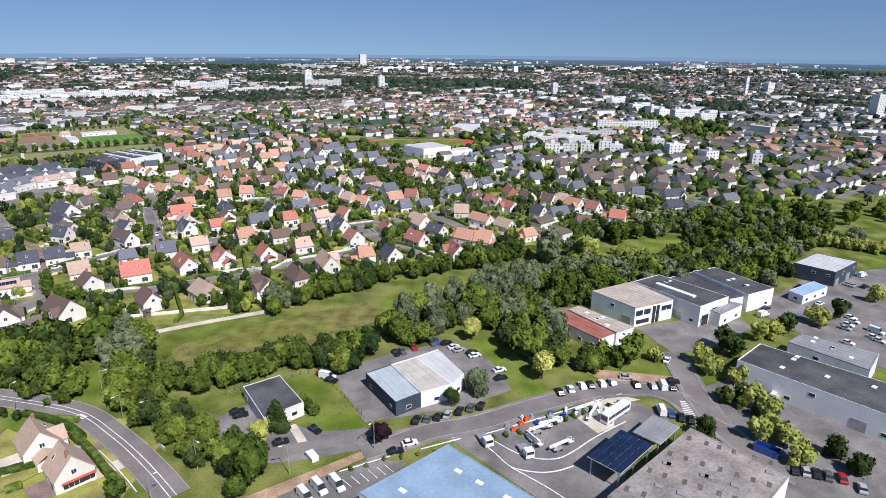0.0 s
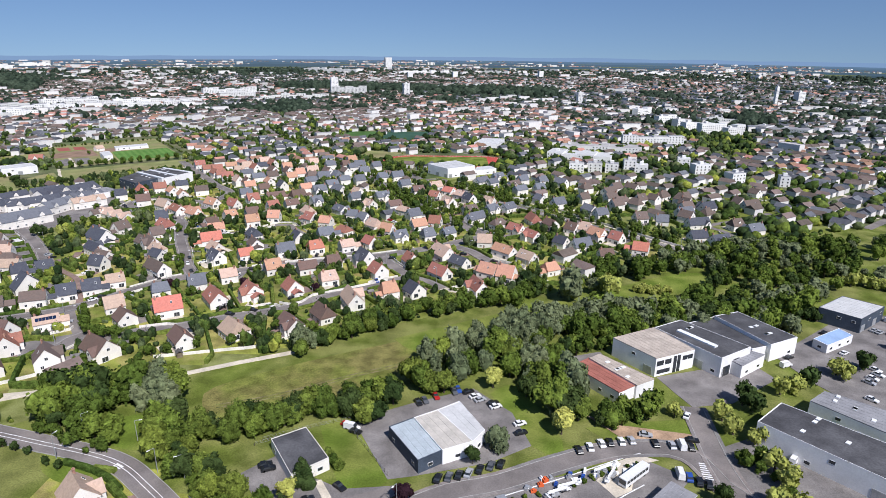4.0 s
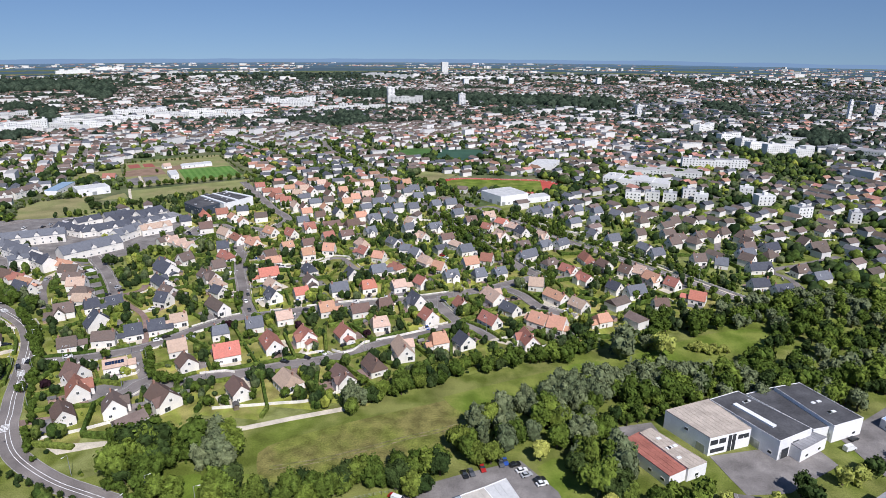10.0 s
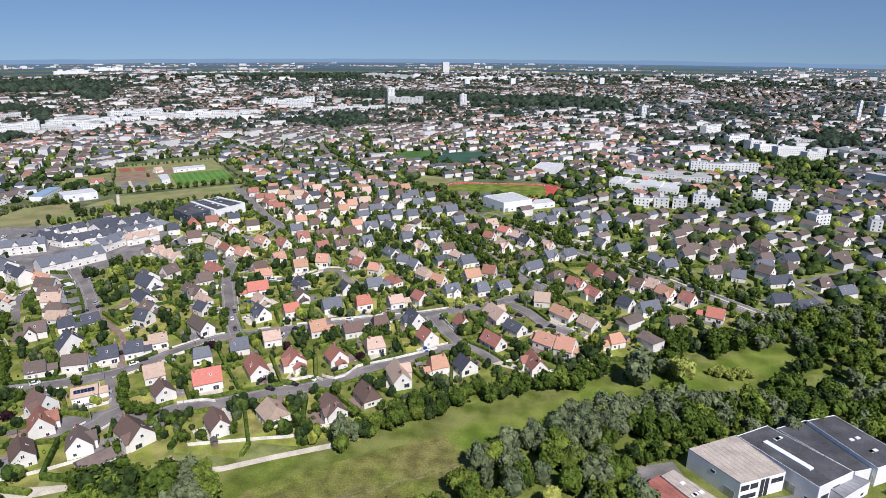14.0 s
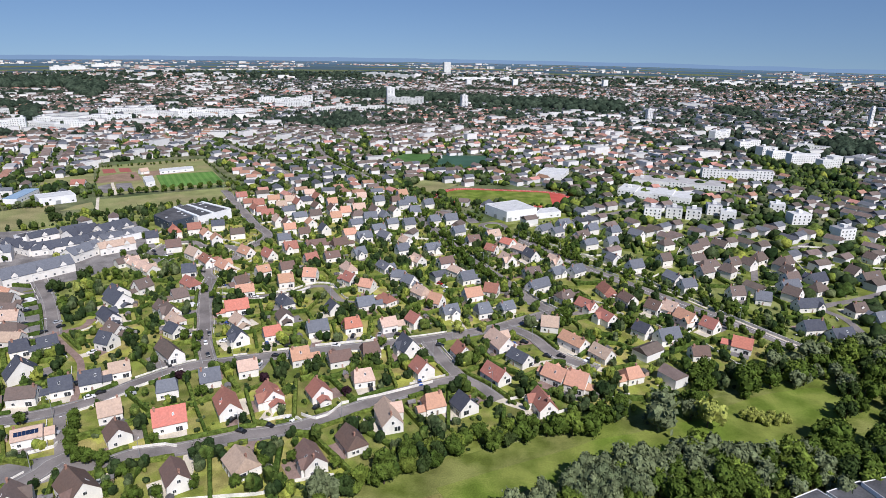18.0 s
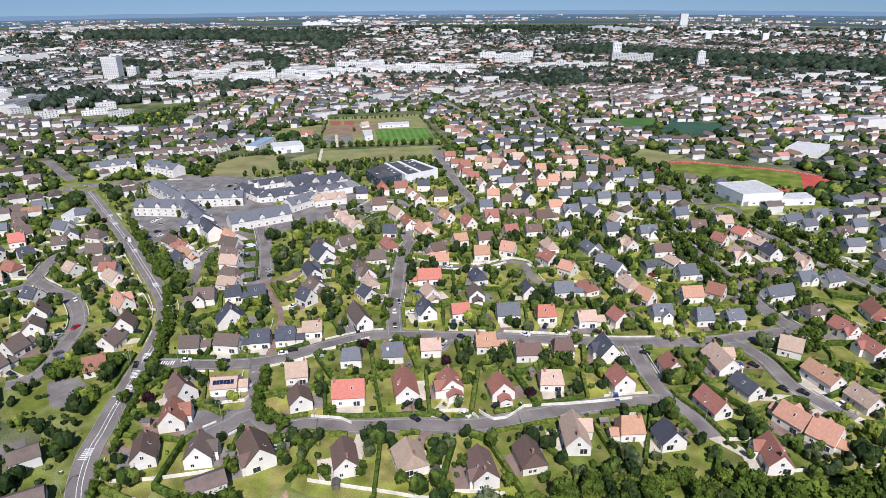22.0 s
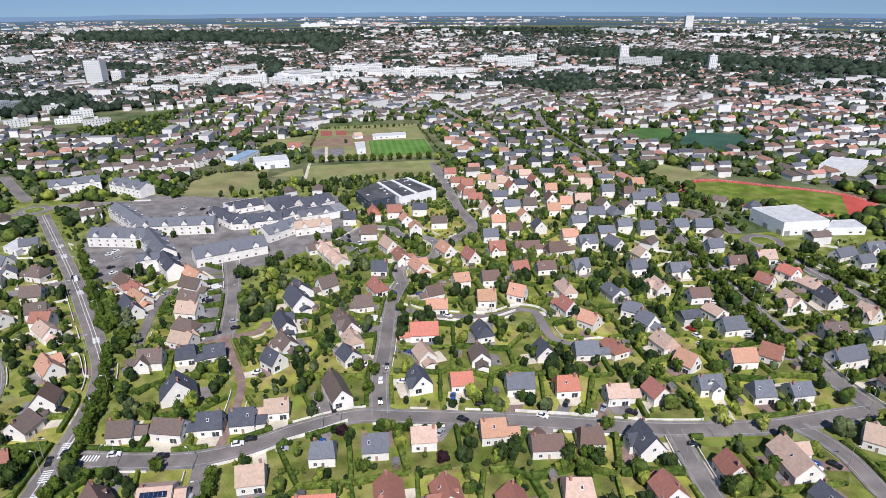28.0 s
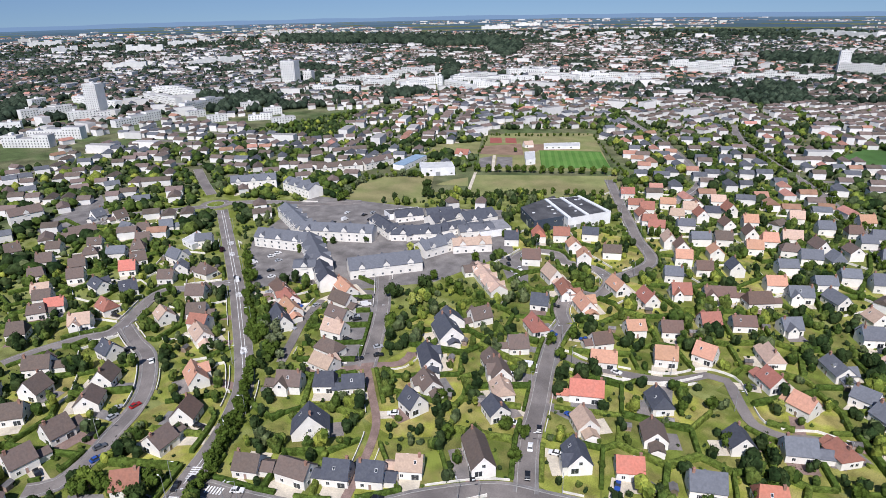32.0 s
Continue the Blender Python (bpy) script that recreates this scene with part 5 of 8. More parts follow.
WOODS = [  # dense woods and parks among the far houses
    [(-550, 1779), (-400, 1851), (-205, 1767), (-46, 1724), (229, 1675), (205, 1480), (95, 1480), (-39, 1540), (-205, 1600), (-345, 1650), (-486, 1640)],
    [(-1659, 1834), (-1528, 1943), (-1458, 1958), (-1326, 1778), (-1377, 1636), (-1452, 1601)],
    [(-1374, 1792), (-1289, 1859), (-1099, 1594), (-1031, 1438), (-1133, 1516)],
    [(-1010, 1208), (-976, 1214), (-832, 1031), (-861, 1026)],
    [(319, 847), (400, 911), (372, 810), (321, 708), (266, 694)],
    [(454, 1103), (536, 1130), (472, 990), (413, 980)],
    [(-380, 1256), (-335, 1274), (-290, 1124), (-329, 1093)],
    [(-250, 949), (-233, 952), (-193, 852), (-223, 862)],
    [(-2345, 1667), (-1905, 1886), (-1445, 1844), (-1314, 1687), (-1624, 1625), (-2035, 1462)],
    [(-1039, 645), (-976, 731), (-874, 696), (-806, 624), (-882, 625), (-863, 581)],
    [(-846, 622), (-738, 649), (-640, 587), (-635, 552), (-734, 556)],
    [(-1086, 382), (-1280, 469), (-1073, 420), (-1027, 375)],
    [(-840, 408), (-828, 451), (-768, 427), (-769, 384)],
    [(-833, 323), (-784, 362), (-707, 349), (-734, 300)],
    [(-874, 696), (-756, 690), (-654, 664), (-595, 584), (-675, 580)],
    [(-263, 1014), (-256, 1044), (-203, 839), (-212, 832)],
]
ROUNDABOUTS = [(-487.5, 385.7, 11), (-28.9, 551.3, 12)]
WALLS = [  # white garden walls along the park and streets
    [(-1.2, 525.5), (50, 478), (90.5, 425), (120, 387), (141, 361.5)],
    [(-177.8, 185.4), (-166.1, 192.6), (-151.9, 203.8)],
    [(-122.7, 213.9), (-108.8, 217.8), (-96.5, 221.4), (-85.7, 224.5), (-79.9, 230.5), (-65.5, 236.7)],
    [(7.2, 283.8), (17.9, 290.7)],
    [(31.2, 299.1), (43.3, 305.8)],
    [(-174.6, 369.4), (-164, 371.2), (-141.1, 383.4), (-130.4, 399.2)],
    [(-280.3, 270.1), (-280.9, 279.2), (-262.8, 270), (-260.2, 270.3)],
    [(-7.2, 293.9), (1.3, 298.5)],
    [(-17.3, 450.8), (-5.8, 460.3)],
    [(8.2, 414.2), (22, 426.3)],
    [(-89.1, 269.8), (-82.4, 267.8), (-78.8, 270.8), (-75.5, 279.9)],
    [(-75.5, 279.9), (-58.7, 290.3), (-41.1, 302.7)],
    [(-141.6, 239.6), (-131.2, 243.5), (-126.5, 243.1)],
    [(-104.3, 261.5), (-93.3, 267.9), (-87.2, 265.4)],
    [(-182.8, 226.4), (-169.9, 236.1), (-170.2, 238.4)],
    [(-165.8, 276.7), (-158.5, 286.7), (-153.4, 294.9)],
]
FENCES = [
    [(-36.8, 171.2), (-28.9, 159.9), (-21.7, 149.2)],
    [(-64.5, 160.9), (-58.7, 164.2)],
    [(-62.6, 163.6), (-49.3, 170.9), (-35, 177.2)],
]
LAMPS = [(-119.0, 162.3), (-100.5, 159.7), (-79.0, 144.4), (-60.2, 127.3), (-17.4, 135.8), (-37.0, 125.5), (-198.5, 205.0), (-216.4, 229.9), (-224.8, 229.3), (-183.2, 252.3), (-154.1, 291.9), (-207.0, 243.1), (-237.0, 255.7), (-1.9, 395.7), (-26.8, 453.5), (11.4, 386.3), (16.2, 367.0)]
BUS = [(45, 147.4), (53.5, 155.1)]
SKIP = [(82.1, 137.1), (86.4, 133.2)]
TRUCKS = [(11.5, 139), (21.7, 134.4)]
TRUCK_TURN = [-68, -72]
LIFTS = [(30, 135.7, 23), (25.6, 143, 22), (28.6, 145.6, 22), (23.9, 139.9, -64), (43.3, 152.1, -122), (40.3, 153.5, 19)]
YARD_LINES = [
    [(11.3, 142.3), (14.8, 138.6), (18.9, 134.8), (23.6, 132.4), (29.4, 132.2), (34.3, 135.3), (39.8, 140.2), (45.4, 144.5), (51.7, 148.9)],
    [(10.3, 139.3), (14.1, 133.8), (17.5, 128.8), (23.6, 126.9), (28.5, 127.4), (33.1, 129.4)],
    [(17.5, 128.5), (21.9, 124.6), (26, 120.7), (28.8, 117.6)],
    [(10.8, 142), (28.5, 150.5), (44.8, 158.9), (54.4, 163.4)],
    [(-25.1, 126.5), (-13.1, 132.8)],
    [(-5.3, 135.7), (5.1, 140.4)],
]
BAYS = [[(-23.8, 123.6), (-21.2, 120.9)], [(-21.8, 124.7), (-19.2, 121.9)], [(-19.9, 125.9), (-17.4, 123.1)], [(-17.9, 127.0), (-15.4, 124.1)], [(-16.0, 128.3), (-13.5, 125.4)], [(-14.3, 129.4), (-11.8, 126.5)]]
WHITE_VANS = [(-31.4, 117.1, -50), (-28.7, 120, -51), (-24.7, 121.2, -53)]
CONSERVATORY = [(-87.4, 118.5), (-90.3, 120.4), (-85.6, 125.3), (-82.7, 122.9)]
ROADSIDE_HEDGE = [(-98.6, 140.3), (-90.2, 133.6), (-81.5, 125.4), (-75.7, 120.6)]
GARDEN_HEDGES = [[(-107.2, 124.6), (-102, 127.2), (-97.2, 130.8)], [(-101.6, 118.3), (-98.9, 120.3)], [(-107, 147.2), (-100.3, 146.5)]]
SKIP_WHITE = (-32.7, 131.6, -52)

# Ground
bm = bmesh.new()
bmesh.ops.create_circle(bm, cap_ends=True, segments=180, radius=4855)
me = bpy.data.meshes.new("ground")
bm.to_mesh(me)
bm.free()
me.materials.append(MAT["ground"])
tagged(new("ground", me), "wide flat town ground of grass, gardens and earth", "ground", kind="structure")


LEVEL = {"grass": 0.02, "lawn": 0.06, "meadow": 0.03, "field": 0.04, "pitch": 0.075, "pitch_far": 0.03, "pitch_dark": 0.03, "asphalt": 0.11, "clay": 0.07, "sand": 0.17, "path": 0.17, "track": 0.04, "court_red": 0.085}
GNAME = {"asphalt": ("car_park", "worn grey asphalt yard and parking area"), "lawn": ("lawn", "mown bright green lawn"), "meadow": ("meadow", "rough yellow-green meadow grass"),
         "field": ("sports_field", "dry mown sports field grass"), "pitch": ("football_pitch", "striped green football pitch"), "pitch_far": ("football_pitch", "green football pitch among houses"),
         "pitch_dark": ("football_pitch", "dark synthetic football pitch"), "clay": ("clay_court", "brown clay play court"), "sand": ("earth_track", "sandy beige earth track"),
         "path": ("gravel_path", "pale gravel footpath through grass"), "track": ("running_track", "red oval running track surface"), "court_red": ("tennis_court", "red hard tennis court with a green surround")}


def smooth_line(pts, step=4.0):
    P = [Vector((*p, 0)) for p in pts]
    if len(P) < 3:
        return P
    out = []
    for i in range(len(P) - 1):
        a, b, c, d = P[max(i - 1, 0)], P[i], P[i + 1], P[min(i + 2, len(P) - 1)]
        n = max(1, int((c - b).length / step))
        for k in range(n):
            t = k / n
            out.append(0.5 * ((2 * b) + (c - a) * t + (2 * a - 5 * b + 4 * c - d) * t * t + (3 * b - a - 3 * c + d) * t ** 3))
    return out + [P[-1]]


def ribbon_vf(line, left, right, z0, z1):
    """A strip along a line between two offsets, with a top at z1 and sides down to z0."""
    vs, fs = [], []
    for i, p in enumerate(line):
        d = (line[min(i + 1, len(line) - 1)] - line[max(i - 1, 0)]).normalized()
        nrm = Vector((-d.y, d.x, 0))
        for off, z in ((left, z0), (left, z1), (right, z1), (right, z0)):
            vs.append((p.x + nrm.x * off, p.y + nrm.y * off, z))
    for i in range(len(line) - 1):
        a = 4 * i
        for k in range(3):
            fs.append((a + k + 4, a + k, a + k + 1, a + k + 5)[::-1])
    return vs, fs


def ribbon(name, line, left, right, z0, z1, m, parent=None, label=""):
    v, f = ribbon_vf(line, left, right, z0, z1)
    ob = new(name, mesh_of(name, v, f, [m]))
    ob.parent = parent
    return tagged(ob, label)


for key, polys in GROUNDS.items():
    for pts in polys:
        if key == "track":
            continue
        n, lab = GNAME[key]
        loop = smooth_line(pts + [pts[0]], 3)[:-1] if key in ("lawn", "meadow") else [Vector((*p, 0)) for p in pts]
        ob = new(n, prism(n, [(p.x, p.y) for p in loop], -0.3, LEVEL[key] + 0.004 * (polys.index(pts) % 12), [MAT[key]]))
        tagged(ob, lab, n.replace("_", " "), kind="structure")

park = [(-330, 40), (250, 40), (420, 200), (420, 470), (260, 420), (150, 345), (60, 300), (-60, 235), (-150, 165), (-200, 170), (-240, 150)]
tagged(new("park_ground", prism("park_ground", park, -0.3, 0.014, [MAT["verge"]])), "green park grass and verges between trees", "lawn", kind="structure")

# gardens: one lawn sheet under the housing estate
estate = [(-150, 165), (-60, 235), (60, 300), (150, 345), (260, 420), (230, 560), (60, 640), (-40, 560), (-200, 700), (-330, 560), (-420, 480), (-560, 380), (-520, 230), (-300, 180), (-220, 190), (-200, 170)]
GARDEN_GROUND = tagged(new("garden_ground", prism("garden_ground", estate, -0.3, 0.012, [MAT["grass"]])), "green garden lawns between houses", "lawn", kind="structure")

# roads
ROADLINES = []
for i, (w, pts) in enumerate(ROADS):
    line = smooth_line(pts)
    w = w - 0.7 if 4.5 <= w < 7.2 else w
    ROADLINES.append((w, line))
    z = 0.18 + 0.006 * (i % 7)
    name = "road"
    road = ribbon(name, line, w / 2, -w / 2, -0.2, z, MAT["redpath"] if w < 4 else MAT["road"])
    tagged(road, "narrow reddish paved lane between hedges" if w < 4 else "grey asphalt residential road", "road", kind="structure")
    if w >= 4.5:
        for s in (1, -1):
            ribbon("kerb", line, s * (w / 2 + 0.18), s * w / 2, -0.2, z + 0.10, MAT["kerb"], road)
            if w < 7.2:
                ribbon("pavement", line, s * (w / 2 + 1.25), s * (w / 2 + 0.18), -0.2, z + 0.09, MAT["footway"], road)
    if i == 1 or w == 8:   # painted lines on the through roads
        for off in ((0.7, -0.7) if i == 1 else (0.0,)):
            ribbon("centre_line", line, off + 0.1, off - 0.1, z - 0.02, z + 0.004, MAT["paint"], road)

for x, y, r in ROUNDABOUTS:
    ring = [(math.cos(a) * r, math.sin(a) * r) for a in np.linspace(0, 2 * math.pi, 48)[:-1]]
    rb = new("roundabout", prism("roundabout", ring, -0.2, 0.235, [MAT["road"]]))
    rb.location = (x, y, 0)
    tagged(rb, "round asphalt junction with a grass island", "roundabout", kind="structure")
    isl = [(px * 0.62, py * 0.62) for px, py in ring]
    part("apron", prism("apron", isl, 0.0, 0.33, [MAT["kerb"]]), rb)
    part("island", prism("island", [(px * 0.9, py * 0.9) for px, py in isl], 0.0, 0.4, [MAT["lawn"]]), rb)


def crossing(x, y, heading, n=6, length=3.0, gap=1.0):
    rows = [(i * gap - n * gap / 2, i * gap - n * gap / 2 + 0.5, -length / 2, length / 2, 0.0, 0.012) for i in range(n)]
    ob = new("zebra_crossing", boxes("zebra_crossing", rows, [MAT["paint"]]))
    ob.matrix_world = pose(x, y, 0.235, 0, 0, heading)
    tagged(ob, "white painted zebra crossing bars on asphalt", "zebra crossing", kind="structure")


for c in ((-101.8, 147.5, 62), (71.5, 156, 80, 8), (-196, 190, -60), (-215.4, 221, -55), (-229, 240, -52), (-222, 229, -52), (-388, 343, -28), (-335, 317, -28), (-284, 290, -30), (-217, 241, 30), (-405, 352, -28)):
    crossing(*c)

mown = smooth_line([(-84.9, 181.8), (-68.5, 188.5), (-54.2, 196.8), (-39.3, 206.2), (-24.9, 214.2), (-12, 226)], 2.5)
for off in (0.9, -0.9):
    tagged(ribbon("mown_track", mown, off + 0.35, off - 0.35, -0.1, 0.075, MAT["path_worn"]), "worn wheel track through the rough meadow", "track", kind="structure")

# running track
TC, TA = Vector((-24, 654)), radians(2)
tr = new("running_track", None)
tr.location = (TC.x, TC.y, 0)
tr.rotation_euler.z = TA


def oval(straight, radius, n=24):
    pts = [(straight / 2 + math.cos(a) * radius, math.sin(a) * radius) for a in np.linspace(-math.pi / 2, math.pi / 2, n)]
    return pts + [(-x, -y) for x, y in pts]


tagged(tr, "red oval running track round a grass pitch", "running track", kind="structure")
part("lanes", prism("lanes", oval(70, 34), -0.2, 0.05, [MAT["track"]]), tr)
part("infield", prism("infield", [(min(x, 45.0), y) for x, y in oval(66, 27.0)], -0.2, 0.07, [MAT["lawn"]]), tr)
for k in range(4):
    o1, o2 = oval(70, 33.6 - 1.4 * k), oval(70, 33.48 - 1.4 * k)
    n = len(o1)
    part("lane_line", mesh_of("lane_line", [(*p, 0.056) for p in o1 + o2], [(i, (i + 1) % n, n + (i + 1) % n, n + i) for i in range(n)], [MAT["paint"]]), tr)

# stripes and lines of the near football pitch
P = GROUNDS["pitch"][0]
corner, ex, ey = Vector((*P[0], 0)), Vector((*P[1], 0)) - Vector((*P[0], 0)), Vector((*P[3], 0)) - Vector((*P[0], 0))
stripe = material("paler mown stripe", (0.125, 0.23, 0.055), 0.9, 0.12, 0.05, 1.0, 0.2)
vs, fs = [], []
for k in range(9):
    a, b = (2 * k + 0.3) / 18, (2 * k + 1.3) / 18
    for u, w in ((a, 0.02), (b, 0.02), (b, 0.98), (a, 0.98)):
        q = corner + ex * u + ey * w
        vs.append((q.x, q.y, 0.08))
    fs.append(tuple(range(4 * k, 4 * k + 4)))
tagged(new("pitch_stripes", mesh_of("pitch_stripes", vs, fs, [stripe])), "pale mown stripes across the football pitch", "pitch stripes", kind="structure")

# Houses
WINDOW = boxes("window", [(-0.62, 0.62, -0.06, 0.05, 0, 1.3), (-0.52, -0.04, -0.08, 0.0, 0.1, 1.2), (0.04, 0.52, -0.08, 0.0, 0.1, 1.2)], [MAT["frame"], MAT["glass"]], [0, 1, 1])
WIDE = boxes("wide_window", [(-1.25, 1.25, -0.06, 0.05, 0, 2.1), (-1.15, -0.04, -0.08, 0.0, 0.1, 2.0), (0.04, 1.15, -0.08, 0.0, 0.1, 2.0)], [MAT["frame"], MAT["glass"]], [0, 1, 1])
DOOR = boxes("door", [(-0.6, 0.6, -0.06, 0.05, 0, 2.15), (-0.45, 0.45, -0.09, 0.0, 0.02, 2.05)], [MAT["frame"], MAT["door"]], [0, 1])
GARAGE = boxes("garage_door", [(-1.3, 1.3, -0.06, 0.05, 0, 2.1)], [MAT["frame"]])
CHIMNEY = boxes("chimney", [(-0.42, 0.42, -0.32, 0.32, -1.2, 1.1), (-0.5, 0.5, -0.4, 0.4, 1.1, 1.25), (-0.15, 0.15, -0.15, 0.15, 1.25, 1.6)], [MAT["brick"]])
SKYWIN = boxes("roof_window", [(-0.4, 0.4, -0.6, 0.6, 0, 0.09), (-0.32, 0.32, -0.5, 0.5, 0.05, 0.11)], [MAT["frame"], MAT["glass"]], [0, 1])
SOLAR = boxes("solar_panels", [(-3.9 + 1.3 * i, -2.68 + 1.3 * i, -0.9, 0.9, 0.02, 0.12) for i in range(6)], [MAT["solar"]])


def gable_mesh(L, S, eave, rise):
    x, y, e = L / 2, S / 2, 0.0
    v = [(-x, -y, e), (x, -y, e), (x, y, e), (-x, y, e), (-x, -y, eave), (x, -y, eave), (x, y, eave), (-x, y, eave), (-x, 0, eave + rise), (x, 0, eave + rise)]
    f = [(0, 1, 5, 4), (2, 3, 7, 6), (1, 2, 6, 9, 5), (3, 0, 4, 8, 7), (4, 5, 9, 8), (6, 7, 8, 9)]
    return mesh_of("house", v, f, [MAT["wall"]])


def roof_mesh(L, S, eave, rise, m, hip=0.0, over=0.32):
    x, s = L / 2 + 0.2, rise / (S / 2)
    y, t = S / 2 + over, 0.22
    lo, top = eave - over * s + 0.03, eave + rise + 0.03
    xr = x - hip
    v = []
    for dz in (0, t):
        v += [(-x, -y, lo + dz), (x, -y, lo + dz), (x, y, lo + dz), (-x, y, lo + dz), (-xr, 0, top + dz), (xr, 0, top + dz)]
    f = [(6, 7, 11, 10), (8, 9, 10, 11), (0, 4, 5, 1), (2, 5, 4, 3), (0, 1, 7, 6), (2, 3, 9, 8)]
    f += [(7, 8, 11), (9, 6, 10), (1, 5, 2), (3, 4, 0), (1, 2, 8, 7), (3, 0, 6, 9)] if hip else [(1, 5, 11, 7), (5, 2, 8, 11), (3, 4, 10, 9), (4, 0, 6, 10)]
    return mesh_of("roof", v, f, [m])


ROOFWORD = {"o": "orange-tiled", "R": "salmon-red tiled", "r": "brown-red tiled", "p": "pale terracotta tiled", "b": "dark brown tiled", "k": "weathered grey-brown tiled", "g": "grey slate", "d": "dark slate", "s": "pale tiled"}


def house(x, y, heading, L, S, key, near=True, rng=random):
    L, S = L - 0.1, S - 0.3
    eave = rng.choice((3.2, 3.4, 3.6, 3.9))
    if not near:
        eave += 1.0
    rise = S / 2 * math.tan(radians(rng.choice((41, 44, 47, 49))))
    hip = S * 0.32 if (key == "k" and rng.random() < 0.18) else (0.9 if rng.random() < 0.12 else 0.0)
    if key == "s":
        rise *= 0.6
    ob = new("house", gable_mesh(L, S, eave, rise) if hip == 0 else boxes("house", [(-L / 2, L / 2, -S / 2, S / 2, 0, eave)], [MAT["wall"]]))
    ob.matrix_world = pose(x, y, 0, 0, 0, heading)
    extra = ", solar panels" if key == "s" else (" and hipped ends" if hip else "")
    tagged(ob, f"white rendered house with a {ROOFWORD[key]} roof{extra}", "house", "houses of the estate")
    roof = part("roof", roof_mesh(L, S, eave, rise, ROOF[key], hip), ob)
    slope = math.degrees(math.atan2(rise, S / 2))
    cx = rng.choice((-1, 1)) * (L / 2 - 1.0 - hip)
    part("chimney", CHIMNEY, ob, pose(cx, rng.choice((-0.5, 0.5)), eave + rise - 0.2))
    side = rng.choice((1, -1))

    def seen(dx, dy):
        """Whether a wall faces the flight line."""
        a = radians(heading)
        nx, ny = dx * math.cos(a) - dy * math.sin(a), dx * math.sin(a) + dy * math.cos(a)
        return nx * -x + ny * -y > -20 or nx * (-100 - x) + ny * (190 - y) > -20

    def on_long(mesh, name, s, px, z):
        if not seen(0, s):
            return
        part(name, mesh, ob, pose(px, s * S / 2, z, 0, 0, 0 if s < 0 else 180))

    def on_gable(mesh, name, s, py, z):
        if not seen(s, 0):
            return
        part(name, mesh, ob, pose(s * L / 2, py, z, 0, 0, 90 * s))

    for s in (-1, 1):
        on_gable(WINDOW, "window", s, rng.uniform(-0.8, 0.8) if hip else 0, 0.9 if hip else eave + 0.2)
        if near:
            on_gable(WIDE if rng.random() < 0.4 else WINDOW, "window", s, rng.choice((-1.7, 1.7)), 0.15 if rng.random() < 0.4 else 0.9)
    on_long(WINDOW, "window", -1, -L / 4, 0.9)
    if near:
        on_long(WINDOW, "window", 1, L / 4, 0.9)
        on_long(WIDE, "window", side, -L / 4 * side, 0.1)
        on_long(DOOR, "door", -side, 0.3, 0.0)
        if rng.random() < 0.5:
            part("garage_door", GARAGE, ob, pose(L / 2 * (1 if cx < 0 else -1), 1.6 if S > 8 else 1.2, 0, 0, 0, 90 if cx < 0 else -90))
        if rng.random() < 0.75:
            for s in (1, -1):
                if rng.random() < 0.6:
                    px = rng.uniform(-L / 4, L / 4)
                    part("roof_window", SKYWIN, roof, Matrix.Translation((px, s * S / 4, eave + rise / 2 + 0.26)) @ pose(0, 0, 0, -s * slope))
        if rng.random() < 0.33 and key not in "s" and L > 9:   # dormer
            s, px = side, rng.uniform(-L / 6, L / 6)
            v = [(-0.8, 0, 0), (0.8, 0, 0), (0.8, 2.4, 0), (-0.8, 2.4, 0), (-0.8, 0, 1.3), (0.8, 0, 1.3), (0.8, 2.4, 1.3), (-0.8, 2.4, 1.3), (0, -0.1, 2.0), (0, 2.6, 2.0)]
            f = [(0, 1, 5, 8, 4), (1, 2, 6, 5), (3, 0, 4, 7), (5, 6, 9, 8), (7, 4, 8, 9)]
            dm = mesh_of("dormer", v, f, [MAT["wall"], ROOF[key]], [0, 0, 0, 1, 1])
            d = part("dormer", dm, roof, Matrix.Translation((px, -s * S / 2 * 0.72, eave + rise * 0.2)) @ pose(0, 0, 0, 0, 0, 0 if s > 0 else 180))
        if rng.random() < 0.5 and L > 8.5 and not hip and key != "s":   # cross gable
            cw, out_by = rng.uniform(4.4, 5.6), rng.uniform(0.8, 2.4)
            cl, cr = S / 2 + out_by, cw / 2 * rise / (S / 2)
            s, px = rng.choice((1, -1)), rng.choice((-1, 1)) * (L / 2 - cw / 2 - rng.uniform(0, 1.2))
            cg = part("cross_gable", gable_mesh(cl, cw, eave - 0.02, cr), ob, pose(px, s * cl / 2, 0, 0, 0, 90 * s))
            part("gable_roof", roof_mesh(cl, cw, eave - 0.02, cr, ROOF[key]), cg)
            part("window", WINDOW, cg, pose(cl / 2, 0, eave - 0.2, 0, 0, 90))
        if rng.random() < 0.38:   # lower wing
            wl, ws = rng.uniform(3.2, 5.0), rng.uniform(4.5, 6)
            sx = 1 if cx < 0 else -1
            wing = part("wing", boxes("wing", [(-wl / 2, wl / 2, -ws / 2, ws / 2, 0, 2.4)], [MAT["wall"]]), ob, pose(sx * (L / 2 + wl / 2 - 0.02), rng.uniform(-1, 1), 0))
            part("wing_roof", roof_mesh(wl, ws, 2.4, ws / 2 * 0.6, ROOF[key], 0, 0.25), wing)
        if rng.random() < 0.9:    # paved terrace
            part("terrace", boxes("terrace", [(-L / 2.2, L / 2.2, 0, 4.8, 0.0, 0.12)], [rng.choice((MAT["path"], MAT["path"], MAT["footway"], MAT["redpath"]))]), ob, pose(0, S / 2 * side + (0 if side > 0 else -4.8), 0))
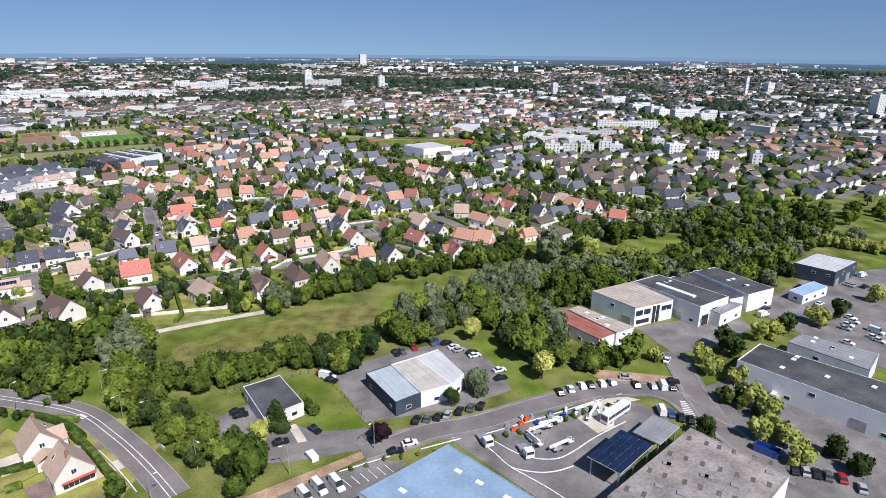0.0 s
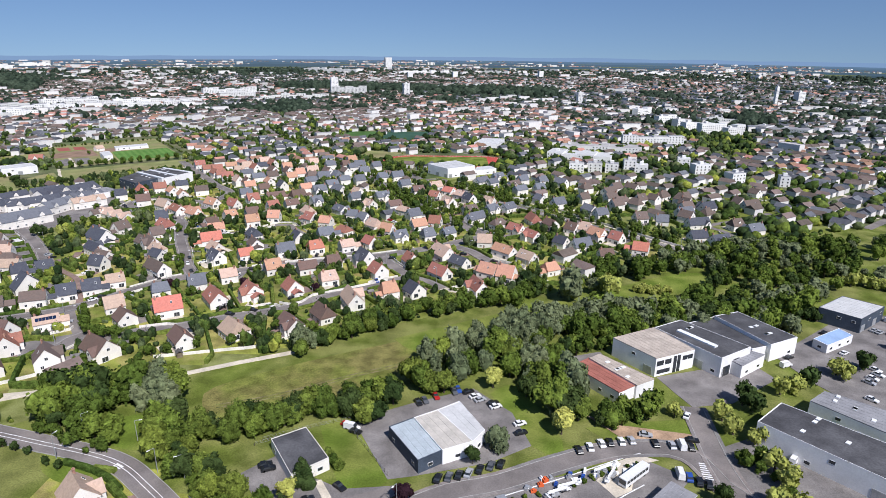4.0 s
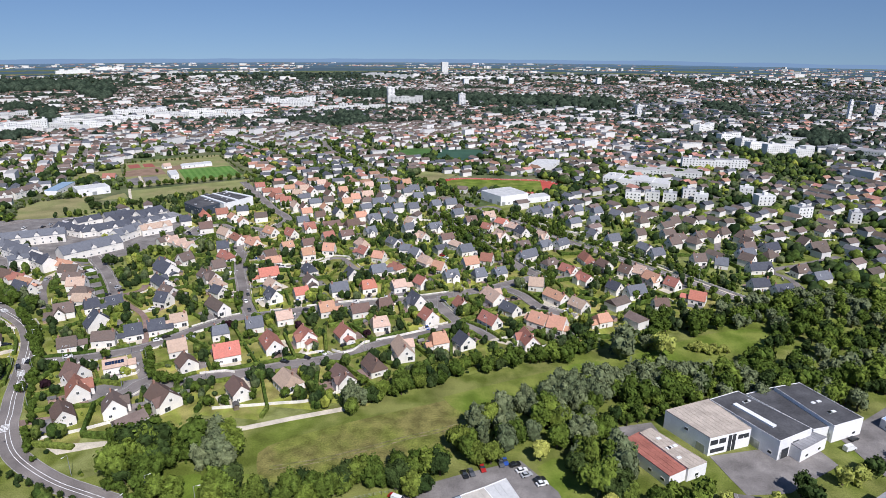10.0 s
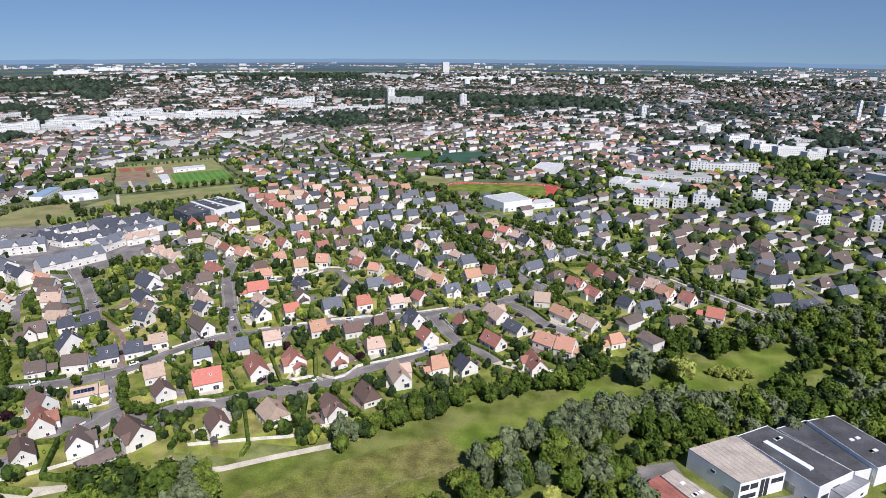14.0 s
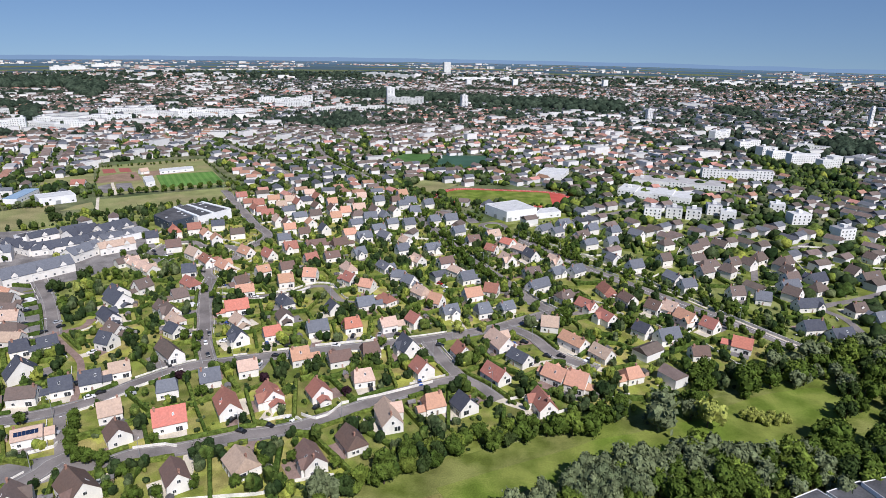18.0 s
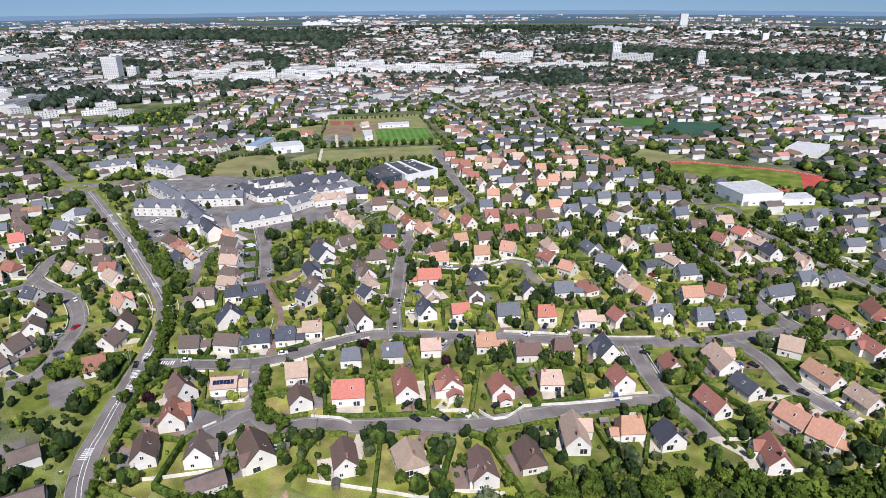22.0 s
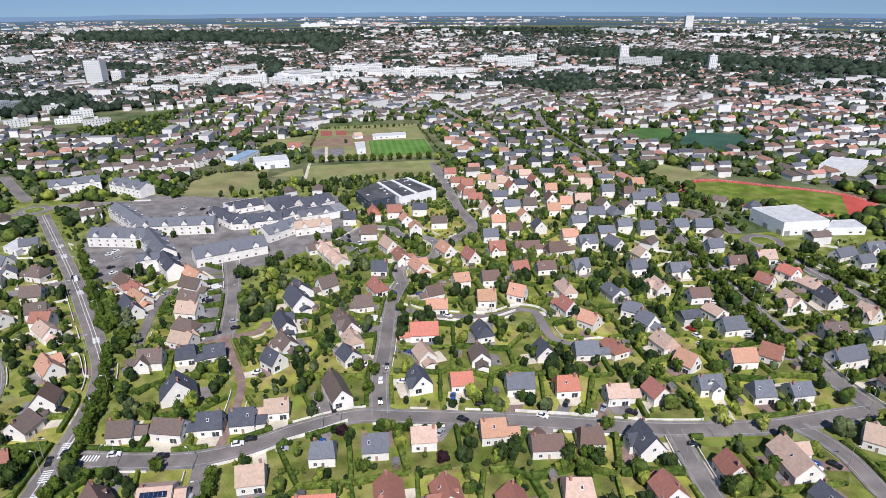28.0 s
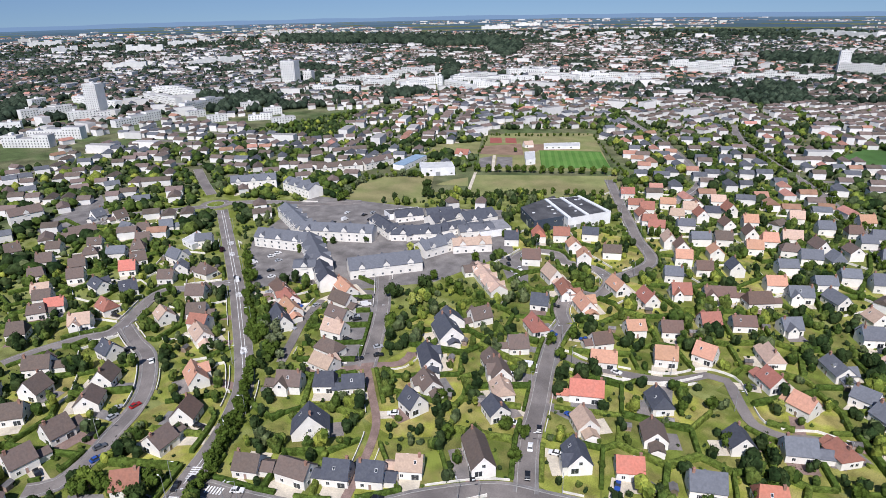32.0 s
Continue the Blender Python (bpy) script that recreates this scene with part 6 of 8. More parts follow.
    if key == "s":
        part("solar_panels", SOLAR, roof, Matrix.Translation((0, -S / 4, eave + rise / 2 + 0.27)) @ pose(0, 0, 0, slope))
    return ob


rngh = random.Random(11)
GARDENS = []
for x, y, a, L, S, key in HOUSES:
    house(x, y, a, L, S, key, True, rngh)
    GARDENS.append((x, y))
FAR_GABLES = []
for n, (x, y, key) in enumerate(sorted(FURTHER_HOUSES, key=lambda t: math.hypot(t[0] + 100, t[1] - 300))):
    a = ((32 if rngh.random() < 0.6 else 130) if x > -330 else (55 if rngh.random() < 0.7 else 145)) + rngh.uniform(-6, 6)
    if n < 82:
        house(x, y, a, rngh.uniform(8.5, 11.5), 8, key, False, rngh)
    else:
        FAR_GABLES.append((x, y, a, rngh.uniform(9, 12.5), 8.4, rngh.uniform(3.9, 5.2), {"R": "o", "r": "o", "p": "o", "b": "k", "d": "g", "s": "o"}.get(key, key)))
    GARDENS.append((x, y))

# Trees
def crown_mesh(name, leaf, lobes, seed, spread=(0.68, 0.68, 0.56), lobe=(0.16, 0.36), leaves=1250, drop=0.0, cone=False, high=1, size=(0.032, 0.088)):
    """A crown of unit radius: an uneven core, lobes at its outside, and leaf sprays over them."""
    rng = random.Random(seed)
    bm = bmesh.new()
    cent = []
    if not cone and lobes > 8:
        bmesh.ops.create_icosphere(bm, subdivisions=2, radius=0.62, matrix=Matrix.Diagonal((spread[0] / 0.68, spread[1] / 0.68, spread[2] / 0.68, 1)))
    for i in range(lobes):
        p = Vector((rng.gauss(0, 1), rng.gauss(0, 1), rng.gauss(0.25, 1))).normalized() * rng.uniform(0.55, 1.0)
        if cone:
            h = i / lobes
            p = Vector((rng.uniform(-1, 1) * (1 - h) * 0.5, rng.uniform(-1, 1) * (1 - h) * 0.5, h * 2.6 - 1))
            r = 0.62 * (1 - h) + 0.12
        else:
            p = Vector((p.x * spread[0], p.y * spread[1], p.z * spread[2]))
            r = rng.uniform(*lobe)
        cent.append((p, r))
        bmesh.ops.create_icosphere(bm, subdivisions=high, radius=r, matrix=Matrix.Translation(p))
    for v in bm.verts:
        k = noise.noise(v.co * 5.5 + Vector((seed, 0, 0))) + 0.7 * noise.noise(v.co * 13 + Vector((0, seed, 0)))
        v.co += v.normal * k * 0.13
    for _ in range(leaves):
        p, r = rng.choice(cent)
        d = Vector((rng.gauss(0, 1), rng.gauss(0, 1), rng.gauss(0.3, 1))).normalized()
        q = p + d * r * rng.uniform(0.8, 1.28)
        q.z -= drop * rng.random()
        s = rng.uniform(*size)
        a = d.orthogonal().normalized()
        b = d.cross(a)
        th = rng.uniform(0, 6.28)
        u, w = (a * math.cos(th) + b * math.sin(th) + d * rng.uniform(-0.9, 0.9)), (b * math.cos(th) - a * math.sin(th) + d * rng.uniform(-0.9, 0.9))
        bm.faces.new([bm.verts.new(q + u * s), bm.verts.new(q + w * s), bm.verts.new(q - u * s), bm.verts.new(q - w * s - Vector((0, 0, drop * 0.4)))])
    me = bpy.data.meshes.new(name)
    bm.to_mesh(me)
    bm.free()
    me.materials.append(leaf)
    return me


def trunk_mesh():
    """Unit-high tapered trunk with four limbs."""
    bm = bmesh.new()
    bmesh.ops.create_cone(bm, segments=8, radius1=0.06, radius2=0.028, depth=1.0, matrix=Matrix.Translation((0, 0, 0.5)))
    for k in range(4):
        bmesh.ops.create_cone(bm, segments=5, radius1=0.03, radius2=0.01, depth=0.5, matrix=Matrix.Translation((0, 0, 0.72)) @ pose(0, 0, 0, 40, 0, 90 * k + 20) @ Matrix.Translation((0, 0, 0.25)))
    me = bpy.data.meshes.new("trunk")
    bm.to_mesh(me)
    bm.free()
    me.materials.append(MAT["bark"])
    return me


TRUNK = trunk_mesh()
CROWNS = {
    "wood": [crown_mesh("crown", MAT["leaf"], 20, s) for s in (1, 2, 3, 4, 5)],
    "fresh": [crown_mesh("crown", MAT["leaf_fresh"], 20, s) for s in (6, 7)],
    "dark": [crown_mesh("crown", MAT["leaf_dark"], 18, s) for s in (11, 12, 13)],
    "poplar": [crown_mesh("crown", MAT["leaf_grey"], 20, s, (0.62, 0.62, 0.72)) for s in (21, 22, 23)],
    "willow": [crown_mesh("crown", MAT["leaf_grey"], 26, 31, (0.66, 0.66, 0.5), leaves=1500, drop=0.35)],
    "willow2": [crown_mesh("crown", MAT["leaf_lime"], 26, 32, (0.64, 0.64, 0.55), leaves=1500, drop=0.4)],
    "lime": [crown_mesh("crown", MAT["leaf_lime"], 24, s) for s in (41, 42)],
    "purple": [crown_mesh("crown", MAT["leaf_purple"], 22, 51)],
    "round": [crown_mesh("crown", MAT["leaf_dark"], 18, s, (0.55, 0.55, 0.55), (0.36, 0.44), 900) for s in (61, 62)],
    "pine": [crown_mesh("crown", MAT["leaf_dark"], 12, 71, cone=True)],
    "conifer": [crown_mesh("crown", MAT["leaf_dark"], 9, 72, cone=True, leaves=250)],
}
CROWNS["row"] = CROWNS["wood"]
CROWNS["bush"] = CROWNS["wood"][:3]
CROWNS["lime2"] = CROWNS["gold"] = CROWNS["lime"]
TREEWORD = {"gold": "low golden-green shrub", "fresh": "fresh green broadleaf tree", "wood": "leafy green broadleaf tree", "dark": "dark green dense tree", "poplar": "grey-green poplar tree", "willow": "drooping grey-green willow tree", "willow2": "drooping yellow-green willow tree",
            "lime": "bright yellow-green leafy tree", "lime2": "bright yellow-green leafy tree", "purple": "dark purple-leaved tree", "round": "round clipped street tree", "pine": "tall dark conifer", "conifer": "small clipped cone-shaped conifer", "row": "green street tree", "bush": "low round green shrub"}
rngt = random.Random(5)
TREES_AT = []


def tree(kind, x, y, r, where="in the grass", rng=rngt):
    low, dense = kind in ("bush", "gold", "round", "conifer", "pine", "willow", "willow2"), "belt" in where
    if kind in ("lime", "lime2"):
        r *= 1.2
    h = r * (0.85 if low else rng.uniform(0.8, 1.05) if dense else rng.uniform(1.05, 1.35))
    if kind in ("pine", "conifer"):
        h = r * 1.1
    ob = new("shrub" if kind in ("bush", "gold") else "tree", TRUNK)
    ob.matrix_world = pose(x, y, -0.05, 0, 0, rng.uniform(0, 360)) @ Matrix.Diagonal((r, r, h, 1))
    tagged(ob, f"{TREEWORD[kind]} standing {where}", "shrub" if kind in ("bush", "gold") else "tree")
    tall = rng.uniform(1.15, 1.45) if kind == "poplar" else rng.uniform(1.0, 1.3) if dense else rng.uniform(0.85, 1.15)
    c = new("crown", rng.choice(CROWNS[kind]))
    c.parent = ob
    c.matrix_local = Matrix.Diagonal((1 / r, 1 / r, 1 / h, 1)) @ pose(0, 0, h, 0, 0, 0) @ Matrix.Diagonal((r, r, r * tall, 1))
    TREES_AT.append((x, y, r))
    return ob


def in_poly(pts, px, py):
    inside = False
    for (ax, ay), (bx, by) in zip(pts, pts[1:] + pts[:1]):
        if (ay > py) != (by > py) and px < (bx - ax) * (py - ay) / (by - ay) + ax:
            inside = not inside
    return inside


OPEN = [(GROUNDS["lawn"][3], 3), (GROUNDS["lawn"][7], 1), (GROUNDS["meadow"][0], 0)]
wanted = []
for kind, pts, width, count, r0, r1 in TREE_BELTS:
    line = smooth_line(pts, 3)
    for k in range(count):
        f = (k + rngt.uniform(0.1, 0.9)) / count * (len(line) - 1)
        p = line[int(f)]
        d = (line[min(int(f) + 1, len(line) - 1)] - line[max(int(f) - 1, 0)]).normalized()
        off = rngt.uniform(-0.5, 0.5) * width
        mixed_in, q = kind, Vector((p.x - d.y * off, p.y + d.x * off, 0))
        if kind == "wood":
            grey = p.y > 185 and noise.noise((p.x * 0.03, p.y * 0.03, 2)) > -0.05
            mixed_in = rngt.choice(("poplar", "poplar", "poplar", "wood", "fresh") if grey else ("wood", "wood", "wood", "fresh", "dark"))
        away = (q - Vector((-6, 60, 0))).normalized()
        if kind not in ("row", "bush", "gold") and any(in_poly(o, *(q + away * k).xy) for o, far in OPEN for k in (0, far)):
            continue   # the lawns lie open to the south
        wanted.append((mixed_in, p.x - d.y * off, p.y + d.x * off, rngt.uniform(r0, r1) * (1 if kind in ("row", "lime") else rngt.choice((0.62, 0.78, 0.9, 1.0)) * (1.3 if kind == "wood" and p.y < 200 else 1.0)), "along the road" if kind == "row" else "in a dense belt of trees"))
wanted += [(kind, x, y, r, "beside a garden or car park") for kind, x, y, r in SINGLE_TREES]
for idx, offs, last in ((7, (6.0, -6.0), 900), (8, (7.0, -7.0, 12.0), 900), (9, (7.0,), 900)):
    w, line = ROADLINES[idx]
    fine = smooth_line([(p.x, p.y) for p in line[::2]], 5.6)
    for i in range(1, len(fine)):
        d = (fine[i] - fine[i - 1]).normalized()
        for off in offs:
            q = fine[i] + Vector((-d.y, d.x, 0)) * (off + rngt.uniform(-0.7, 0.7))
            if rngt.random() < 0.78 and q.y < last:
                wanted.append(("row", q.x, q.y, rngt.uniform(2.0, 3.2), "along the road"))
# the nearest to the flight line stand singly, the others are joined belts
wanted.sort(key=lambda t: math.hypot(t[1] + 30, t[2] - 190))
for t in wanted[:300]:
    tree(*t)
BELT = {}
THIN = {k: [crown_mesh("crown", MAT[m], 7, s, lobe=(0.3, 0.48), leaves=330, size=(0.06, 0.13)) for s in (101, 102, 103)] for k, m in (("wood", "leaf"), ("fresh", "leaf_fresh"), ("dark", "leaf_dark"), ("poplar", "leaf_grey"), ("lime", "leaf_lime"))}
for kind, x, y, r, where in wanted[300:]:
    BELT.setdefault({"row": "wood", "bush": "wood", "lime2": "lime", "round": "wood", "pine": "dark", "conifer": "dark", "gold": "lime", "willow2": "lime", "willow": "poplar"}.get(kind, kind), []).append((x, y, r))
for kind, rows in BELT.items():
    V, F, base = [], [], 0
    for x, y, r in rows:
        src = rngt.choice(THIN.get(kind, CROWNS[kind]))
        co = np.empty(len(src.vertices) * 3)
        src.vertices.foreach_get("co", co)
        t, h = rngt.uniform(0, 6.28), r * rngt.uniform(0.85, 1.1)
        c, s = math.cos(t) * r, math.sin(t) * r
        co = co.reshape(-1, 3)
        V += list(np.stack([co[:, 0] * c - co[:, 1] * s + x, co[:, 0] * s + co[:, 1] * c + y, co[:, 2] * r * 1.15 + h], 1))
        F += [tuple(i + base for i in p.vertices) for p in src.polygons]
        base += len(src.vertices)
        TREES_AT.append((x, y, r))
    tagged(new("tree_belt", mesh_of("tree_belt", V, F, [CROWNS[kind][0].materials[0]])), "dense belt of leafy green trees", "trees", kind="stuff")
    trunks = [(x - 0.25, x + 0.25, y - 0.25, y + 0.25, 0, r) for x, y, r in rows]
    tagged(new("belt_trunks", boxes("belt_trunks", trunks, [MAT["bark"]])), "brown trunks under the belt of trees", "trunks", kind="stuff")

# Large buildings
FLATWORD = {"bluep": "low office with a pale blue-grey sheet roof", "cream": "low office with a cream sheet roof", "blue": "low hall with a pale blue sheet roof", "slab": "large hall with an old grey sheet roof", "white": "low building with a white sheet roof", "dark": "building with a dark felt roof",
            "tan": "white hall with a beige sheet roof", "red": "white hall with a faded red sheet roof", "grey": "building with a grey sheet roof", "bluew": "small building with a light blue roof"}
WIN_STRIP = boxes("window", [(-0.9, 0.9, -0.06, 0.03, 0, 1.2), (-0.8, 0.8, -0.08, 0, 0.1, 1.1)], [MAT["frame"], MAT["glass"]], [0, 1])
SHUTTER = boxes("roller_door", [(-1.9, 1.9, -0.1, 0.03, 0, 3.4)], [MAT["metal"]])
rngb = random.Random(21)
for idx, (h, key, pts) in enumerate(FLAT_BUILDINGS):
    if sum(a[0] * b[1] - b[0] * a[1] for a, b in zip(pts, pts[1:] + pts[:1])) < 0:
        pts = pts[::-1]
    c = Vector((sum(p[0] for p in pts) / 4, sum(p[1] for p in pts) / 4))
    ob = new("building", None)
    ob.location = (c.x, c.y, 0)
    tagged(ob, FLATWORD[key] + " and plain walls", "building", "large flat-roofed buildings")
    loc = [Vector(p) - c for p in pts]
    wallm = MAT["clad_dark"] if idx in (2, 15, 17) else (MAT["wall"] if idx == 5 else MAT["clad"])
    part("wall", prism("wall", [tuple(p) for p in loc], 0, h - 0.3, [wallm]), ob)
    inset = [p * (1 - 0.35 / max(p.length, 1)) for p in loc]
    part("roof", prism("roof", [tuple(p) for p in inset], h - 0.5, h - 0.12, [FLAT[key]]), ob)
    v, f = [], []
    for a, b in zip(loc + inset, [0] * 8):
        v.append((a.x, a.y, h))
    v += [(x, y, h - 0.35) for x, y, _ in v]
    for i in range(4):
        j = (i + 1) % 4
        f += [(i, j, 4 + j, 4 + i), (8 + i, 8 + j, j, i), (4 + i, 4 + j, 12 + j, 12 + i)]
    part("parapet", mesh_of("parapet", v, f, [FLAT[key] if key in ("slab", "blue", "tan", "red", "grey") else wallm]), ob)
    for i in range(4):
        a, b = loc[i], loc[(i + 1) % 4]
        d = b - a
        ln, ang = d.length, math.degrees(math.atan2(d.y, d.x))
        n = int(ln / 5.5)
        for k in range(n):
            q = a + d * ((k + 0.5) / n)
            if h > 6.5 and rngb.random() < 0.3:
                part("roller_door", SHUTTER, ob, pose(q.x, q.y, 0, 0, 0, ang))
            elif rngb.random() < 0.75:
                part("window", WIN_STRIP, ob, pose(q.x, q.y, 1.2 if h < 6 else rngb.choice((1.2, h - 3)), 0, 0, ang))
    if idx in (0, 1, 7, 10, 13, 14, 17, 18, 9):   # skylights and seams
        e1, e2 = loc[1] - loc[0], loc[3] - loc[0]
        for k in range(9 if idx in (0, 1) else 5):
            u, w = rngb.uniform(0.12, 0.88), rngb.choice((0.25, 0.5, 0.75))
            q = loc[0] + e1 * u + e2 * w
            part("skylight", boxes("skylight", [(-0.9, 0.9, -0.6, 0.6, h - 0.14, h + 0.15)], [FLAT["grey"] if key == "slab" else MAT["skylight"]]), ob, pose(q.x, q.y, 0, 0, 0, math.degrees(math.atan2(e1.y, e1.x))))
    if key in ("blue", "bluep", "cream", "white", "tan", "slab", "grey", "red"):   # standing seams of the sheets
        e1, e2 = inset[1] - inset[0], inset[3] - inset[0]
        n = int(e1.length / (2.0 if key != "slab" else 4.0))
        v, f = [], []
        for k in range(1, n):
            a, b = inset[0] + e1 * (k / n), inset[0] + e1 * (k / n) + (inset[2] - inset[1]) * 0.5 + e2 * 0.5
            t = e1.normalized() * 0.05
            i0 = len(v)
            v += [(a.x - t.x, a.y - t.y, h - 0.12), (a.x + t.x, a.y + t.y, h - 0.12), (b.x + t.x, b.y + t.y, h - 0.12), (b.x - t.x, b.y - t.y, h - 0.12)]
            v += [(x, y, h - 0.05) for x, y, _ in v[i0:]]
            f += [tuple(i0 + q for q in g4) for g4 in ((4, 5, 6, 7), (0, 1, 5, 4), (2, 3, 7, 6), (1, 2, 6, 5), (3, 0, 4, 7))]
        part("seams", mesh_of("seams", v, f, [FLAT[key]]), ob)

    if idx in (7, 18):   # broad white roof lights on the halls
        for u in (0.03, 0.45, 0.92) if idx == 18 else (0.35,):
            a, b = loc[0].lerp(loc[1], u), loc[3].lerp(loc[2], u)
            if idx == 7:
                a, b = a.lerp(b, 0.22), a.lerp(b, 0.78)
            q, d = (a + b) / 2, b - a
            part("roof_light", boxes("roof_light", [(-d.length / 2, d.length / 2, -1.1, 1.1, h - 0.15, h + 0.5)], [MAT["skylight"]]), ob, pose(q.x, q.y, 0, 0, 0, math.degrees(math.atan2(d.y, d.x))))

    if key == "slab":   # darker patched sheets
        e1, e2 = inset[1] - inset[0], inset[3] - inset[0]
        for u in range(7):
            for w in range(4):
                q = inset[0] + e1 * ((u + 0.5 + rngb.uniform(-0.15, 0.15)) / 7) + e2 * ((w + 0.5) / 4)
                part("sheet", boxes("sheet", [(-0.5, 0.5, -1.0, 1.0, h - 0.13, h - 0.1)], [FLAT["patch"]]), ob, pose(q.x, q.y, 0, 0, 0, math.degrees(math.atan2(e1.y, e1.x))))

# dark glazed entrance and window bands on the hall with the beige roof
def on_wall(a, b, u0, u1, z0, z1, m, name, thick=0.12):
    """A flat piece on the wall from a to b (outside on the right hand), between shares u0 and u1 of its length."""
    a, b = Vector((*a, 0)), Vector((*b, 0))
    d = b - a
    ob = new(name, boxes(name, [(d.length * u0, d.length * u1, -thick, 0.02, z0, z1)], [m]))
    ob.matrix_world = pose(a.x, a.y, 0, 0, 0, math.degrees(math.atan2(d.y, d.x)))
    return ob


for (a, b), rows in (
        (((71.6, 210.2), (88.6, 218.5)), ((0.03, 0.20, 4.4, 6.4), (0.24, 0.40, 4.4, 6.4), (0.05, 0.38, 1.0, 2.6), (0.46, 0.54, 0.1, 7.0), (0.56, 0.64, 0.1, 7.0), (0.70, 0.82, 4.4, 6.2), (0.84, 0.96, 4.4, 6.2))),
        (((95.9, 210.8), (110.8, 220.8)), ((0.1, 0.32, 0.1, 4.2), (0.42, 0.62, 4.6, 5.8), (0.66, 0.8, 0.1, 2.4)))):
    for u0, u1, z0, z1 in rows:
        tagged(on_wall(a, b, u0, u1, z0, z1, MAT["glass"], "hall_window"), "dark glazed window band of a white hall", "window", kind="structure")

# canopy with solar panels, and the smaller canopy behind it
for cx, cy, w, d, h, ang, m, lab in ((44.3, 128.9, 15.8, 9.0, 5.0, 45, MAT["solar"], "steel canopy covered with dark blue solar panels"), (56.4, 138.8, 11.0, 7.6, 4.4, 45, FLAT["grey"], "open steel canopy with a grey sheet roof")):
    can = new("canopy", None)
    can.matrix_world = pose(cx, cy, 0, 0, 0, ang)
    tagged(can, lab, "canopy")
    part("roof", boxes("roof", [(-w / 2, w / 2, -d / 2, d / 2, h, h + 0.25)], [FLAT["white"]]), can)
    nx, ny = 8, 5
    panel = boxes("panel", [(-w / nx / 2 + 0.03, w / nx / 2 - 0.03, -d / ny / 2 + 0.03, d / ny / 2 - 0.03, h + 0.25, h + 0.31)], [m])
    for i in range(nx):
        for j in range(ny):
            part("panel", panel, can, pose(-w / 2 + w * (i + 0.5) / nx, -d / 2 + d * (j + 0.5) / ny, 0))
    for sx in (-1, 0, 1):
        for sy in (-1, 1):
            part("post", boxes("post", [(-0.15, 0.15, -0.15, 0.15, 0, h)], [MAT["metal"]]), can, pose(sx * (w / 2 - 0.8), sy * (d / 2 - 0.8), 0))

# long gabled buildings
for x0, y0, x1, y1, zr, ze, sp, key in LONG_BUILDINGS:
    a, b = Vector((x0, y0)), Vector((x1, y1))
    L, ang, c = (b - a).length, math.degrees(math.atan2(y1 - y0, x1 - x0)), (a + b) / 2
    ob = new("building", gable_mesh(L, sp, ze, zr - ze))
    ob.matrix_world = pose(c.x, c.y, 0, 0, 0, ang)
    tagged(ob, f"long white building with a {ROOFWORD[key]} roof and gables", "building", "long gabled buildings")
    roof = part("roof", roof_mesh(L, sp, ze, zr - ze, ROOF[key]), ob)
    for s in (-1, 1):
        for st in range(max(1, int(ze / 2.8))):
            for k in range(int(L / 5)):
                part("window", WINDOW, ob, pose(-L / 2 + (k + 0.5) * 5, s * sp / 2, 0.9 + 2.8 * st, 0, 0, 0 if s < 0 else 180))
        n = int(L / 11)
        for k in range(n):   # cross gables
            v = [(-1.7, 0, -1.2), (1.7, 0, -1.2), (1.7, sp * 0.45, -1.2), (-1.7, sp * 0.45, -1.2), (-1.7, 0, 0.9), (1.7, 0, 0.9), (1.7, sp * 0.45, 0.9), (-1.7, sp * 0.45, 0.9), (0, -0.1, 2.9), (0, sp * 0.5, 2.9)]
            f = [(0, 1, 5, 8, 4), (1, 2, 6, 5), (3, 0, 4, 7), (5, 6, 9, 8), (7, 4, 8, 9)]
            part("gable", mesh_of("gable", v, f, [MAT["wall"], ROOF[key]], [0, 0, 0, 1, 1]), ob, Matrix.Translation((-L / 2 + (k + 0.5) * L / n, s * (sp / 2 + 0.25), ze)) @ pose(0, 0, 0, 0, 0, 0 if s < 0 else 180))

# apartment blocks and towers
rngk = random.Random(63)


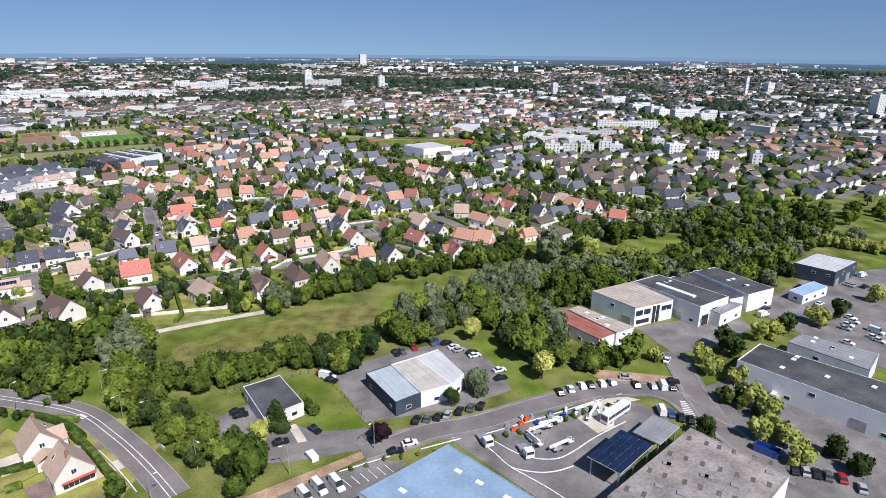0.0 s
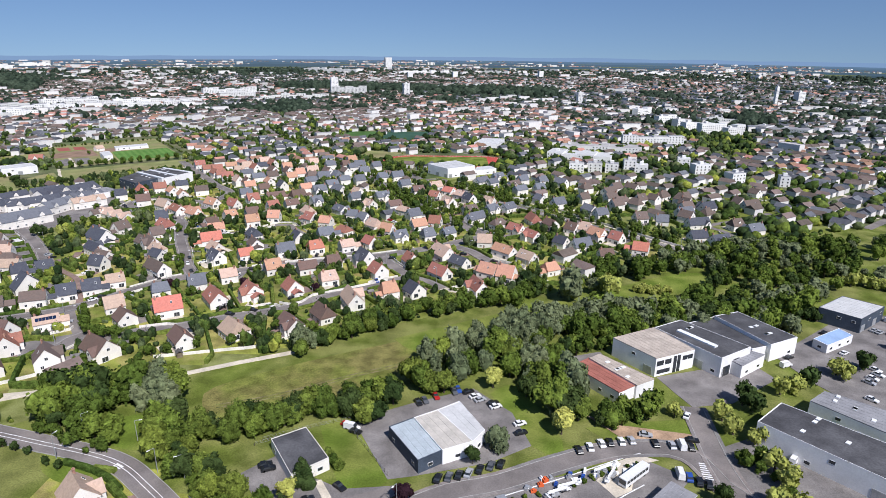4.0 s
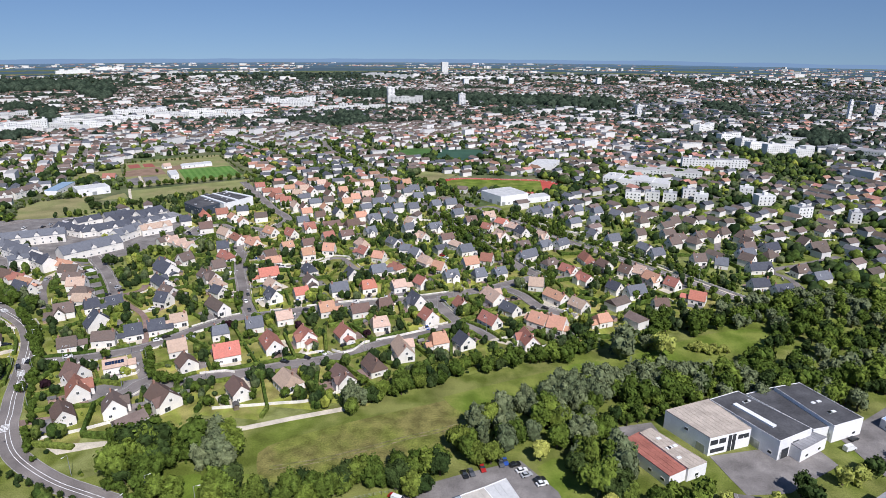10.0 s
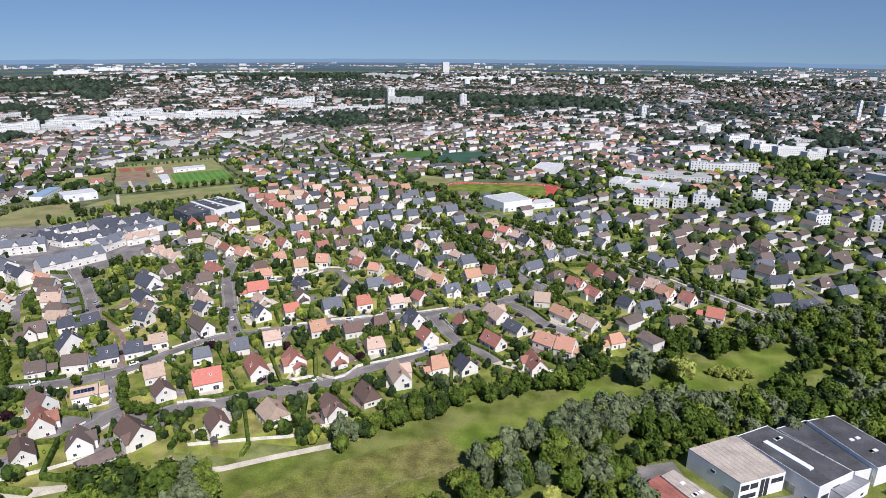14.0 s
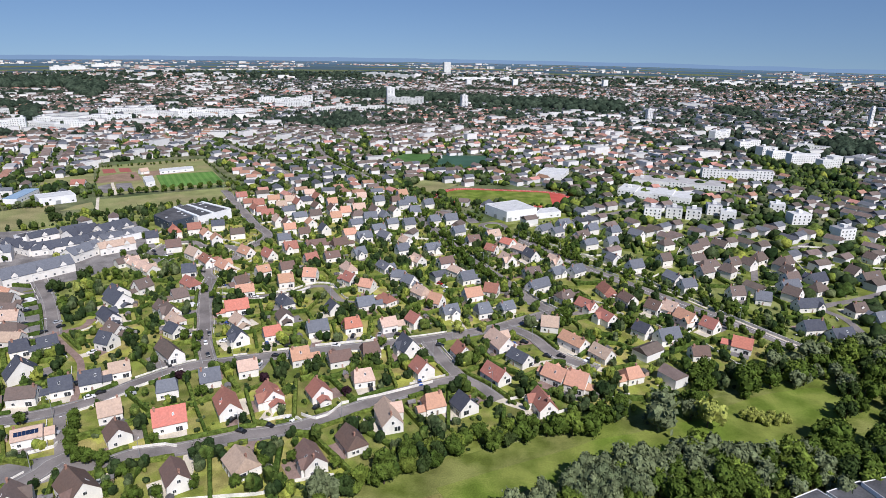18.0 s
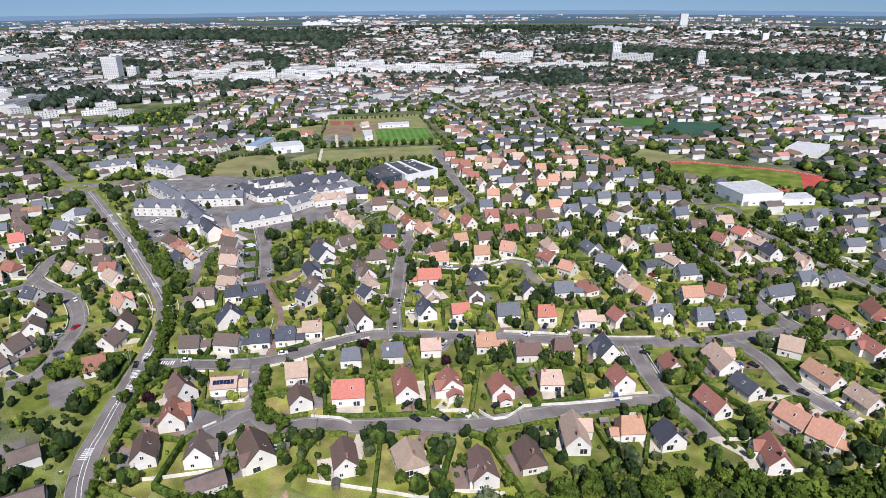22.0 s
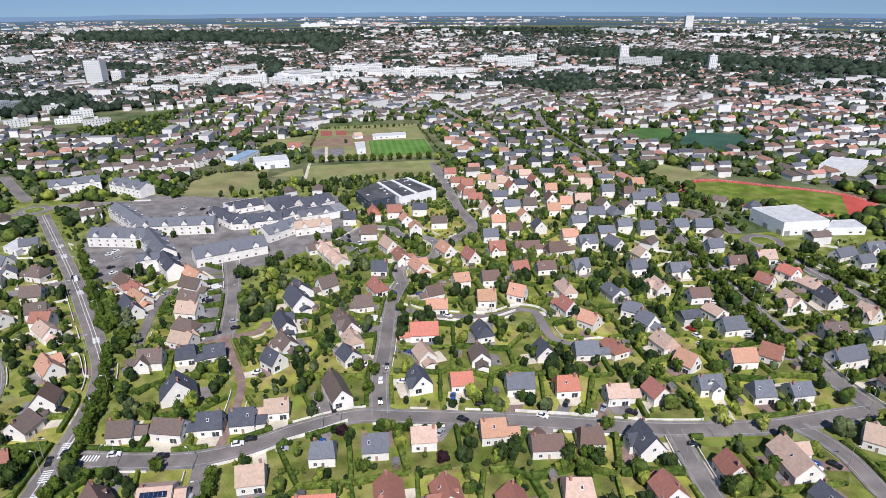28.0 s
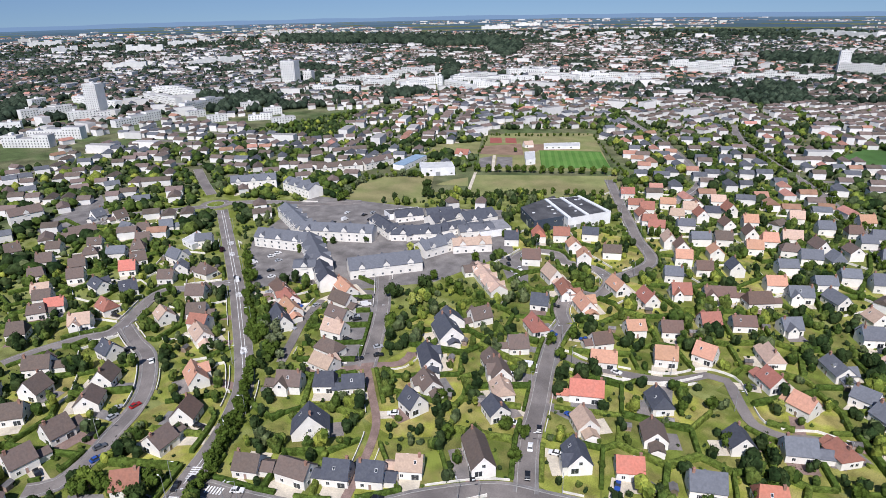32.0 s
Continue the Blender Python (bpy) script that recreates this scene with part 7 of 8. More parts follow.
def block(x, y, ang, L, D, h, word):
    """Staircase sections of uneven height under one stepped skyline."""
    n = max(1, round(L / 19)) if h < 35 else 1
    cuts = [-L / 2 + i * L / n for i in range(n + 1)]
    tops = []
    for i in range(n):
        tops.append(rngk.choice([h * k for k in (0.76, 0.9, 1.0, 1.07) if not tops or abs(h * k - tops[-1]) > 0.05]) if n > 1 else h)
    line = [(cuts[0], 0.0)]
    for i, t in enumerate(tops):
        line += [(cuts[i], t), (cuts[i + 1], t)]
    line.append((cuts[-1], 0.0))
    m = len(line)
    v = [(a, 0, z) for a, z in line] + [(a, D, z) for a, z in line]
    f = [tuple(range(m)), tuple(range(2 * m - 1, m - 1, -1))] + [(i, m + i, m + i + 1, i + 1) for i in range(m - 1)]
    flat = [0, 0] + [1 if line[i][1] == line[i + 1][1] else 0 for i in range(m - 1)]
    ob = new("apartment_block", mesh_of("apartment_block", v, f, [MAT["wall_block"], rngk.choice((FLAT["grey"], FLAT["pale"], FLAT["white"]))], flat))
    ob.matrix_world = pose(x, y, -0.2, 0, 0, ang)
    tagged(ob, f"{word} white apartment block with a flat roof", "apartment block", "apartment blocks")
    if math.hypot(x, y) < 1700:
        c, t = cuts[0] + L / n / 2, tops[0]
        part("stair_head", boxes("stair_head", [(c - 1.8, c + 1.8, D / 2 - 2, D / 2 + 2, t - 0.1, t + 2.4)], [MAT["wall_block"]]), ob)
        panes = []
        for i, t in enumerate(tops):
            a, w = cuts[i], L / n
            k = max(1, int(w / 3.4))
            for st in range(int(t / 2.9)):
                for j in range(k):
                    cx = a + (j + 0.5) * w / k
                    for yy in (-0.05, D - 0.03):
                        panes.append((cx - 0.55, cx + 0.55, yy, yy + 0.08, 0.9 + 2.9 * st, 2.2 + 2.9 * st))
        if panes:
            part("glazing", boxes("glazing", panes, [MAT["glass"]]), ob)["kind"] = "stuff"


for x0, y0, x1, y1, h in BLOCKS:
    L, ang = math.hypot(x1 - x0, y1 - y0), math.degrees(math.atan2(y1 - y0, x1 - x0))
    block((x0 + x1) / 2, (y0 + y1) / 2, ang, L, 11 if h > 8 else 30, h * 0.8, "long")
for x, y, s, h in TOWERS:
    block(x, y, 25, s * 1.5, s, h, "tall")

# The rest of the town
CELL = 6.0
TAKEN = set()


def take(x, y, r):
    n = int(r / CELL) + 1
    cx, cy = int(x // CELL), int(y // CELL)
    for i in range(-n, n + 1):
        for j in range(-n, n + 1):
            if (i * CELL) ** 2 + (j * CELL) ** 2 <= (r + 3) ** 2:
                TAKEN.add((cx + i, cy + j))


def is_free(x, y):
    return (int(x // CELL), int(y // CELL)) not in TAKEN


for x, y in GARDENS:
    take(x, y, 11)
for w, line in ROADLINES:
    for p in line:
        take(p.x, p.y, w / 2 + 6)
for polys in GROUNDS.values():
    for pts in polys:
        xs, ys = [p[0] for p in pts], [p[1] for p in pts]
        for cx in range(int(min(xs) // CELL), int(max(xs) // CELL) + 1):
            for cy in range(int(min(ys) // CELL), int(max(ys) // CELL) + 1):
                px, py, inside = (cx + 0.5) * CELL, (cy + 0.5) * CELL, False
                for (ax, ay), (bx, by) in zip(pts, pts[1:] + pts[:1]):
                    if (ay > py) != (by > py) and px < (bx - ax) * (py - ay) / (by - ay) + ax:
                        inside = not inside
                if inside:
                    TAKEN.add((cx, cy))
take(TC.x, TC.y, 45), take(TC.x - 45, TC.y, 38), take(TC.x + 45, TC.y, 38)
for h, key, pts in FLAT_BUILDINGS:
    for i in range(5):
        for j in range(5):
            q = Vector(pts[0]).lerp(Vector(pts[1]), i / 4).lerp(Vector(pts[3]).lerp(Vector(pts[2]), i / 4), j / 4)
            take(q.x, q.y, 8)
for x0, y0, x1, y1, zr, ze, sp, key in LONG_BUILDINGS:
    for k in range(9):
        take(x0 + (x1 - x0) * k / 8, y0 + (y1 - y0) * k / 8, sp / 2 + 6)
for x0, y0, x1, y1, h in BLOCKS:
    for k in range(9):
        take(x0 + (x1 - x0) * k / 8, y0 + (y1 - y0) * k / 8, 18)
for x, y, s, h in TOWERS:
    take(x, y, 18)
for x, y, r in ROUNDABOUTS:
    take(x, y, r + 12)
for x, y, r in TREES_AT:
    take(x, y, r + 3)

rngf = random.Random(77)


WOODBOX = [(min(p[0] for p in w), max(p[0] for p in w), min(p[1] for p in w), max(p[1] for p in w), w) for w in WOODS]


def in_wood(x, y):
    return any(a < x < b and c < y < d and in_poly(w, x, y) for a, b, c, d, w in WOODBOX)


def grove(x, y):
    """Patches of trees with no houses."""
    return math.hypot(x + 130, y - 330) > 620 and noise.noise((x * 0.0075, y * 0.0075, 31)) > 0.36


def in_town(x, y):
    if in_poly(SPORTS_GROUND, x, y):
        return False
    d = math.hypot(x, y)
    if y < 0.62 * x + 265 and x > -140 and y < 420:
        return False
    if x > 190 and y < 390 + (x - 190) * 0.35:
        return False
    if x <= -140 and y < 175 - (x + 140) * 0.05 - 40:
        return False
    return y > 60 and d < 2500


seeds = []
while len(seeds) < 95:
    a, d = rngf.uniform(-0.75, 1.55), math.sqrt(rngf.uniform(0.03, 1)) * 2500
    s = (-math.sin(a) * d, math.cos(a) * d)
    if all(math.hypot(s[0] - q[0], s[1] - q[1]) > 150 for q in seeds):
        seeds.append((*s, rngf.choice((32, 122, 40, 15, 60, 75)), rngf.choice(("k", "kkko", "gk", "gkk", "kkgko", "kko", "kg", "gkko")), rngf.uniform(0.55, 0.85)))
SX = np.array([s[:2] for s in seeds])
far_rows, far_trees, far_streets = list(FAR_GABLES), [], []
for n, (sx, sy, ang, cols, dens) in enumerate(seeds):
    ca, sa = math.cos(radians(ang)), math.sin(radians(ang))
    R = 330
    for v in range(-R, R, 46):
        run = []
        for u in range(-R, R, 12):
            for side in (-1, 1):
                uu, vv = u + rngf.uniform(-1.5, 1.5), v + side * (12 + rngf.uniform(-1.5, 1.5))
                x, y = sx + uu * ca - vv * sa, sy + uu * sa + vv * ca
                if np.argmin(((SX - (x, y)) ** 2).sum(1)) != n or not in_town(x, y):
                    continue
                if rngf.random() < dens and is_free(x, y) and not in_wood(x, y) and not grove(x, y):
                    a = ang + (90 if rngf.random() < 0.5 else 0) + rngf.uniform(-4, 4)
                    far_rows.append((x, y, a, rngf.uniform(8.5, 13), rngf.uniform(7.2, 9), rngf.uniform(4.2, 7.5) if math.hypot(x, y) > 900 else rngf.uniform(3.7, 5.2), rngf.choice(cols)))
                    if math.hypot(x, y) > 800 and rngf.random() < 0.05 + 0.2 * max(0, noise.noise((x * 0.0035, y * 0.0035, 20))):
                        far_rows[-1] = (x, y, ang, rngf.uniform(14, 30), 10, rngf.uniform(7, 12), "F")
                        take(x, y, 9)
                    take(x, y, 4)
            x, y = sx + u * ca - v * sa, sy + u * sa + v * ca
            ok = np.argmin(((SX - (x, y)) ** 2).sum(1)) == n and in_town(x, y) and is_free(x, y) and not in_wood(x, y)
            if ok:
                run.append(Vector((x, y, 0)))
            if (not ok or u + 12 >= R) and len(run) > 3:
                far_streets.append(run)
                run = []
            elif not ok:
                run = []
            for _ in range(8):
                uu, vv = u + rngf.uniform(-6, 6), v + rngf.choice((-1, 1)) * rngf.uniform(5, 23)
                x, y = sx + uu * ca - vv * sa, sy + uu * sa + vv * ca
                if in_town(x, y) and is_free(x, y) and rngf.random() < 0.8 and math.hypot(x + 130, y - 330) > 760 and np.argmin(((SX - (x, y)) ** 2).sum(1)) == n:
                    if math.hypot(x, y) > 1700 and rngf.random() < 0.4:
                        continue
                    far_trees.append((x, y, rngf.choice((2.2, 2.8, 3.4, 4.2, 5.2, 6.0) if not grove(x, y) else (4.0, 5.0, 6.0, 7.0))))
# outer town: scattered buildings and woods to the horizon
for _ in range(16000):
    a, d = rngf.uniform(-0.75, 1.55), 2400 + rngf.random() ** 1.3 * 2050
    x, y = -math.sin(a) * d, math.cos(a) * d
    k = noise.noise((x * 0.0016, y * 0.0016, 9))
    if k > -0.1 and rngf.random() < 0.5:
        big = rngf.random() < 0.07
        far_rows.append((x, y, rngf.uniform(0, 180), rngf.uniform(20, 45) if big else rngf.uniform(12, 24), 12 if big else 9, rngf.uniform(8, 16) if big else rngf.uniform(4, 7), "F" if big else rngf.choice("kkgo")))
    else:
        if d < 3050:
            far_trees.append((x, y, rngf.uniform(5, 9)))
for _ in range(9000):   # wooded belts inside the town
    a, d = rngf.uniform(-0.75, 1.55), rngf.uniform(700, 2500)
    x, y = -math.sin(a) * d, math.cos(a) * d
    if noise.noise((x * 0.004, y * 0.004, 4)) > 0.2 and is_free(x, y):
        far_trees.append((x, y, rngf.uniform(3.5, 6.5)))
for x0, x1, y0, y1, w in WOODBOX:
    gap = max(6.5, math.hypot((x0 + x1) / 2, (y0 + y1) / 2) / 140)
    for i in range(int((x1 - x0) / gap)):
        for j in range(int((y1 - y0) / gap)):
            x, y = x0 + (i + rngf.random()) * gap, y0 + (j + rngf.random()) * gap
            if in_poly(w, x, y) and is_free(x, y):
                far_trees.append((x, y, gap * rngf.uniform(0.55, 0.95)))


def joined(name, rows, mats, label, category):
    """Gabled or flat-roofed houses, all in one mesh."""
    V, F, IX = [], [], []
    slot = {"k": 1, "g": 2, "o": 3, "F": 4}
    for x, y, a, L, S, e, key in rows:
        ca, sa, z = math.cos(radians(a)), math.sin(radians(a)), -0.2
        rise, o = (S / 2 * (0.58 if math.hypot(x, y) < 900 else 0.5), 0.3) if key != "F" else (0.0, 0.1)
        i, hx, hy = len(V), L / 2, S / 2
        pts = [(-hx, -hy, 0), (hx, -hy, 0), (hx, hy, 0), (-hx, hy, 0), (-hx, -hy, e), (hx, -hy, e), (hx, hy, e), (-hx, hy, e), (-hx, 0, e + rise), (hx, 0, e + rise)]
        f = [(0, 1, 5, 4), (2, 3, 7, 6), (1, 2, 6, 9, 5), (3, 0, 4, 8, 7)]
        if key == "F":
            pts += [(-hx, -hy, e), (hx, -hy, e), (hx, hy, e), (-hx, hy, e)]
            f += [(10, 11, 12, 13)]
            n = 1
        else:
            t = e - o * 0.66 + 0.15
            pts += [(-hx - o, -hy - o, t), (hx + o, -hy - o, t), (hx + o, hy + o, t), (-hx - o, hy + o, t), (-hx - o, 0, e + rise + 0.15), (hx + o, 0, e + rise + 0.15)]
            f += [(10, 11, 15, 14), (12, 13, 14, 15), (11, 12, 15), (13, 10, 14)]
            n = 4
        V += [(x + p * ca - q * sa, y + p * sa + q * ca, z + r) for p, q, r in pts]
        F += [tuple(i + k for k in face) for face in f]
        IX += [0] * 4 + [slot[key]] * n
    return tagged(new(name, mesh_of(name, V, F, mats, IX)), label, category, kind="stuff")


joined("far_houses", far_rows, [MAT["wall_far"], ROOF_FAR["k"], ROOF_FAR["g"], ROOF_FAR["o"], FLAT["pale"]], "dense white houses with slate and tiled roofs", "houses")

vs, fs = [], []
for run in far_streets:
    v, f = ribbon_vf(run, 3.0, -3.0, 0.0, 0.09)
    fs += [tuple(k + len(vs) for k in q) for q in f]
    vs += v
tagged(new("far_streets", mesh_of("far_streets", vs, fs, [MAT["road"]])), "grey asphalt side streets between the houses", "streets", kind="stuff")


def blob(seed, sub):
    bm = bmesh.new()
    bmesh.ops.create_icosphere(bm, subdivisions=sub, radius=1)
    for v in bm.verts:
        v.co *= 1 + 0.4 * noise.noise(v.co * 2.2 + Vector((seed * 7, 0, 0))) + 0.28 * rngf.uniform(-1, 1)
    V, F = np.array([v.co[:] for v in bm.verts]), [[v.index for v in f.verts] for f in bm.faces]
    bm.free()
    return V, np.array(F)


NEARBLOB, FARBLOB, OUTERBLOB = [blob(s, 2) for s in range(5)], [blob(s, 1) for s in range(5)], [blob(s, 0) for s in range(5)]


def cloud(name, rows, kinds, mat, label):
    V, F, base = [], [], 0
    for i, (x, y, r) in enumerate(rows):
        v, f = kinds[i % len(kinds)]
        t = i * 2.4
        c, s = math.cos(t) * r, math.sin(t) * r
        w = np.stack([v[:, 0] * c - v[:, 1] * s + x, v[:, 0] * s + v[:, 1] * c + y, v[:, 2] * r * 0.95 + r * 0.8], 1)
        V.append(w)
        F.append(f + base)
        base += len(v)
    V, F = np.concatenate(V), np.concatenate(F)
    me = bpy.data.meshes.new(name)
    me.vertices.add(len(V))
    me.vertices.foreach_set("co", V.ravel())
    me.loops.add(F.size)
    me.loops.foreach_set("vertex_index", F.ravel().astype(np.int32))
    me.polygons.add(len(F))
    me.polygons.foreach_set("loop_start", np.arange(0, F.size, 3, dtype=np.int32))
    me.update(calc_edges=True)
    me.materials.append(mat)
    return tagged(new(name, me), label, "trees", kind="stuff")


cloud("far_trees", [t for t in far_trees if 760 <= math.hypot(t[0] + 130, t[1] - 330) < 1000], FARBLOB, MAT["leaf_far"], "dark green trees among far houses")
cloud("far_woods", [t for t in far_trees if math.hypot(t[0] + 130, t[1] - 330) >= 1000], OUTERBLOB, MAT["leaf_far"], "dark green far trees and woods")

# low hills on the horizon; haze put into their glow, paler blue farther out
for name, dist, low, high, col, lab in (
        ("backdrop_ridge", 3080, 1, 15, (0.050, 0.088, 0.115), "wooded ridge beyond the town, glowing dark blue-green with painted haze"), ("backdrop_ridge", 3420, 2, 17, (0.066, 0.115, 0.155), "wooded ridge beyond the town, glowing blue-green with painted haze"),
        ("backdrop_ridge", 3820, 3, 18, (0.080, 0.14, 0.195), "wooded ridge far behind the town, glowing bluish with painted haze"), ("backdrop_ridge", 4220, 4, 16, (0.10, 0.17, 0.245), "ridge far behind the town, glowing bluish with painted haze"),
        ("backdrop_hills", 4560, 3, 11, (0.115, 0.195, 0.285), "wooded hills on the far horizon, glowing bluish with painted haze"), ("backdrop_haze", 4840, 20, 32, (0.21, 0.325, 0.49), "hills at the horizon, glowing pale blue with painted haze")):
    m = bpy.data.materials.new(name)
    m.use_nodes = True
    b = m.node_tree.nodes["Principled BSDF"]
    # black base: each ring only emits its haze colour
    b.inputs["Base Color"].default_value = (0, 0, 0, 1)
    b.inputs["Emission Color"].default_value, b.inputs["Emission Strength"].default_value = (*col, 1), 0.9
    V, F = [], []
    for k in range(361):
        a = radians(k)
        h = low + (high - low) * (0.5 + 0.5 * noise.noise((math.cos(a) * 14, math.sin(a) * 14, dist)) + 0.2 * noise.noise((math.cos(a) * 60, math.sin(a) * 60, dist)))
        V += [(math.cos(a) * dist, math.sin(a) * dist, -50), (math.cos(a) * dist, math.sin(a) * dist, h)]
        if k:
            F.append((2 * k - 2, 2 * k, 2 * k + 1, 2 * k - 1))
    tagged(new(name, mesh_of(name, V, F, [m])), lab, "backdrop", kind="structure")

# Hedges along the garden boundaries
def clip(poly, mx, my, nx, ny, tag):
    """Keep the side of the line through (mx, my) that lies against the normal."""
    out = []
    for i, (x, y, t) in enumerate(poly):
        x2, y2, _ = poly[(i + 1) % len(poly)]
        d1, d2 = (x - mx) * nx + (y - my) * ny, (x2 - mx) * nx + (y2 - my) * ny
        if d1 <= 0:
            out.append((x, y, t))
        if d1 * d2 < 0:
            k = d1 / (d1 - d2)
            out.append((x + (x2 - x) * k, y + (y2 - y) * k, tag if d1 <= 0 else t))
    return out


RC = {}
for w, line in ROADLINES:
    for p, q in zip(line, line[1:]):
        for k in range(4):
            s = p.lerp(q, k / 4)
            for i in range(-1, 2):
                for j in range(-1, 2):
                    RC.setdefault((int(s.x // 8) + i, int(s.y // 8) + j), []).append((s.x, s.y, w / 2))


def road_gap(x, y):
    return min((math.hypot(x - a, y - b) - w for a, b, w in RC.get((int(x // 8), int(y // 8)), ())), default=99)


HC = {}
for x, y in GARDENS:
    for i in range(-1, 2):
        for j in range(-1, 2):
            HC.setdefault((int(x // 10) + i, int(y // 10) + j), []).append((x, y))
for x0, y0, x1, y1, zr, ze, sp, key in LONG_BUILDINGS:
    for k in range(9):
        x, y = x0 + (x1 - x0) * k / 8, y0 + (y1 - y0) * k / 8
        for i in range(-1, 2):
            for j in range(-1, 2):
                HC.setdefault((int(x // 10) + i, int(y // 10) + j), []).append((x, y))


def house_gap(x, y):
    return min((math.hypot(x - a, y - b) for a, b in HC.get((int(x // 10), int(y // 10)), ())), default=99)


rngd = random.Random(31)


def hedge_vf(pts, w, h):
    V, F = [], []
    prof = [(-0.5, 0), (-0.52, 0.55), (-0.42, 0.95), (0.0, 1.04), (0.42, 0.95), (0.52, 0.55), (0.5, 0)]
    n = len(prof)
    for i, p in enumerate(pts):
        d = (pts[min(i + 1, len(pts) - 1)] - pts[max(i - 1, 0)]).normalized()
        for u, z in prof:
            k = 1 + 0.18 * noise.noise((p.x * 0.9 + u, p.y * 0.9, z * 2))
            V.append((p.x - d.y * u * w * k, p.y + d.x * u * w * k, z * h * k))
    for i in range(len(pts) - 1):
        for k in range(n - 1):
            F.append((i * n + k, i * n + k + 1, (i + 1) * n + k + 1, (i + 1) * n + k))
    F += [tuple(range(n)), tuple(range((len(pts) - 1) * n + n - 1, (len(pts) - 1) * n - 1, -1))]
    return V, F


def hedge(pts, w, h):
    tagged(new("hedge", mesh_of("hedge", *hedge_vf(pts, w, h), [MAT["hedge"]])), "clipped green hedge along a garden boundary", "hedge", "garden hedges")


def low_wall(pts, h=1.0, name="garden_wall"):
    v, f = ribbon_vf(pts, 0.13, -0.13, -0.1, h)
    ob = new(name, mesh_of(name, v, f, [MAT["garden_wall"]]))
    tagged(ob, "low white rendered garden wall beside the street", "garden wall", "garden walls")


NEAR = [(x, y) for x, y in GARDENS if math.hypot(x + 150, y - 320) < 430]
GX = np.array(NEAR)
done, extra_hedges = set(), []
for i, (hx, hy) in enumerate(NEAR):
    cell = [(hx - 16, hy - 16, -1), (hx + 16, hy - 16, -1), (hx + 16, hy + 16, -1), (hx - 16, hy + 16, -1)]
    for j in np.argsort(((GX - GX[i]) ** 2).sum(1))[1:14]:
        nx, ny = GX[j] - GX[i]
        cell = clip(cell, (hx + GX[j][0]) / 2, (hy + GX[j][1]) / 2, nx, ny, int(j))
        if len(cell) < 3:
            break
    if len(cell) > 2:
        if math.hypot(hx + 130, hy - 300) < 245:
            plot = [(hx + (x - hx) * 0.97, hy + (y - hy) * 0.97) for x, y, t in cell]
            part("plot", prism("plot", plot, -0.1, 0.03 + 0.004 * (i % 3), [MAT["plot"]]), GARDEN_GROUND)
    for k in range(len(cell)):
        x, y, t = cell[k]
        x2, y2, _ = cell[(k + 1) % len(cell)]
        key = (min(i, t), max(i, t))
        if t < 0:
            key = (i, 1000 + k)
        if key in done or math.hypot(x2 - x, y2 - y) < 4:
            continue
        done.add(key)
        a, b = Vector((x, y, 0)), Vector((x2, y2, 0))
        n = max(2, int((b - a).length / 1.6))
        run = []
        for q in range(n + 1):
            p = a.lerp(b, q / n)
            if road_gap(p.x, p.y) > 1.6 and 5.2 < house_gap(p.x, p.y) < 24 and in_poly(estate, p.x, p.y):
                run.append(p)
            if (q == n or not (road_gap(p.x, p.y) > 1.6 and 5.2 < house_gap(p.x, p.y) < 24 and in_poly(estate, p.x, p.y))):
                if len(run) > 2:
                    extra_hedges.append((math.hypot(run[0].x + 110, run[0].y - 290), run, rngd.uniform(1.3, 2.3), rngd.uniform(1.5, 2.5)))
                run = []
# along the streets: hedges and low walls in front of the gardens
for w, line in ROADLINES[1:21]:
    for s in (1, -1):
        run, fine = [], smooth_line([(p.x, p.y) for p in line], 2.0)
        kind, left = rngd.random(), rngd.randint(8, 16)
        for i, p in enumerate(fine):
            d = (fine[min(i + 1, len(fine) - 1)] - fine[max(i - 1, 0)]).normalized()
            q = p + Vector((-d.y, d.x, 0)) * s * (w / 2 + 2.0)
            good = road_gap(q.x, q.y) > 1.2 and 4.6 < house_gap(q.x, q.y) < 26 and left > 0
            if good:
                run.append(q)
            left -= 1
            if not good or i == len(fine) - 1:
                if len(run) > 2:
                    if kind < 0.5:
                        extra_hedges.append((math.hypot(run[0].x + 110, run[0].y - 290), run, rngd.uniform(1.3, 1.9), rngd.uniform(1.3, 1.9)))
                    else:
                        low_wall(run, rngd.uniform(0.7, 1.2))
                run = []
            if left < -1:
                kind, left = rngd.random(), rngd.randint(8, 16)
extra_hedges.sort(key=lambda r: r[0])
for _, run, w, h in extra_hedges[:300]:
    hedge(run, w, h)
V, F, WV, WF = [], [], [], []
for n, (_, run, w, h) in enumerate(extra_hedges[300:]):
    if n % 3 == 0:
        v, f = ribbon_vf(run, 0.15, -0.15, -0.1, 1.1)
        WF += [tuple(k + len(WV) for k in q) for q in f]
        WV += v
        continue
    v, f = hedge_vf(run, w, h)
    F += [tuple(k + len(V) for k in q) for q in f]
    V += v
if V:
    tagged(new("further_hedges", mesh_of("further_hedges", V, F, [MAT["hedge"]])), "green hedges between further gardens", "hedges", kind="stuff")
    tagged(new("further_walls", mesh_of("further_walls", WV, WF, [MAT["garden_wall"]])), "low white walls between further gardens", "garden walls", kind="stuff")
V, F = [], []
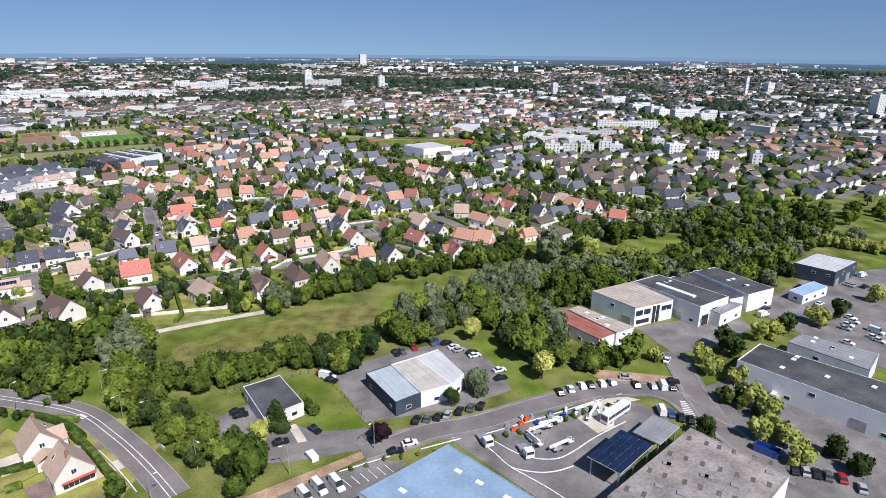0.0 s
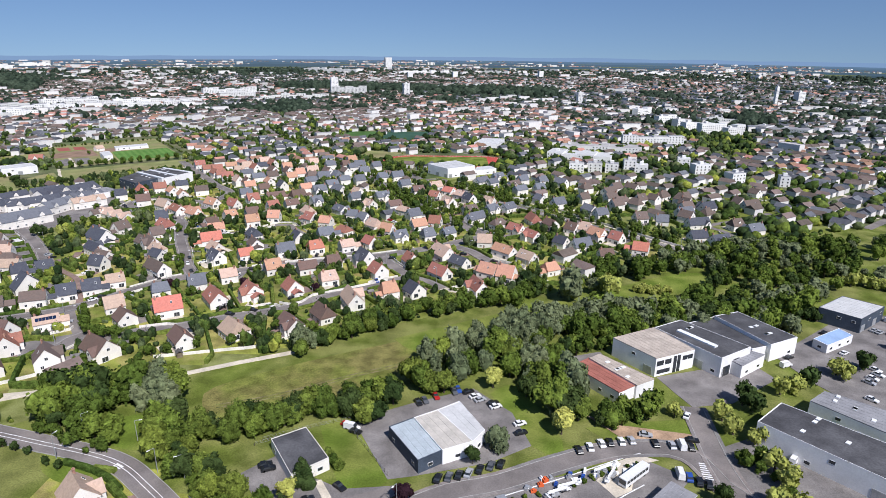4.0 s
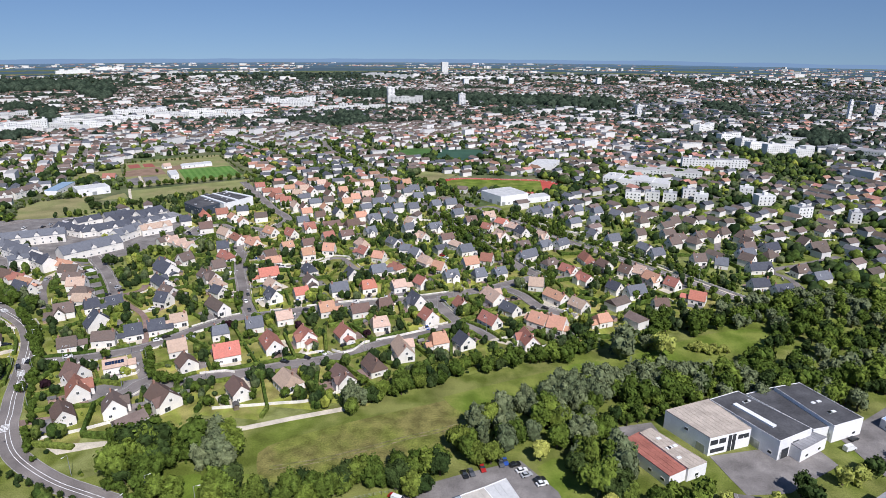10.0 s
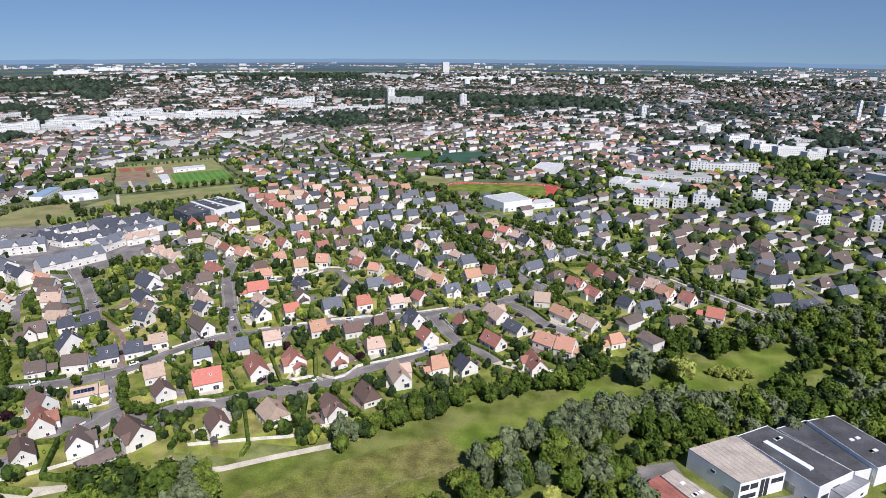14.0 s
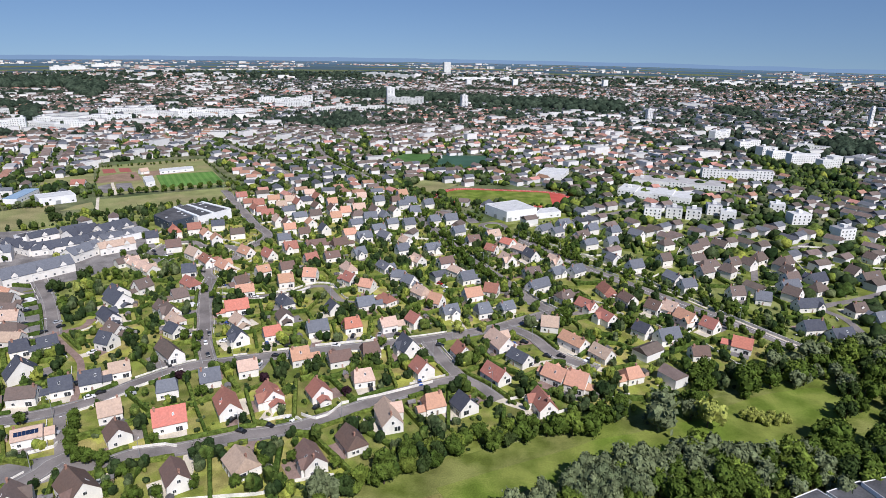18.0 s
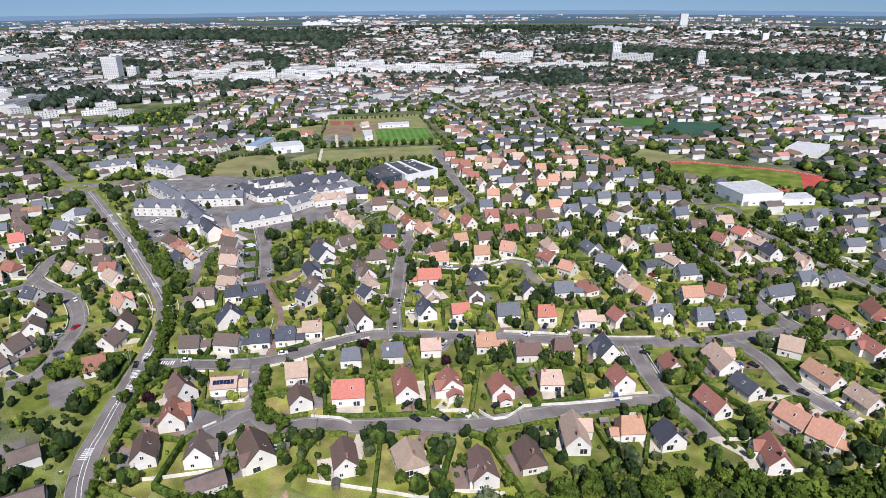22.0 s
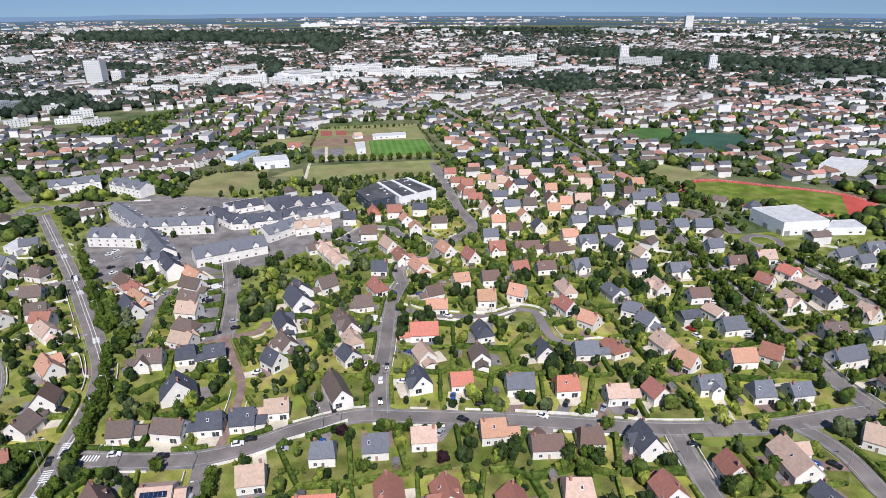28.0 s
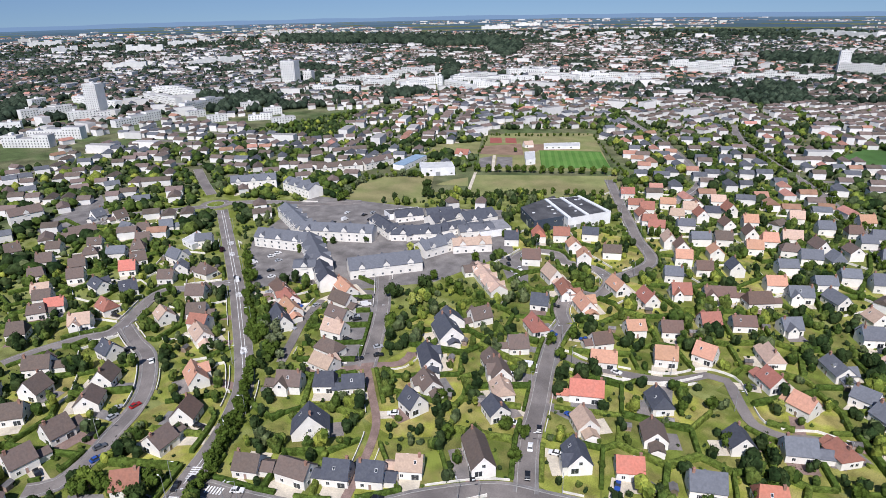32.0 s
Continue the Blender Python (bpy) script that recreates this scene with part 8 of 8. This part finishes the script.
for x, y, a in [(x, y, a) for x, y, a, L, S, e, key in far_rows if math.hypot(x + 130, y - 330) < 1000] + [(x, y, 32) for x, y, key in FURTHER_HOUSES]:
    c, s = math.cos(radians(a)), math.sin(radians(a))
    u, w, L, D = rngd.uniform(-3, 3), rngd.choice((-1, 1)) * 5.6, rngd.uniform(2.0, 4.2), rngd.uniform(1.6, 3.2)
    if road_gap(x, y) > 2 and rngd.random() < 0.75:
        v, f = box_vf(u - L, u + L, w - D, w + D, -0.1, 0.1)
        F += [tuple(k + len(V) for k in q) for q in f]
        V += [(x + p * c - q * s, y + p * s + q * c, z) for p, q, z in v]
tagged(new("far_terraces", mesh_of("far_terraces", V, F, [MAT["path"]])), "pale paved terraces and drives of further houses", "terraces", kind="stuff")
for pts in WALLS:
    low_wall(smooth_line(pts, 2.5), 1.3)

# drives from each near house to the street
DRIVES = []
for x, y, a, L, S, key in HOUSES:
    if math.hypot(x + 110, y - 290) < 260:
        best = None
        for k in range(16):
            for r in (8, 11, 14, 17, 20):
                q = (x + math.cos(k * 0.3927) * r, y + math.sin(k * 0.3927) * r)
                if road_gap(*q) < 0.3 and (best is None or r < best[0]):
                    best = (r, q)
        if best:
            d = (Vector((*best[1], 0)) - Vector((x, y, 0))).normalized()
            n = Vector((-d.y, d.x, 0)) * rngd.choice((2.5, -2.5))
            a0 = Vector((x, y, 0)) + d * 3.5 + n
            DRIVES.append((a0 + d * 3.8, math.degrees(math.atan2(d.y, d.x))))
            v, f = ribbon_vf([a0, Vector((*best[1], 0)) + n], 2.2, -2.2, 0, 0.05 + rngd.random() * 0.01)
            tagged(new("drive", mesh_of("drive", v, f, [rngd.choice((MAT["footway"], MAT["path"], MAT["path"], MAT["redpath"]))])), "paved garden drive up to the house", "drive", "garden drives", "structure")

# Cars
def car_mesh(L, W, H, van=False):
    """Body with bonnet, cabin and boot; the cabin glass is a second mesh."""
    x = L / 2
    side = [(-x, 0.25), (-x, 0.75), (-x + 0.15, 0.92), (-x * 0.72, 0.98), (x * 0.36, 0.98), (x - 0.3, 0.82), (x, 0.68), (x, 0.25)] if not van else [(-x, 0.25), (-x, 1.1), (x * 0.55, 1.1), (x - 0.15, 0.95), (x, 0.75), (x, 0.25)]
    n = len(side)
    v = [(a, s * W / 2 * (0.96 if z > 0.9 else 1), z) for s in (-1, 1) for a, z in side]
    f = [tuple(range(n)), tuple(range(2 * n - 1, n - 1, -1))] + [(i, n + i, n + (i + 1) % n, (i + 1) % n) for i in range(n)]
    top = [(-x * 0.78, 0.98, 0.46), (-x * 0.58, H - 0.03, 0.40), (x * 0.02, H, 0.40), (x * 0.36, 0.98, 0.46)] if not van else [(-x * 0.99, 1.1, 0.48), (-x * 0.98, H, 0.46), (x * 0.35, H, 0.46), (x * 0.6, 1.1, 0.48)]
    gv = [(a, s * W * k, z) for s in (-1, 1) for a, z, k in top]
    gf = [(0, 1, 2, 3), (7, 6, 5, 4), (0, 4, 5, 1), (2, 6, 7, 3)]
    rv = [(top[1][0] - 0.03, -W * 0.4, H - 0.02), (top[2][0] + 0.03, -W * 0.4, H), (top[2][0] + 0.03, W * 0.4, H), (top[1][0] - 0.03, W * 0.4, H - 0.02)]
    rv += [(a, b, z + 0.05) for a, b, z in rv]
    rf = [(4, 5, 6, 7), (0, 1, 5, 4), (1, 2, 6, 5), (2, 3, 7, 6), (3, 0, 4, 7)]
    return (v, f), (gv, gf), (rv, rf)


bm = bmesh.new()
bmesh.ops.create_cone(bm, cap_ends=True, segments=14, radius1=0.32, radius2=0.32, depth=0.2, matrix=pose(0, 0, 0, 90))
WHEEL = bpy.data.meshes.new("wheel")
bm.to_mesh(WHEEL)
bm.free()
WHEEL.materials.append(MAT["tyre"])
CARS_MADE = {}
CARWORD = {"k": "black", "w": "white", "s": "silver", "n": "dark grey", "r": "red", "b": "blue"}


def car(x, y, a, col, van=False):
    key = (col, van)
    L, W, H = (5.3, 1.95, 2.2) if van else (4.25, 1.78, 1.48)
    if key not in CARS_MADE:
        b, g, r = car_mesh(L, W, H, van)
        CARS_MADE[key] = (mesh_of("car", *b, [CARPAINT[col]]), mesh_of("cabin_windows", *g, [CARPAINT[col] if van else MAT["glass"], MAT["glass"]], [0, 0, 0, 1]), mesh_of("car_roof", *r, [CARPAINT[col]]))
    body, glass, roof = CARS_MADE[key]
    ob = new("van" if van else "car", body)
    ob.matrix_world = pose(x, y, 0.16, 0, 0, a)
    tagged(ob, f"{CARWORD[col]} parked {'van' if van else 'car'} on asphalt", "van" if van else "car", "parked cars")
    part("cabin", glass, ob)
    part("car_roof", roof, ob)
    for sx in (-1, 1):
        for sy in (-1, 1):
            part("wheel", WHEEL, ob, pose(sx * L * 0.31, sy * (W / 2 - 0.1), 0.3))


for i, (x, y, a, col) in enumerate(CARS):
    car(x, y, a + rngd.uniform(-3, 3), col, van=(col == "w" and i % 5 == 0))

for q, a in DRIVES:
    if rngd.random() < 0.34 and house_gap(q.x, q.y) > 6.0:
        car(q.x, q.y, a, rngd.choice("kwsnkswb"))

# garden sheds
SHED = boxes("shed", [(-1.5, 1.5, -1.1, 1.1, 0, 2.0)], [MAT["shed"]])
SHED_ROOF = mesh_of("shed_roof", [(-1.7, -1.35, 1.9), (1.7, -1.35, 1.9), (1.7, 0, 2.75), (-1.7, 0, 2.75), (1.7, 1.35, 1.9), (-1.7, 1.35, 1.9), (-1.7, -1.35, 2.0), (1.7, -1.35, 2.0), (1.7, 0, 2.85), (-1.7, 0, 2.85), (1.7, 1.35, 2.0), (-1.7, 1.35, 2.0)], [(6, 7, 8, 9), (9, 8, 10, 11), (0, 1, 7, 6), (4, 5, 11, 10), (1, 2, 8, 7), (2, 4, 10, 8), (3, 0, 6, 9), (5, 3, 9, 11), (3, 2, 1, 0), (5, 4, 2, 3)], [MAT["shed_roof"]])
made = 0
for x, y in NEAR:
    a = rngd.uniform(0, 6.28)
    q = (x + math.cos(a) * 9.5, y + math.sin(a) * 9.5)
    if made < 60 and rngd.random() < 0.6 and road_gap(*q) > 4 and house_gap(*q) > 7.5 and in_poly(estate, *q):
        ob = new("garden_shed", SHED)
        ob.matrix_world = pose(q[0], q[1], 0.0, 0, 0, rngd.choice((32, 122)))
        tagged(ob, "small wooden garden shed with a felt roof", "shed", "garden sheds")
        part("shed_roof", SHED_ROOF, ob)
        made += 1

# bus, trailers and trucks in the yard
def long_vehicle(x, y, a, L, name, lab, cat, low=False):
    ob = new(name, boxes(name, [(-L / 2, L / 2, -1.25, 1.25, 0.5, 1.0 if low else 3.1)], [CARPAINT["w"] if not low else MAT["metal"]]))
    ob.matrix_world = pose(x, y, 0.1, 0, 0, a)
    tagged(ob, lab, cat)
    if low:
        part("driver_cab", boxes("driver_cab", [(L / 2 - 1.9, L / 2 + 0.1, -1.15, 1.15, 0.5, 2.6)], [CARPAINT["w"]]), ob)
        part("windscreen", boxes("windscreen", [(L / 2 + 0.06, L / 2 + 0.13, -1.0, 1.0, 1.6, 2.4)], [MAT["glass"]]), ob)
    else:
        for k in range(7):
            for s in (-1, 1):
                part("side_window", boxes("side_window", [(-L / 2 + 0.6 + k * (L - 1) / 7, -L / 2 + 0.4 + (k + 1) * (L - 1) / 7, s * 1.25 - 0.04, s * 1.25 + 0.04, 1.6, 2.6)], [MAT["glass"]]), ob)
        part("windscreen", boxes("windscreen", [(-L / 2 - 0.05, -L / 2 + 0.05, -1.1, 1.1, 1.3, 2.8)], [MAT["glass"]]), ob)
    for sx in (-0.32, 0.32):
        for s in (-1, 1):
            part("wheel", WHEEL, ob, pose(sx * L, s * 1.1, 0.38) @ Matrix.Scale(1.4, 4))


a, b = (Vector(p) for p in BUS)
long_vehicle((a.x + b.x) / 2, (a.y + b.y) / 2, math.degrees(math.atan2(b.y - a.y, b.x - a.x)), 11.5, "bus", "white single-deck bus parked in a yard", "bus")
for i, (x, y) in enumerate(TRUCKS):
    long_vehicle(x, y, TRUCK_TURN[i], 5.6, "flatbed_truck", "white flatbed truck parked in a yard", "truck", True)
for i in range(26):   # goods stacked along the yard fence
    p = Vector((18, 146)).lerp(Vector((52, 158)), i / 26) + Vector((rngd.uniform(-1, 1), rngd.uniform(-3, 2)))
    w, d, h = rngd.uniform(0.8, 2.2), rngd.uniform(0.7, 1.4), rngd.uniform(0.6, 1.6)
    m = rngd.choice((MAT["metal"], MAT["frame"], MAT["frame"], CARPAINT["b"], MAT["tarp"], MAT["metal"]))
    ob = new("machine", boxes("machine", [(-w / 2, w / 2, -d / 2, d / 2, 0.12, h * 0.7), (-w / 4, w / 4, -d / 2.5, d / 2.5, h * 0.7, h)], [m]))
    ob.matrix_world = pose(p.x, p.y, 0.05, 0, 0, rngd.uniform(0, 90))
    tagged(ob, "small hire machine standing in a yard", "machine", "hire machines")
a, b = (Vector(p) for p in SKIP)
ob = new("waste_container", boxes("waste_container", [(-3, 3, -1.2, 1.2, 0, 0.2), (-3, 3, -1.2, -1.1, 0.2, 2.2), (-3, 3, 1.1, 1.2, 0.2, 2.2), (-3, -2.9, -1.1, 1.1, 0.2, 2.2), (2.9, 3, -1.1, 1.1, 0.2, 2.2)], [CARPAINT["b"]]))
ob.matrix_world = pose((a.x + b.x) / 2, (a.y + b.y) / 2, 0.1, 0, 0, math.degrees(math.atan2(b.y - a.y, b.x - a.x)))
tagged(ob, "open blue steel waste container", "container")

# Street lamps
POLE = boxes("street_lamp", [(-0.09, 0.09, -0.09, 0.09, 0, 4), (-0.06, 0.06, -0.06, 0.06, 4, 8.6), (-0.04, 0.04, -0.04, 1.7, 8.5, 8.6)], [MAT["metal"]])
HEAD = boxes("lamp_head", [(-0.15, 0.15, 1.2, 2.1, 8.42, 8.56)], [MAT["frame"]])
lamps = [(x, y, rngd.uniform(0, 360)) for x, y in LAMPS]
for w, line in ROADLINES[1:17]:
    k = 4
    while k < len(line):
        p, d = line[k], (line[k] - line[k - 1]).normalized()
        s = 1 if (k // 8) % 2 else -1
        q = p + Vector((-d.y, d.x, 0)) * s * (w / 2 + 1.0)
        if road_gap(q.x, q.y) > 0.5:
            lamps.append((q.x, q.y, math.degrees(math.atan2(d.y, d.x)) + (180 if s > 0 else 0)))
        k += 8
for x, y, a in lamps[:150]:
    ob = new("street_lamp", POLE)
    ob.matrix_world = pose(x, y, 0, 0, 0, a)
    tagged(ob, "tall grey steel street lamp beside the road", "street lamp", "street lamps")
    part("lamp_head", HEAD, ob)

# Fences round the office lawns
POST = boxes("post", [(-0.05, 0.05, -0.05, 0.05, 0, 1.5)], [MAT["bark"]])
for pts in FENCES:
    line = smooth_line(pts, 2.2)
    fe = new("fence", None)
    fe.location = line[0]
    tagged(fe, "thin wire fence on wooden posts", "fence")
    for p in line:
        part("post", POST, fe, Matrix.Translation(p - line[0]))
    for z in (0.5, 1.0, 1.4):
        v, f = ribbon_vf([p - line[0] for p in line], 0.015, -0.015, z, z + 0.03)
        part("wire", mesh_of("wire", v, f, [MAT["metal"]]), fe)

# garden trees and shrubs
for run in far_streets:
    for p in run:
        for i in range(-1, 2):
            for j in range(-1, 2):
                RC.setdefault((int(p.x // 8) + i, int(p.y // 8) + j), []).append((p.x, p.y, 3.0))
BOXES = {}


def footprint(x, y, a, L, S):
    for i in range(-1, 2):
        for j in range(-1, 2):
            BOXES.setdefault((int(x // 14) + i, int(y // 14) + j), []).append((x, y, math.cos(radians(a)), math.sin(radians(a)), L / 2, S / 2))


for x, y, a, L, S, key in HOUSES:
    footprint(x, y, a, L + 1, S + 1)
for x, y, key in FURTHER_HOUSES:
    footprint(x, y, 32, 10, 9)
for x, y, a, L, S, e, key in far_rows:
    if math.hypot(x + 130, y - 330) < 800:
        footprint(x, y, a, L, S)
for x0, y0, x1, y1, zr, ze, sp, key in LONG_BUILDINGS:
    n = int(math.hypot(x1 - x0, y1 - y0) / 8) + 1
    for k in range(n + 1):
        footprint(x0 + (x1 - x0) * k / n, y0 + (y1 - y0) * k / n, math.degrees(math.atan2(y1 - y0, x1 - x0)), 9, sp)
for h, key, pts in FLAT_BUILDINGS:
    for i in range(6):
        for j in range(6):
            q = Vector(pts[0]).lerp(Vector(pts[1]), i / 5).lerp(Vector(pts[3]).lerp(Vector(pts[2]), i / 5), j / 5)
            footprint(q.x, q.y, 0, 8, 8)
for x0, y0, x1, y1, h in BLOCKS:
    n = int(math.hypot(x1 - x0, y1 - y0) / 8) + 1
    for k in range(n + 1):
        footprint(x0 + (x1 - x0) * k / n, y0 + (y1 - y0) * k / n, 0, 14, 14)


def built_on(x, y, margin):
    for a, b, c, s, hl, hs in BOXES.get((int(x // 14), int(y // 14)), ()):
        u, w = (x - a) * c + (y - b) * s, (y - b) * c - (x - a) * s
        if abs(u) < hl + margin and abs(w) < hs + margin:
            return True
    return False


SURFACES = [pts for key, polys in GROUNDS.items() if key != "grass" for pts in polys]
rngg = random.Random(8)
ROUND_TREES = [t for t in SINGLE_TREES if t[0] == "round"]
near_green, mid_green = {k: [] for k in range(4)}, {k: [] for k in range(4)}
step = 4.4
for ix in range(int(1250 / step)):
    for iy in range(int(980 / step)):
        x, y = -720 + (ix + rngg.random()) * step, 120 + (iy + rngg.random()) * step
        D = math.hypot(x + 130, y - 330)
        if D > 760 or not (in_poly(estate, x, y) or in_town(x, y)) or (x + 90) ** 2 / 6400 + (y - 190) ** 2 / 900 < 1:
            continue
        k = noise.noise((x * 0.045, y * 0.045, 6))
        if rngg.random() > ((0.5 if x > -20 and y > 310 else 0.66) + 0.5 * k if D < 310 else 0.66 + 0.5 * k if x < -330 else 0.56 + 0.5 * k):
            continue
        r = rngg.choice((0.8, 1.0, 1.3, 1.6, 2.1, 2.7)) if k < 0.05 else rngg.choice((1.3, 1.8, 2.3, 2.9, 3.5, 4.2))
        if D > 310 and x > -330:
            r *= 1.08
        if any(math.hypot(x - a, y - b) < c + 8 for a, b, c in ROUNDABOUTS):
            continue
        if any(math.hypot(x - a, y - b) < c + r + 0.6 for kind, a, b, c in ROUND_TREES):
            continue
        if road_gap(x, y) < 0.9 + r * 0.7 or built_on(x, y, r * 0.6 + 0.3) or any(in_poly(p, x, y) for p in SURFACES):
            continue
        (near_green if D < 310 else mid_green)[rngg.choice((0, 0, 0, 1, 1, 1, 1, 2, 3))].append((x, y, r))
shrubs = [crown_mesh("shrub", MAT["leaf"], 4, s, (0.5, 0.5, 0.42), (0.4, 0.58), 60, high=1) for s in (91, 92, 93, 94, 95)]
small = []
for src in shrubs:
    co = np.empty(len(src.vertices) * 3)
    src.vertices.foreach_get("co", co)
    small.append((co.reshape(-1, 3), [tuple(p.vertices) for p in src.polygons]))
GREENS = [material("garden leaves " + w, c, 0.85, 0.4, 0.5, 3.0, 0.8, per_island=0.4, spec=0.03) for w, c in (("green", (0.068, 0.10, 0.022)), ("dark", (0.028, 0.046, 0.016)), ("lime", (0.16, 0.195, 0.035)), ("grey", (0.075, 0.098, 0.042)))]
GREENWORD = ("green", "dark green", "yellow-green", "grey-green")


def thicket(name, rows, m, label):
    V, F = [], []
    for i, (x, y, r) in enumerate(rows):
        v, f = small[i % 5]
        c, s, b = math.cos(i * 2.4) * r, math.sin(i * 2.4) * r, len(V)
        tall, up = (1.1, 0.72) if r < 1.9 else (1.45, 1.05)
        V += list(np.stack([v[:, 0] * c - v[:, 1] * s + x, v[:, 0] * s + v[:, 1] * c + y, v[:, 2] * r * tall + r * up], 1))
        F += [tuple(k + b for k in q) for q in f]
    tagged(new(name, mesh_of(name, V, F, [m])), label, "shrubs", kind="stuff")


for k in range(4):
    thicket("garden_shrubs", near_green[k], GREENS[k], GREENWORD[k] + " shrubs and small trees in the gardens")
    cloud("garden_trees", [t for t in mid_green[k] if math.hypot(t[0] + 130, t[1] - 330) < 520], NEARBLOB, GREENS[k], GREENWORD[k] + " garden trees between further houses")
    cloud("garden_trees", [t for t in mid_green[k] if math.hypot(t[0] + 130, t[1] - 330) >= 520], FARBLOB, GREENS[k], GREENWORD[k] + " garden trees between further houses")

# Yard at the start: painted lines, bays, lifts, vans
for pts in YARD_LINES:
    line = smooth_line(pts, 1.5)
    tagged(ribbon("painted_line", line, 0.14, -0.14, 0.1, 0.262, MAT["paint"]), "white line painted on the asphalt yard", "painted line", kind="structure")
for a, b in BAYS:
    line = [Vector((*a, 0)), Vector((*b, 0))]
    tagged(ribbon("bay_line", line, 0.08, -0.08, 0.1, 0.262, MAT["paint"]), "white parking bay line on dark asphalt", "bay line", kind="structure")
for x, y, a in WHITE_VANS:
    car(x, y, a, "w", True)


def lift(x, y, a, up):
    ob = new("boom_lift", boxes("boom_lift", [(-1.3, 1.3, -0.85, 0.85, 0.45, 0.95), (-1.2, -0.2, -0.6, 0.6, 0.95, 1.5)], [MAT["metal"]]))
    ob.matrix_world = pose(x, y, 0.12, 0, 0, a)
    tagged(ob, "white trailer lift with a folded boom in a yard", "boom lift", "hire machines")
    part("boom", boxes("boom", [(-2.6, 3.6, -0.22, 0.22, -0.2, 0.2), (-2.2, 3.0, -0.34, -0.26, 0.22, 0.4), (-2.2, 3.0, 0.26, 0.34, 0.22, 0.4)], [MAT["frame"]]), ob, pose(0.3, 0, 1.75, 0, -up))
    rails = [(3.4, 4.8, -0.6, 0.6, 0.0, 0.1)] + [(3.4, 4.8, s * 0.58 - 0.03, s * 0.58 + 0.03, z, z + 0.06) for s in (-1, 1) for z in (0.5, 1.0)] + [(p, p + 0.06, s * 0.58 - 0.03, s * 0.58 + 0.03, 0.1, 1.05) for p in (3.4, 4.74) for s in (-1, 1)]
    part("basket", boxes("basket", rails, [MAT["frame"]]), ob, pose(0, 0, 1.2 + up * 0.06))
    for sx in (-0.9, 0.9):
        for s in (-1, 1):
            part("wheel", WHEEL, ob, pose(sx, s * 0.8, 0.36))


for i, (x, y, a) in enumerate(LIFTS):
    lift(x, y, a, (8, 3, 0, 5, 0, 10)[i])
x, y, a = SKIP_WHITE
ob = new("waste_container", boxes("waste_container", [(-1.8, 1.8, -0.9, 0.9, 0, 1.2), (-1.9, 1.9, -1.0, 1.0, 1.2, 1.3)], [MAT["frame"]]))
ob.matrix_world = pose(x, y, 0.16, 0, 0, a)
tagged(ob, "low white closed waste container beside a drive", "container")

# conservatory of the house by the bend, and the hedges there
P = [Vector(p) for p in CONSERVATORY]
c, d = (P[0] + P[1] + P[2] + P[3]) / 4, (P[2] - P[1])
W = d.length
cons = new("conservatory", boxes("conservatory", [(-W / 2, W / 2, -1.5, 1.5, 0.1, 0.8), (-W / 2, W / 2, 1.4, 1.5, 0.8, 2.5)], [MAT["wall"]]))
cons.matrix_world = pose(c.x, c.y, 0, 0, 0, math.degrees(math.atan2(d.y, d.x)))
tagged(cons, "white conservatory with a bright red sheet roof", "conservatory")
part("roof", mesh_of("roof", [(-W / 2 - 0.2, -1.8, 2.2), (W / 2 + 0.2, -1.8, 2.2), (W / 2 + 0.2, 1.5, 2.9), (-W / 2 - 0.2, 1.5, 2.9), (-W / 2 - 0.2, -1.8, 2.3), (W / 2 + 0.2, -1.8, 2.3), (W / 2 + 0.2, 1.5, 3.0), (-W / 2 - 0.2, 1.5, 3.0)], [(4, 5, 6, 7), (3, 2, 1, 0), (0, 1, 5, 4), (1, 2, 6, 5), (2, 3, 7, 6), (3, 0, 4, 7)], [FLAT["redroof"]]), cons)
for k in range(6):
    x0 = -W / 2 + k * W / 6
    part("window", boxes("window", [(x0 + 0.05, x0 + W / 6 - 0.05, -1.5, -1.44, 0.8, 2.25)], [MAT["glass"]]), cons)
hedge(smooth_line(ROADSIDE_HEDGE, 1.5), 2.0, 1.9)
for pts in GARDEN_HEDGES:
    hedge(smooth_line(pts + [pts[-1]], 1.5), 1.6, 1.7)
